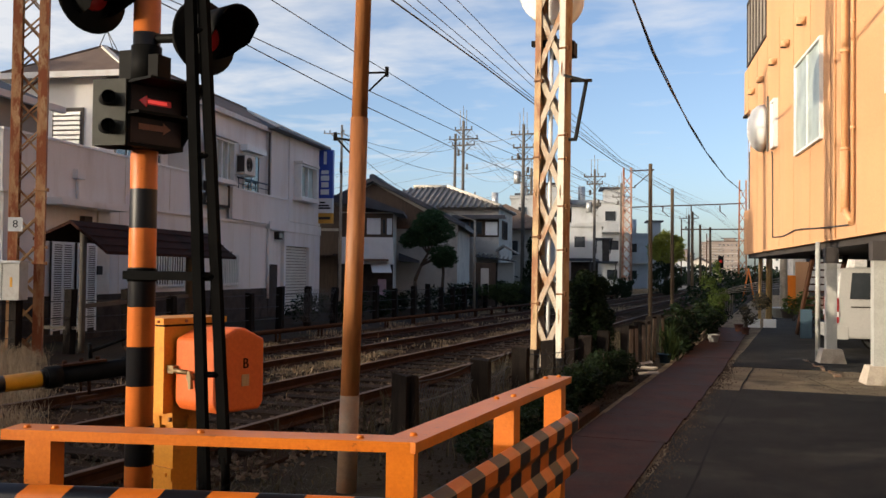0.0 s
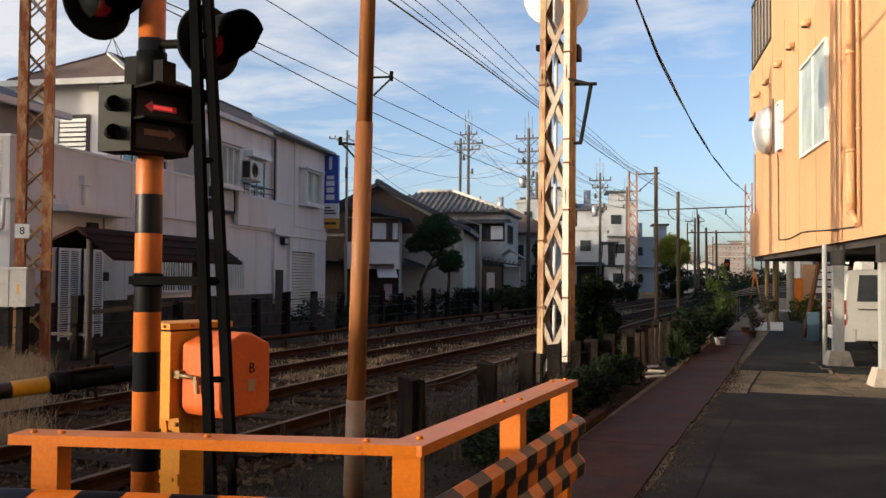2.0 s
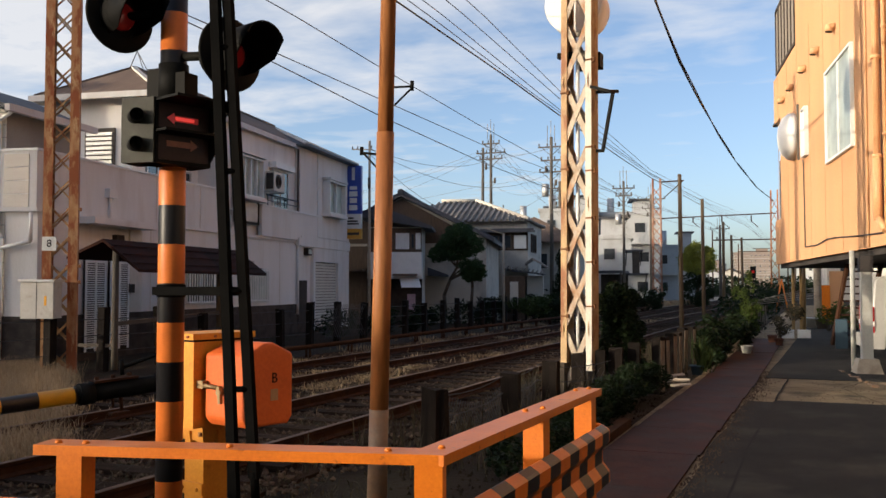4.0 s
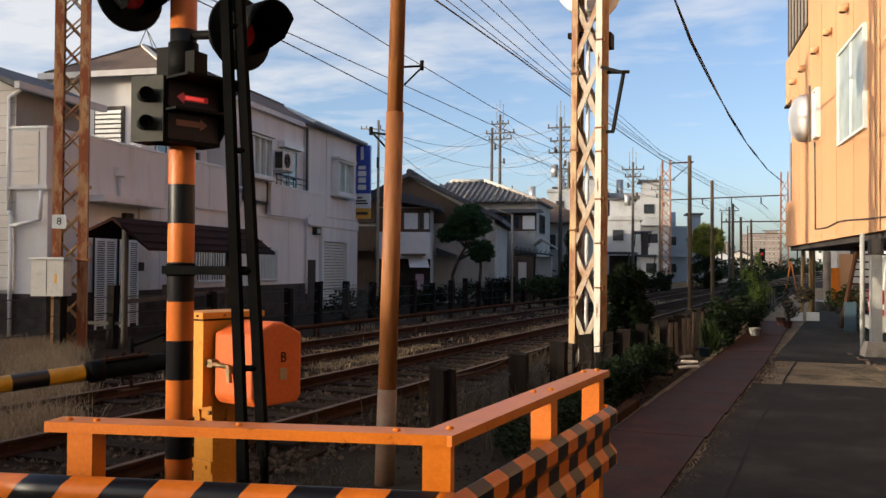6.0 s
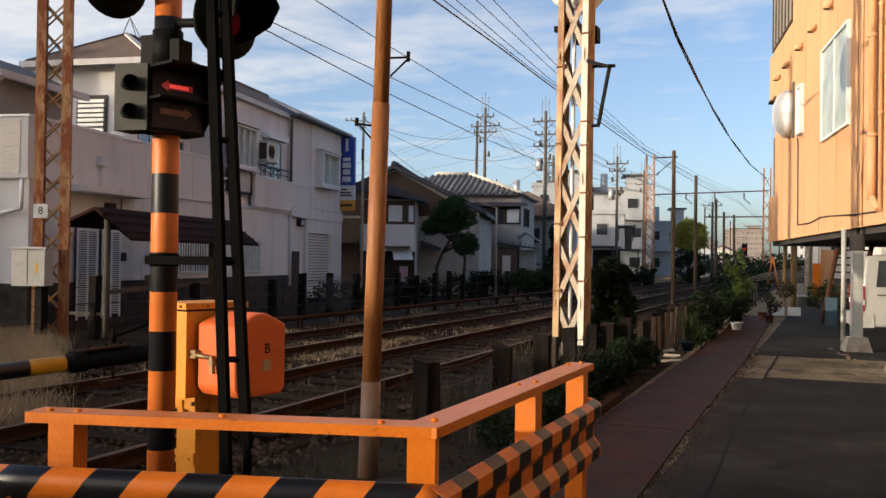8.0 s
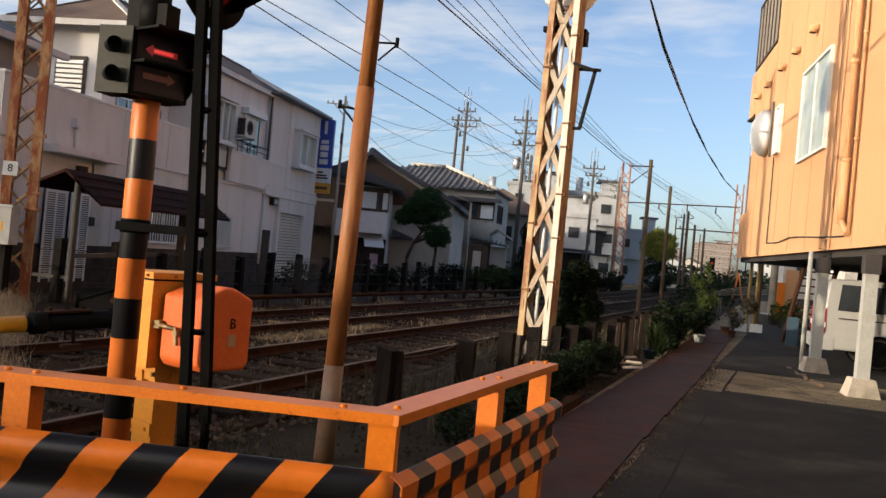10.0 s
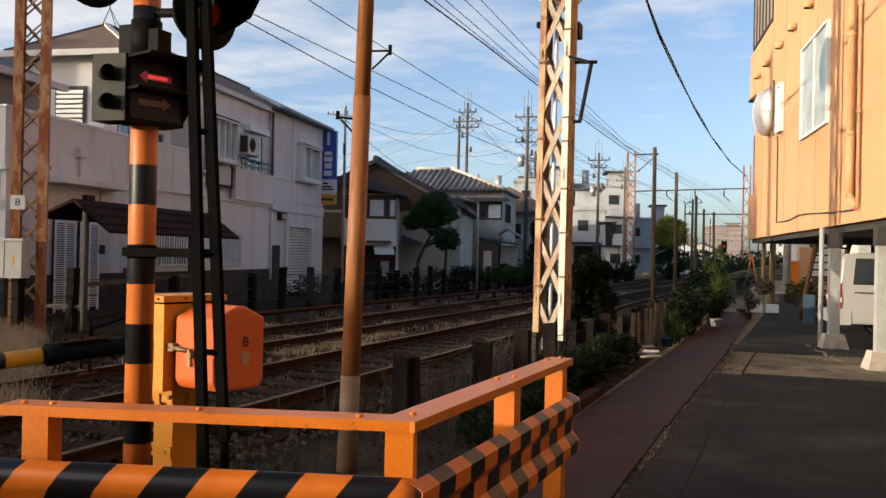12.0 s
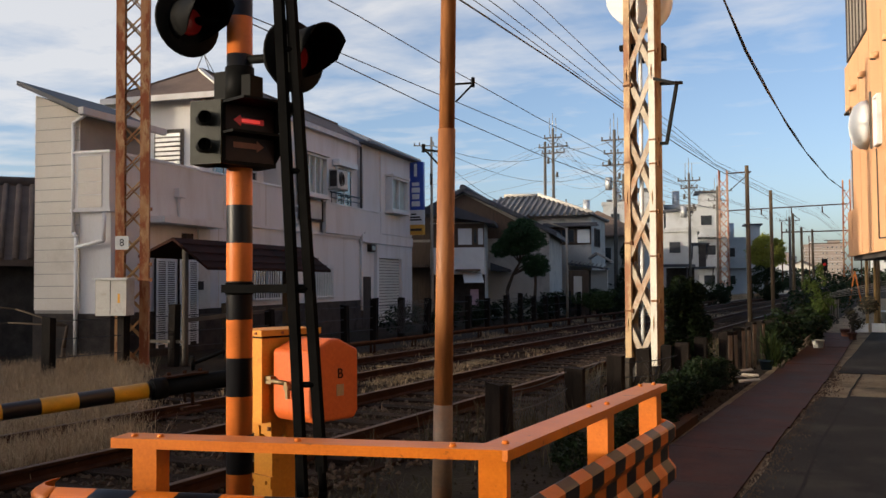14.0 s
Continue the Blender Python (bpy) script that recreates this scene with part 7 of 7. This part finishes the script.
# No opening is cut; this sheet paints its shade on the wall.
bm = B()
block(bm, -1.62, 0.62, -0.03, 0.0, -0.1, 1.84)
part("dark_front", bm, M_darkbase, lean, "dark flat panel standing for a shaded ground-floor opening")

hc = thing("house", "two-storey white house with a grey ribbed tile hip roof", "house", pose(-14.56, 46.47, 0, 0, 0, 9.3), group="houses beyond the tracks")
bm = B()
block(bm, -8, 0.35, 0, 6, -0.1, 5.0)
part("wall", bm, M_grime, hc)
CE, CR, CO = 5.0, 1.35, 0.5      # eave, rise, overhang of the hip
half = 3 + CO
bm = B()
v = [bm.verts.new(p) for p in ((-8 - CO, -CO, CE), (CO, -CO, CE), (CO, 6 + CO, CE), (-8 - CO, 6 + CO, CE), (-8 - CO + half, 3, CE + CR), (CO - half, 3, CE + CR))]
for f in ((0, 1, 5, 4), (1, 2, 5), (2, 3, 4, 5), (3, 0, 4), (3, 2, 1, 0)):
    bm.faces.new([v[k] for k in f])
roof_c = part("roof", bm, M_kawara, hc, "grey ribbed tile hip roof")
n = int((8 + 2 * CO) / 0.32)
for i in range(n):
    x = -8 - CO + 0.16 + 0.32 * i
    d = min(x + 8 + CO, CO - x, half)
    bm = B()
    tube(bm, (x, -CO, CE + 0.03), (x, -CO + d, CE + CR * d / half + 0.03), 0.085, seg=6)
    part("tile_ridge", bm, M_kawara, roof_c)
for i in range(int((6 + 2 * CO) / 0.32)):
    y = -CO + 0.16 + 0.32 * i
    d = min(y + CO, 6 + CO - y)
    bm = B()
    tube(bm, (CO, y, CE + 0.03), (CO - d, y, CE + CR * d / half + 0.03), 0.085, seg=6)
    part("tile_ridge", bm, M_kawara, roof_c)
for a_, b_ in (((-8 - CO + half, 3, CE + CR), (CO - half, 3, CE + CR)), ((CO - half, 3, CE + CR), (CO, -CO, CE)), ((CO - half, 3, CE + CR), (CO, 6 + CO, CE))):
    bm = B()
    tube(bm, (a_[0], a_[1], a_[2] + 0.1), (b_[0], b_[1], b_[2] + 0.08), 0.10, seg=8)
    part("ridge", bm, M_grime, roof_c, "pale mortared ridge")
bm = B()
prism(bm, [(-2.1, 4.42), (0.75, 4.42), (0.75, 4.5), (-2.1, 4.5)], -0.55, -0.005)
block(bm, -2.1, 0.75, -0.57, -0.55, 4.40, 4.60)
part("lower_eave", bm, M_slate, hc, "dark tiled eave over the upper windows")
bm = B()
block(bm, -4.4, 0.36, -0.03, 0.0, 3.46, 4.40)
part("window_band", bm, M_boards, hc, "dark brown wooden window band")
window(hc, pose(-1.9, -0.035, 3.55), 1.4, 0.75, 2, M_boards, M_glass, 0.05)
window(hc, pose(-3.7, -0.035, 3.55), 1.4, 0.75, 2, M_boards, M_glass, 0.05)
bm = B()
block(bm, -0.36, 0.28, -0.12, -0.03, 3.55, 4.26)
part("shutter_case", bm, M_white, hc, "white shutter case")
bm = B()
block(bm, -2.3, -1.2, -1.1, -0.04, 2.05, 3.5)
part("balcony", bm, M_white, hc, "white balcony wall")
bm = B()
prism(bm, [(-0.75, 2.38), (1.3, 2.12), (1.3, 2.2), (-0.75, 2.5)], -0.9, -0.005)
canopy = part("canopy", bm, M_slate, hc, "dark tiled canopy over the ground floor")
for k in range(9):
    bm = B()
    xx = -0.65 + 0.22 * k
    tube(bm, (xx, -0.95, 2.46 - 0.146 * (xx + 0.75)), (xx, -0.1, 2.62 - 0.146 * (xx + 0.75)), 0.05, seg=6)
    part("tile_ridge", bm, M_kawara, canopy)
bm = B()
prism(bm, [(0.3, 2.75), (0.7, 3.05), (1.5, 2.55), (1.5, 2.48), (0.7, 2.92), (0.3, 2.66)], -0.8, -0.01)
part("porch_roof", bm, M_kawara, hc, "small tiled porch gable")
# A dark sheet on the wall paints the shade of an entry.
bm = B()
block(bm, -0.9, 0.3, -0.06, 0.0, 0.0, 2.1)
part("dark_entry", bm, M_darkbase, hc, "dark flat panel standing for a shaded ground-floor opening")
bm = B()
block(bm, 0.36, 1.2, -0.3, 0.0, 0.0, 2.1)
part("porch", bm, M_grime, hc)
bm = B()
block(bm, -2.3, -1.25, -0.06, 0.0, 0.1, 2.0)
part("door", bm, M_boards, hc, "dark wooden door")
window(hc, pose(0.36, 1.2, 3.4) @ OUT, 2.0, 1.0, 2, M_boards, M_glass, 0.06)
d1 = thing("house", "house with a brown hipped roof behind the pole", "house", pose(-16.2, 54.2, 0, 0, 0, 9.3), group="houses beyond the tracks")
bm = B()
block(bm, -3.2, 2.6, 0.0, 7.0, -0.1, 4.2)
part("wall", bm, M_grime, d1)
bm = B()
hip_roof(bm, -3.2, 2.6, 0.0, 7.0, 4.2, 1.75, 0.5, 0.1)
part("roof", bm, M_brownroof, d1, "brown shingled hipped roof")
window(d1, pose(-0.6, -0.01, 2.6), 1.5, 1.0, 2, M_frame, M_glass, 0.05)
gable_house(pose(-22.6, 12.9, 0, 0, 0, -40), 6.0, 5.2, 2.2, 1.75, M_darkbase, M_brownroof, "low dark house with a brown tiled roof", [], tiles=True)
gable_house(pose(-21.5, 45.5, 0, 0, 0, 9), 5.5, 8, 4.2, 1.4, M_boards, M_slate, "narrow dark house between the white house and the old house", [])


def flats(m, w, d, h, label, storeys, cols, wall, group="white flats beyond the tracks"):
    """A block of flats: walls, a window in each bay, balconies, a roof edge with a tank."""
    f = thing("flats", label, "building", m, group=group)
    bm = B()
    block(bm, -w / 2, w / 2, 0, d, -0.2, h)
    part("wall", bm, wall, f)
    bm = B()
    block(bm, -w / 2 - 0.15, w / 2 + 0.15, -0.15, d + 0.15, h, h + 0.3)
    part("roof_edge", bm, wall, f)
    sh = h / storeys
    bw = w / cols
    def opening(x0, x1, y0, y1, z0, z1, side):
        bm = B()
        block(bm, x0, x1, y0, y1, z0, z1)
        win = part("window", bm, M_frame, f)
        bm = B()
        if side:
            block(bm, x1, x1 + 0.02, y0 + 0.06, y1 - 0.06, z0 + 0.06, z1 - 0.06)
        else:
            block(bm, x0 + 0.06, x1 - 0.06, y0 - 0.02, y0, z0 + 0.06, z1 - 0.06)
        part("pane", bm, M_glass, win)
    for i in range(storeys):
        for j in range(cols):
            if rng.random() < 0.18:
                continue
            x = -w / 2 + bw * (j + rng.uniform(0.15, 0.4))
            opening(x, x + bw * rng.uniform(0.3, 0.5), -0.05, 0.02, sh * i + sh * 0.38, sh * i + sh * 0.74, False)
        for y in (0.12, 0.45, 0.72):
            opening(w / 2 - 0.02, w / 2 + 0.05, d * y, d * (y + 0.16), sh * i + sh * 0.36, sh * i + sh * 0.76, True)
        if i:
            bm = B()
            block(bm, -w / 2 - 0.04, w / 2 + 0.04, -0.04, d + 0.04, sh * i - 0.06, sh * i + 0.06)
            part("floor_band", bm, M_frame, f)
            x = rng.choice((-w / 2, -0.1 * w))
            bm = B()
            block(bm, x, x + 0.55 * w, -0.95, -0.04, sh * i - 0.05, sh * i + 0.06)
            for k in range(9):
                block(bm, x + 0.55 * w * k / 8.2, x + 0.55 * w * k / 8.2 + 0.05, -0.95, -0.90, sh * i + 0.06, sh * i + 0.9)
            block(bm, x, x + 0.55 * w, -0.97, -0.89, sh * i + 0.88, sh * i + 0.96)
            part("balcony", bm, M_frame, f)
    bm = B()
    tube(bm, (-w * 0.3, d * 0.4, h), (-w * 0.3, d * 0.4, h + 1.9), 0.35, seg=12)
    part("water_tank", bm, M_frame, f)
    bm = B()
    block(bm, w * 0.02, w * 0.46, d * 0.25, d * 0.65, h + 1.6, h + 1.75)
    part("hut_roof", bm, M_slate, f)
    bm = B()
    block(bm, w * 0.1, w * 0.4, d * 0.3, d * 0.6, h + 0.3, h + 1.6)
    part("roof_hut", bm, wall, f)
    return f


M_flat = surface("off_white_render", (0.48, 0.49, 0.49), (0.57, 0.58, 0.58), 0.5, 30, 0.9, relief=0.1, dirt=(0.38, 0.38, 0.37), dirt_scale=0.5)
# Distance haze is put into this greyed tan.
M_tan = surface("hazy_tan_render", (0.25, 0.205, 0.18), (0.30, 0.245, 0.215), 0.2, 10, 0.95, relief=0.05)
flats(pose(-16.4, 86.5, 0, 0, 0, 14), 5.4, 9, 8.3, "white block of flats with a dark roof hut", 3, 2, M_flat)
flats(pose(-21.6, 84.0, 0, 0, 0, 14), 5.5, 9, 8.6, "white block of flats with rooftop tanks", 3, 3, M_flat)
flats(pose(-15.2, 66.0, 0, 0, 0, 12), 5.5, 6, 5.0, "small white two-storey house with a balcony", 2, 2, M_flat)
flats(pose(-13.2, 95.0, 0, 0, 0, 12), 4.0, 8, 5.5, "small white building beside the far track", 2, 2, M_flat)
flats(pose(-25.5, 88.0, 0, 0, 0, 14), 6.5, 9, 8.0, "white block behind the lattice mast", 3, 2, M_flat)
carport = thing("carport", "dark flat-roofed carport in front of the white flats", "carport", pose(-13.2, 62.6, 0))
bm = B()
block(bm, -1.0, 1.0, -1.2, 1.4, 2.45, 2.62)
soften(bm, 0.03)
part("roof", bm, M_slate, carport)
for x in (-0.9, 0.9):
    bm = B()
    block(bm, x - 0.05, x + 0.05, -1.1, -1.0, 0, 2.45)
    part("post", bm, M_soffit, carport)
bm = B()
block(bm, -0.95, 0.95, 1.2, 1.3, 0, 2.4)
part("back_screen", bm, M_darkbase, carport)
for x, z, w in ((-11.6, 3.95, 1.2), (-11.4, 2.35, 1.5)):
    roof = thing("canopy", "small dark canopy on the wall of the white flats", "canopy", pose(x, 62.7, z, 0, 0, 12))
    bm = B()
    block(bm, -w / 2, w / 2, 0, 3.4, 0, 0.10)
    soften(bm, 0.02)
    part("sheet", bm, M_slate, roof)
    for k in (-1, 1):
        bm = B()
        bar(bm, (k * w * 0.42, 0.15, 0.0), (k * w * 0.42, 3.2, -0.9), 0.06, 0.06)
        part("strut", bm, M_soffit, roof)
# A flat panel painted dark in place of a doorway's shaded depth.
bm = B()
block(bm, -0.24, 0.24, 0, 0.09, 0, 1.5)
soften(bm, 0.02)
solid("shutter_panel", bm, M_darkbase, "dark flat panel standing for a doorway in the white flats", "shutter", m=pose(-11.52, 62.9, 2.45, 0, 0, 12))
flats(pose(-21, 330.0, 0, 0, 0, 2), 13, 12, 13, "distant tan apartment block in haze", 7, 9, M_tan, "distant blocks")
flats(pose(-41, 360.0, 0, 0, 0, 0), 16, 12, 10, "distant low tan block in haze", 4, 8, M_tan, "distant blocks")
flats(pose(2, 300.0, 0, 0, 0, 0), 16, 12, 8, "distant low grey block in haze", 3, 6, M_flat, "distant blocks")
for k in range(16):
    x = -40 + rng.uniform(-4, 4) - (k % 5) * 7
    y = 95 + 12 * k
    gable_house(pose(x * 0.5 - 4, y, 0, 0, 0, rng.uniform(-10, 20)), rng.uniform(6, 9), 8, rng.uniform(3.6, 5.2), 1.5, M_grime if k % 2 else M_flat, M_slate if k % 3 else M_brownroof, "distant house with a dark roof", [(-2, 2.6, 1.4, 1.0), (1, 2.6, 1.4, 1.0)])
for k in range(9):
    gable_house(pose(4 + rng.uniform(0, 5), 62 + 16 * k, 0, 0, 0, rng.uniform(-5, 20)), rng.uniform(6, 9), 8, rng.uniform(3.4, 5.0), 1.5, M_grime, M_slate, "distant house along the lane", [(-2, 2.6, 1.4, 1.0)])
# wooded skyline
tree_line = thing("tree_line", "dark hazy line of distant trees", "trees", kind="stuff")
crown("foliage", M_leaf, tree_line, [(-60 + 9 * k + rng.uniform(-3, 3), 210 + rng.uniform(-30, 60), rng.uniform(1.0, 2.5), 7, 5, rng.uniform(1.5, 3.2)) for k in range(16)], 0.55, 9000)

# ---------------------------------------------------------------- end of the lane
stair = thing("steel_stair", "dark steel outside stair under the building", "stair", SALMON @ pose(0.93, 9.2, 0))
for x in (0, 0.75):
    bm = B()
    bar(bm, (x, 2.2, 0.0), (x, 0.0, 2.15), 0.06, 0.2)
    part("stringer", bm, M_rail, stair)
for k in range(12):
    bm = B()
    u = (k + 0.5) / 12
    block(bm, 0.03, 0.72, 2.2 - 2.2 * u - 0.12, 2.2 - 2.2 * u + 0.12, 2.15 * u, 2.15 * u + 0.04)
    part("tread", bm, M_rail, stair)
bm = B()
for k in range(3):
    block(bm, 0.04 * k, 0.27 + 0.02 * k, 0.5 * k, 0.4 + 0.5 * k, 0.0, 0.72 - 0.10 * k)
soften(bm, 0.04, 2)
solid("blue_bin", bm, M_blue, "stack of faded blue plastic bins beside the stair", "bin", m=pose(0.35, 24.6, 0.012))
poles = thing("pole_bundle", "upright yellow-brown bamboo poles standing in white pots", "poles", pose(-0.63, 29.4, 0))
M_bamboo = surface("yellow_brown_bamboo", (0.34, 0.21, 0.075), (0.44, 0.28, 0.11), 3, 30, 0.6)
for x, y, h in ((-0.1, 0, 3.4), (0.12, 0.1, 3.6), (0.2, 0.35, 3.2)):
    bm = B()
    tube(bm, (x, y, 0.05), (x + 0.03, y, h), 0.05, 0.045, 8)
    part("bamboo_pole", bm, M_bamboo, poles)
for x in (-0.25, 0.2):
    bm = B()
    block(bm, x - 0.18, x + 0.18, -0.3, 0.0, 0.0, 0.26)
    soften(bm, 0.03)
    part("pot", bm, M_white, poles, "white plastic planter")
bm = B()
tube(bm, (0, 0, 0), (0, 0, 7.5), 0.15, 0.11, 14)
solid("concrete_pole", bm, M_concrete, "pale concrete pole at the end of the lane", "pole", m=pose(-0.05, 38.2, 0))
ow = thing("garden_wall", "orange and yellow painted wall at the end of the lane", "wall", pose(0.05, 42.9, 0, 0, 0, 9.3))
bm = B()
block(bm, 0, 0.4, 0, 0.2, 0, 1.6)
part("wall_panel", bm, M_orange, ow)
bm = B()
block(bm, 0.41, 0.95, 0.05, 0.25, 0, 2.2)
part("wall_panel", bm, M_salmon, ow)


def flower_pot(x, y, r, h, mat_, label):
    bm = B()
    ring_lathe(bm, [(r * 0.7, 0.0), (r * 0.95, h * 0.85), (r * 1.06, h * 0.86), (r * 1.06, h), (r * 0.9, h), (r * 0.88, h * 0.9), (0.001, h * 0.88)], Matrix(), 16)
    solid("flower_pot", bm, mat_, label, "flower pot", "pots by the lane", m=pose(x, y, 0.005))


flower_pot(-2.0, 16.6, 0.12, 0.17, M_blue, "blue plastic flower pot by the fence")
for x, y, r, h, mt in ((-0.98, 25.4, 0.11, 0.2, M_terracotta), (-1.2, 26.6, 0.13, 0.22, M_terracotta), (-1.55, 22.0, 0.13, 0.2, M_white), (-0.2, 36.5, 0.3, 0.4, M_frame), (0.1, 36.0, 0.25, 0.35, M_darkbase)):
    flower_pot(x, y, r, h, mt, "flower pot standing at the lane's edge")
junk = thing("broken_crate", "broken pale wooden crate lying among the weeds", "crate", pose(-1.90, 13.75, 0.06, 12, 8, 30))
for k in range(4):
    bm = B()
    block(bm, -0.15, 0.15, -0.035, 0.035, 0.0, 0.014)
    part("board", bm, M_concrete, junk, m=pose(0, 0.1 * k, 0.05 + 0.05 * (k % 2), rng.uniform(-20, 20), rng.uniform(-15, 15), rng.uniform(-25, 25)))
rack = thing("laundry_rack", "tangle of pale metal rods and orange stand behind the shrubs", "rack", pose(-1.2, 34, 0))
for k in range(5):
    bm = B()
    tube(bm, (-1.4 + 0.2 * k, 0.2 * k, 0.85 + 0.07 * k), (1.1, 0.9 - 0.3 * k, 1.15 + 0.09 * k), 0.012, seg=6)
    part("rod", bm, M_galv, rack)
for s in (-0.35, 0.35):
    bm = B()
    tube(bm, (-0.9 + s, 26, 0), (-0.9, 26, 2.0), 0.05, seg=6)
    part("stand_leg", bm, M_orange, rack)
sig = thing("track_signal", "far trackside signal showing red", "signal", pose(-5.0, 80, 0))
bm = B()
tube(bm, (0, 0, 0), (0, 0, 3.0), 0.06, seg=8)
part("post", bm, M_black, sig)
bm = B()
block(bm, -0.22, 0.22, -0.1, 0.1, 2.2, 3.2)
soften(bm, 0.03)
part("head", bm, M_black, sig)
bm = B()
ring_lathe(bm, [(0.13, 0.0), (0.1, 0.05), (0.001, 0.06)], pose(0, -0.1, 2.75, 90, 0, 0), 14)
part("lamp_lens", bm, M_arrow_lit, sig, "lit red lamp")

strip("far_verge", M_verge, "pale dry verge beyond the far track", "verge", lambda y: (-15, -10.65), 40, 140, 0.0, 2.0, 0.04)
spots = [(rng.uniform(-13.5, -10.8), rng.uniform(42, 95), 0.0, rng.uniform(0.5, 1.0)) for _ in range(500)]
blades("verge_grass", spots, M_drygrass, "pale dry grass on the far verge", high=(0.15, 0.4), per=9, wide=0.02)

# kerb of rubble at the parking bay
bm = B()
for k in range(14):
    s = 0.8 + 0.22 * k
    block(bm, -0.32 + rng.uniform(-0.06, 0.0), -0.28 + rng.uniform(-0.06, 0.05), s, s + rng.uniform(0.05, 0.13), 0.0, rng.uniform(0.015, 0.045))
soften(bm, 0.01)
solid("kerb_rubble", bm, M_sleeve, "broken concrete rubble along the parking edge", "rubble", kind="stuff", m=SALMON)

# ---------------------------------------------------------------- unseen blocks added round the viewer, which shade the ground
# Added out of view to hold back sky and sun; no such building is known.
def sky_blocker(x0, x1, y0, y1, h, label):
    bm = B()
    block(bm, x0, x1, y0, y1, -0.2, h)
    solid("house_block", bm, M_grime, label, "house", "houses round the crossing")


SH = Vector((math.sin(SUN_HEAD), math.cos(SUN_HEAD), 0))
SQ = Vector((math.cos(SUN_HEAD), -math.sin(SUN_HEAD), 0))
def sun_blocker(q0, q1, dist, h, deep=8):
    """An unseen block added across the sun's way; q is measured across the light."""
    bm = B()
    m = Matrix((SQ, SH, Vector((0, 0, 1)))).transposed().to_4x4()
    block(bm, q0, q1, -dist - deep, -dist, -0.2, h, m)
    solid("house_block", bm, M_grime, "unseen plastered block added behind the viewer to cast shade", "house", "houses round the crossing")


for q0, q1, dist, h in ((-100, -61.5, 33, 15.0), (-46, -27, 34, 5.0), (-27, -19.2, 33, 9.4), (-19.1, -14, 33, 3.95), (-13.9, -11.6, 33, 3.95), (-5.6, -2.9, 33, 4.5), (-2.85, 9, 33, 5.2), (10, 24, 33, 6.0)):
    sun_blocker(q0, q1, dist, h)
# Added unseen low block; its roof edge draws the shade line on the lane.
bm = B()
ridge = [SQ * q + SH * ((-15.0 + math.sin(SUN_HEAD) * q) / math.cos(SUN_HEAD)) for q in (-11.5, -5.65)]
foot = [p - SH * 8 for p in ridge]
ring_ = [bm.verts.new((p.x, p.y, z)) for z in (-0.2, 4.4) for p in (foot[0], foot[1], ridge[1], ridge[0])]
for f in ((3, 2, 1, 0), (4, 5, 6, 7), (0, 1, 5, 4), (1, 2, 6, 5), (2, 3, 7, 6), (3, 0, 4, 7)):
    bm.faces.new([ring_[k] for k in f])
solid("house_block", bm, M_grime, "unseen low block added behind the viewer to shade the lane", "house", "houses round the crossing")
sky_blocker(4.2, 20, -20, 4.5, 13, "unseen tall block added beside the lane mouth to dim the sky")
sky_blocker(-3.5, 14, -30, -9, 15, "unseen tall block added behind the viewer to dim the sky")
sky_blocker(-46, -28, 6, 19, 8.6, "unseen block added beyond the tracks to dim sky and sun")

# thin high cloud far ahead
cm, ct, _ = nodes_of("thin_cloud")
tcn = ct.nodes.new("ShaderNodeTexCoord")
mp = ct.nodes.new("ShaderNodeMapping")
mp.inputs["Scale"].default_value = (0.0021, 0.0024, 1)
mp.inputs["Rotation"].default_value = (0, 0, radians(12))
link(ct, tcn.outputs["Object"], mp.inputs[0])
n1 = ct.nodes.new("ShaderNodeTexNoise")
n1.inputs["Scale"].default_value, n1.inputs["Detail"].default_value, n1.inputs["Roughness"].default_value, n1.inputs["Distortion"].default_value = 1.5, 9, 0.58, 0.25
link(ct, mp.outputs[0], n1.inputs[0])
sx = ct.nodes.new("ShaderNodeSeparateXYZ")
link(ct, tcn.outputs["Object"], sx.inputs[0])
veil = ct.nodes.new("ShaderNodeMapRange")
link(ct, sx.outputs[1], veil.inputs[0])
for k, v_ in ((1, 1250.0), (2, 2300.0), (3, 0.10), (4, -0.20)):
    veil.inputs[k].default_value = v_
side_veil = ct.nodes.new("ShaderNodeMapRange")
link(ct, sx.outputs[0], side_veil.inputs[0])
for k, v_ in ((1, 300.0), (2, -1100.0), (3, 0.0), (4, 0.20)):
    side_veil.inputs[k].default_value = v_
cloud_mass = calc(ct, "ADD", calc(ct, "ADD", n1.outputs[0], veil.outputs[0]), side_veil.outputs[0])
dens = ramp(ct, cloud_mass, [(0.50, (0, 0, 0)), (0.86, (0.8, 0.8, 0.8))])
tb = ct.nodes.new("ShaderNodeBsdfTransparent")
em = ct.nodes.new("ShaderNodeEmission")
em.inputs[0].default_value, em.inputs[1].default_value = (1.0, 0.97, 0.94, 1), 0.95
mxs = ct.nodes.new("ShaderNodeMixShader")
link(ct, dens, mxs.inputs[0])
link(ct, tb.outputs[0], mxs.inputs[1])
link(ct, em.outputs[0], mxs.inputs[2])
link(ct, mxs.outputs[0], ct.nodes["Material Output"].inputs[0])
clouds = new("backdrop", raw("backdrop", [(-3200, 500, 420), (1500, 500, 420), (1500, 4200, 420), (-3200, 4200, 420)], [(0, 1, 2, 3)], cm))
tagged(clouds, "thin streaks of high white cloud", "cloud", kind="structure")
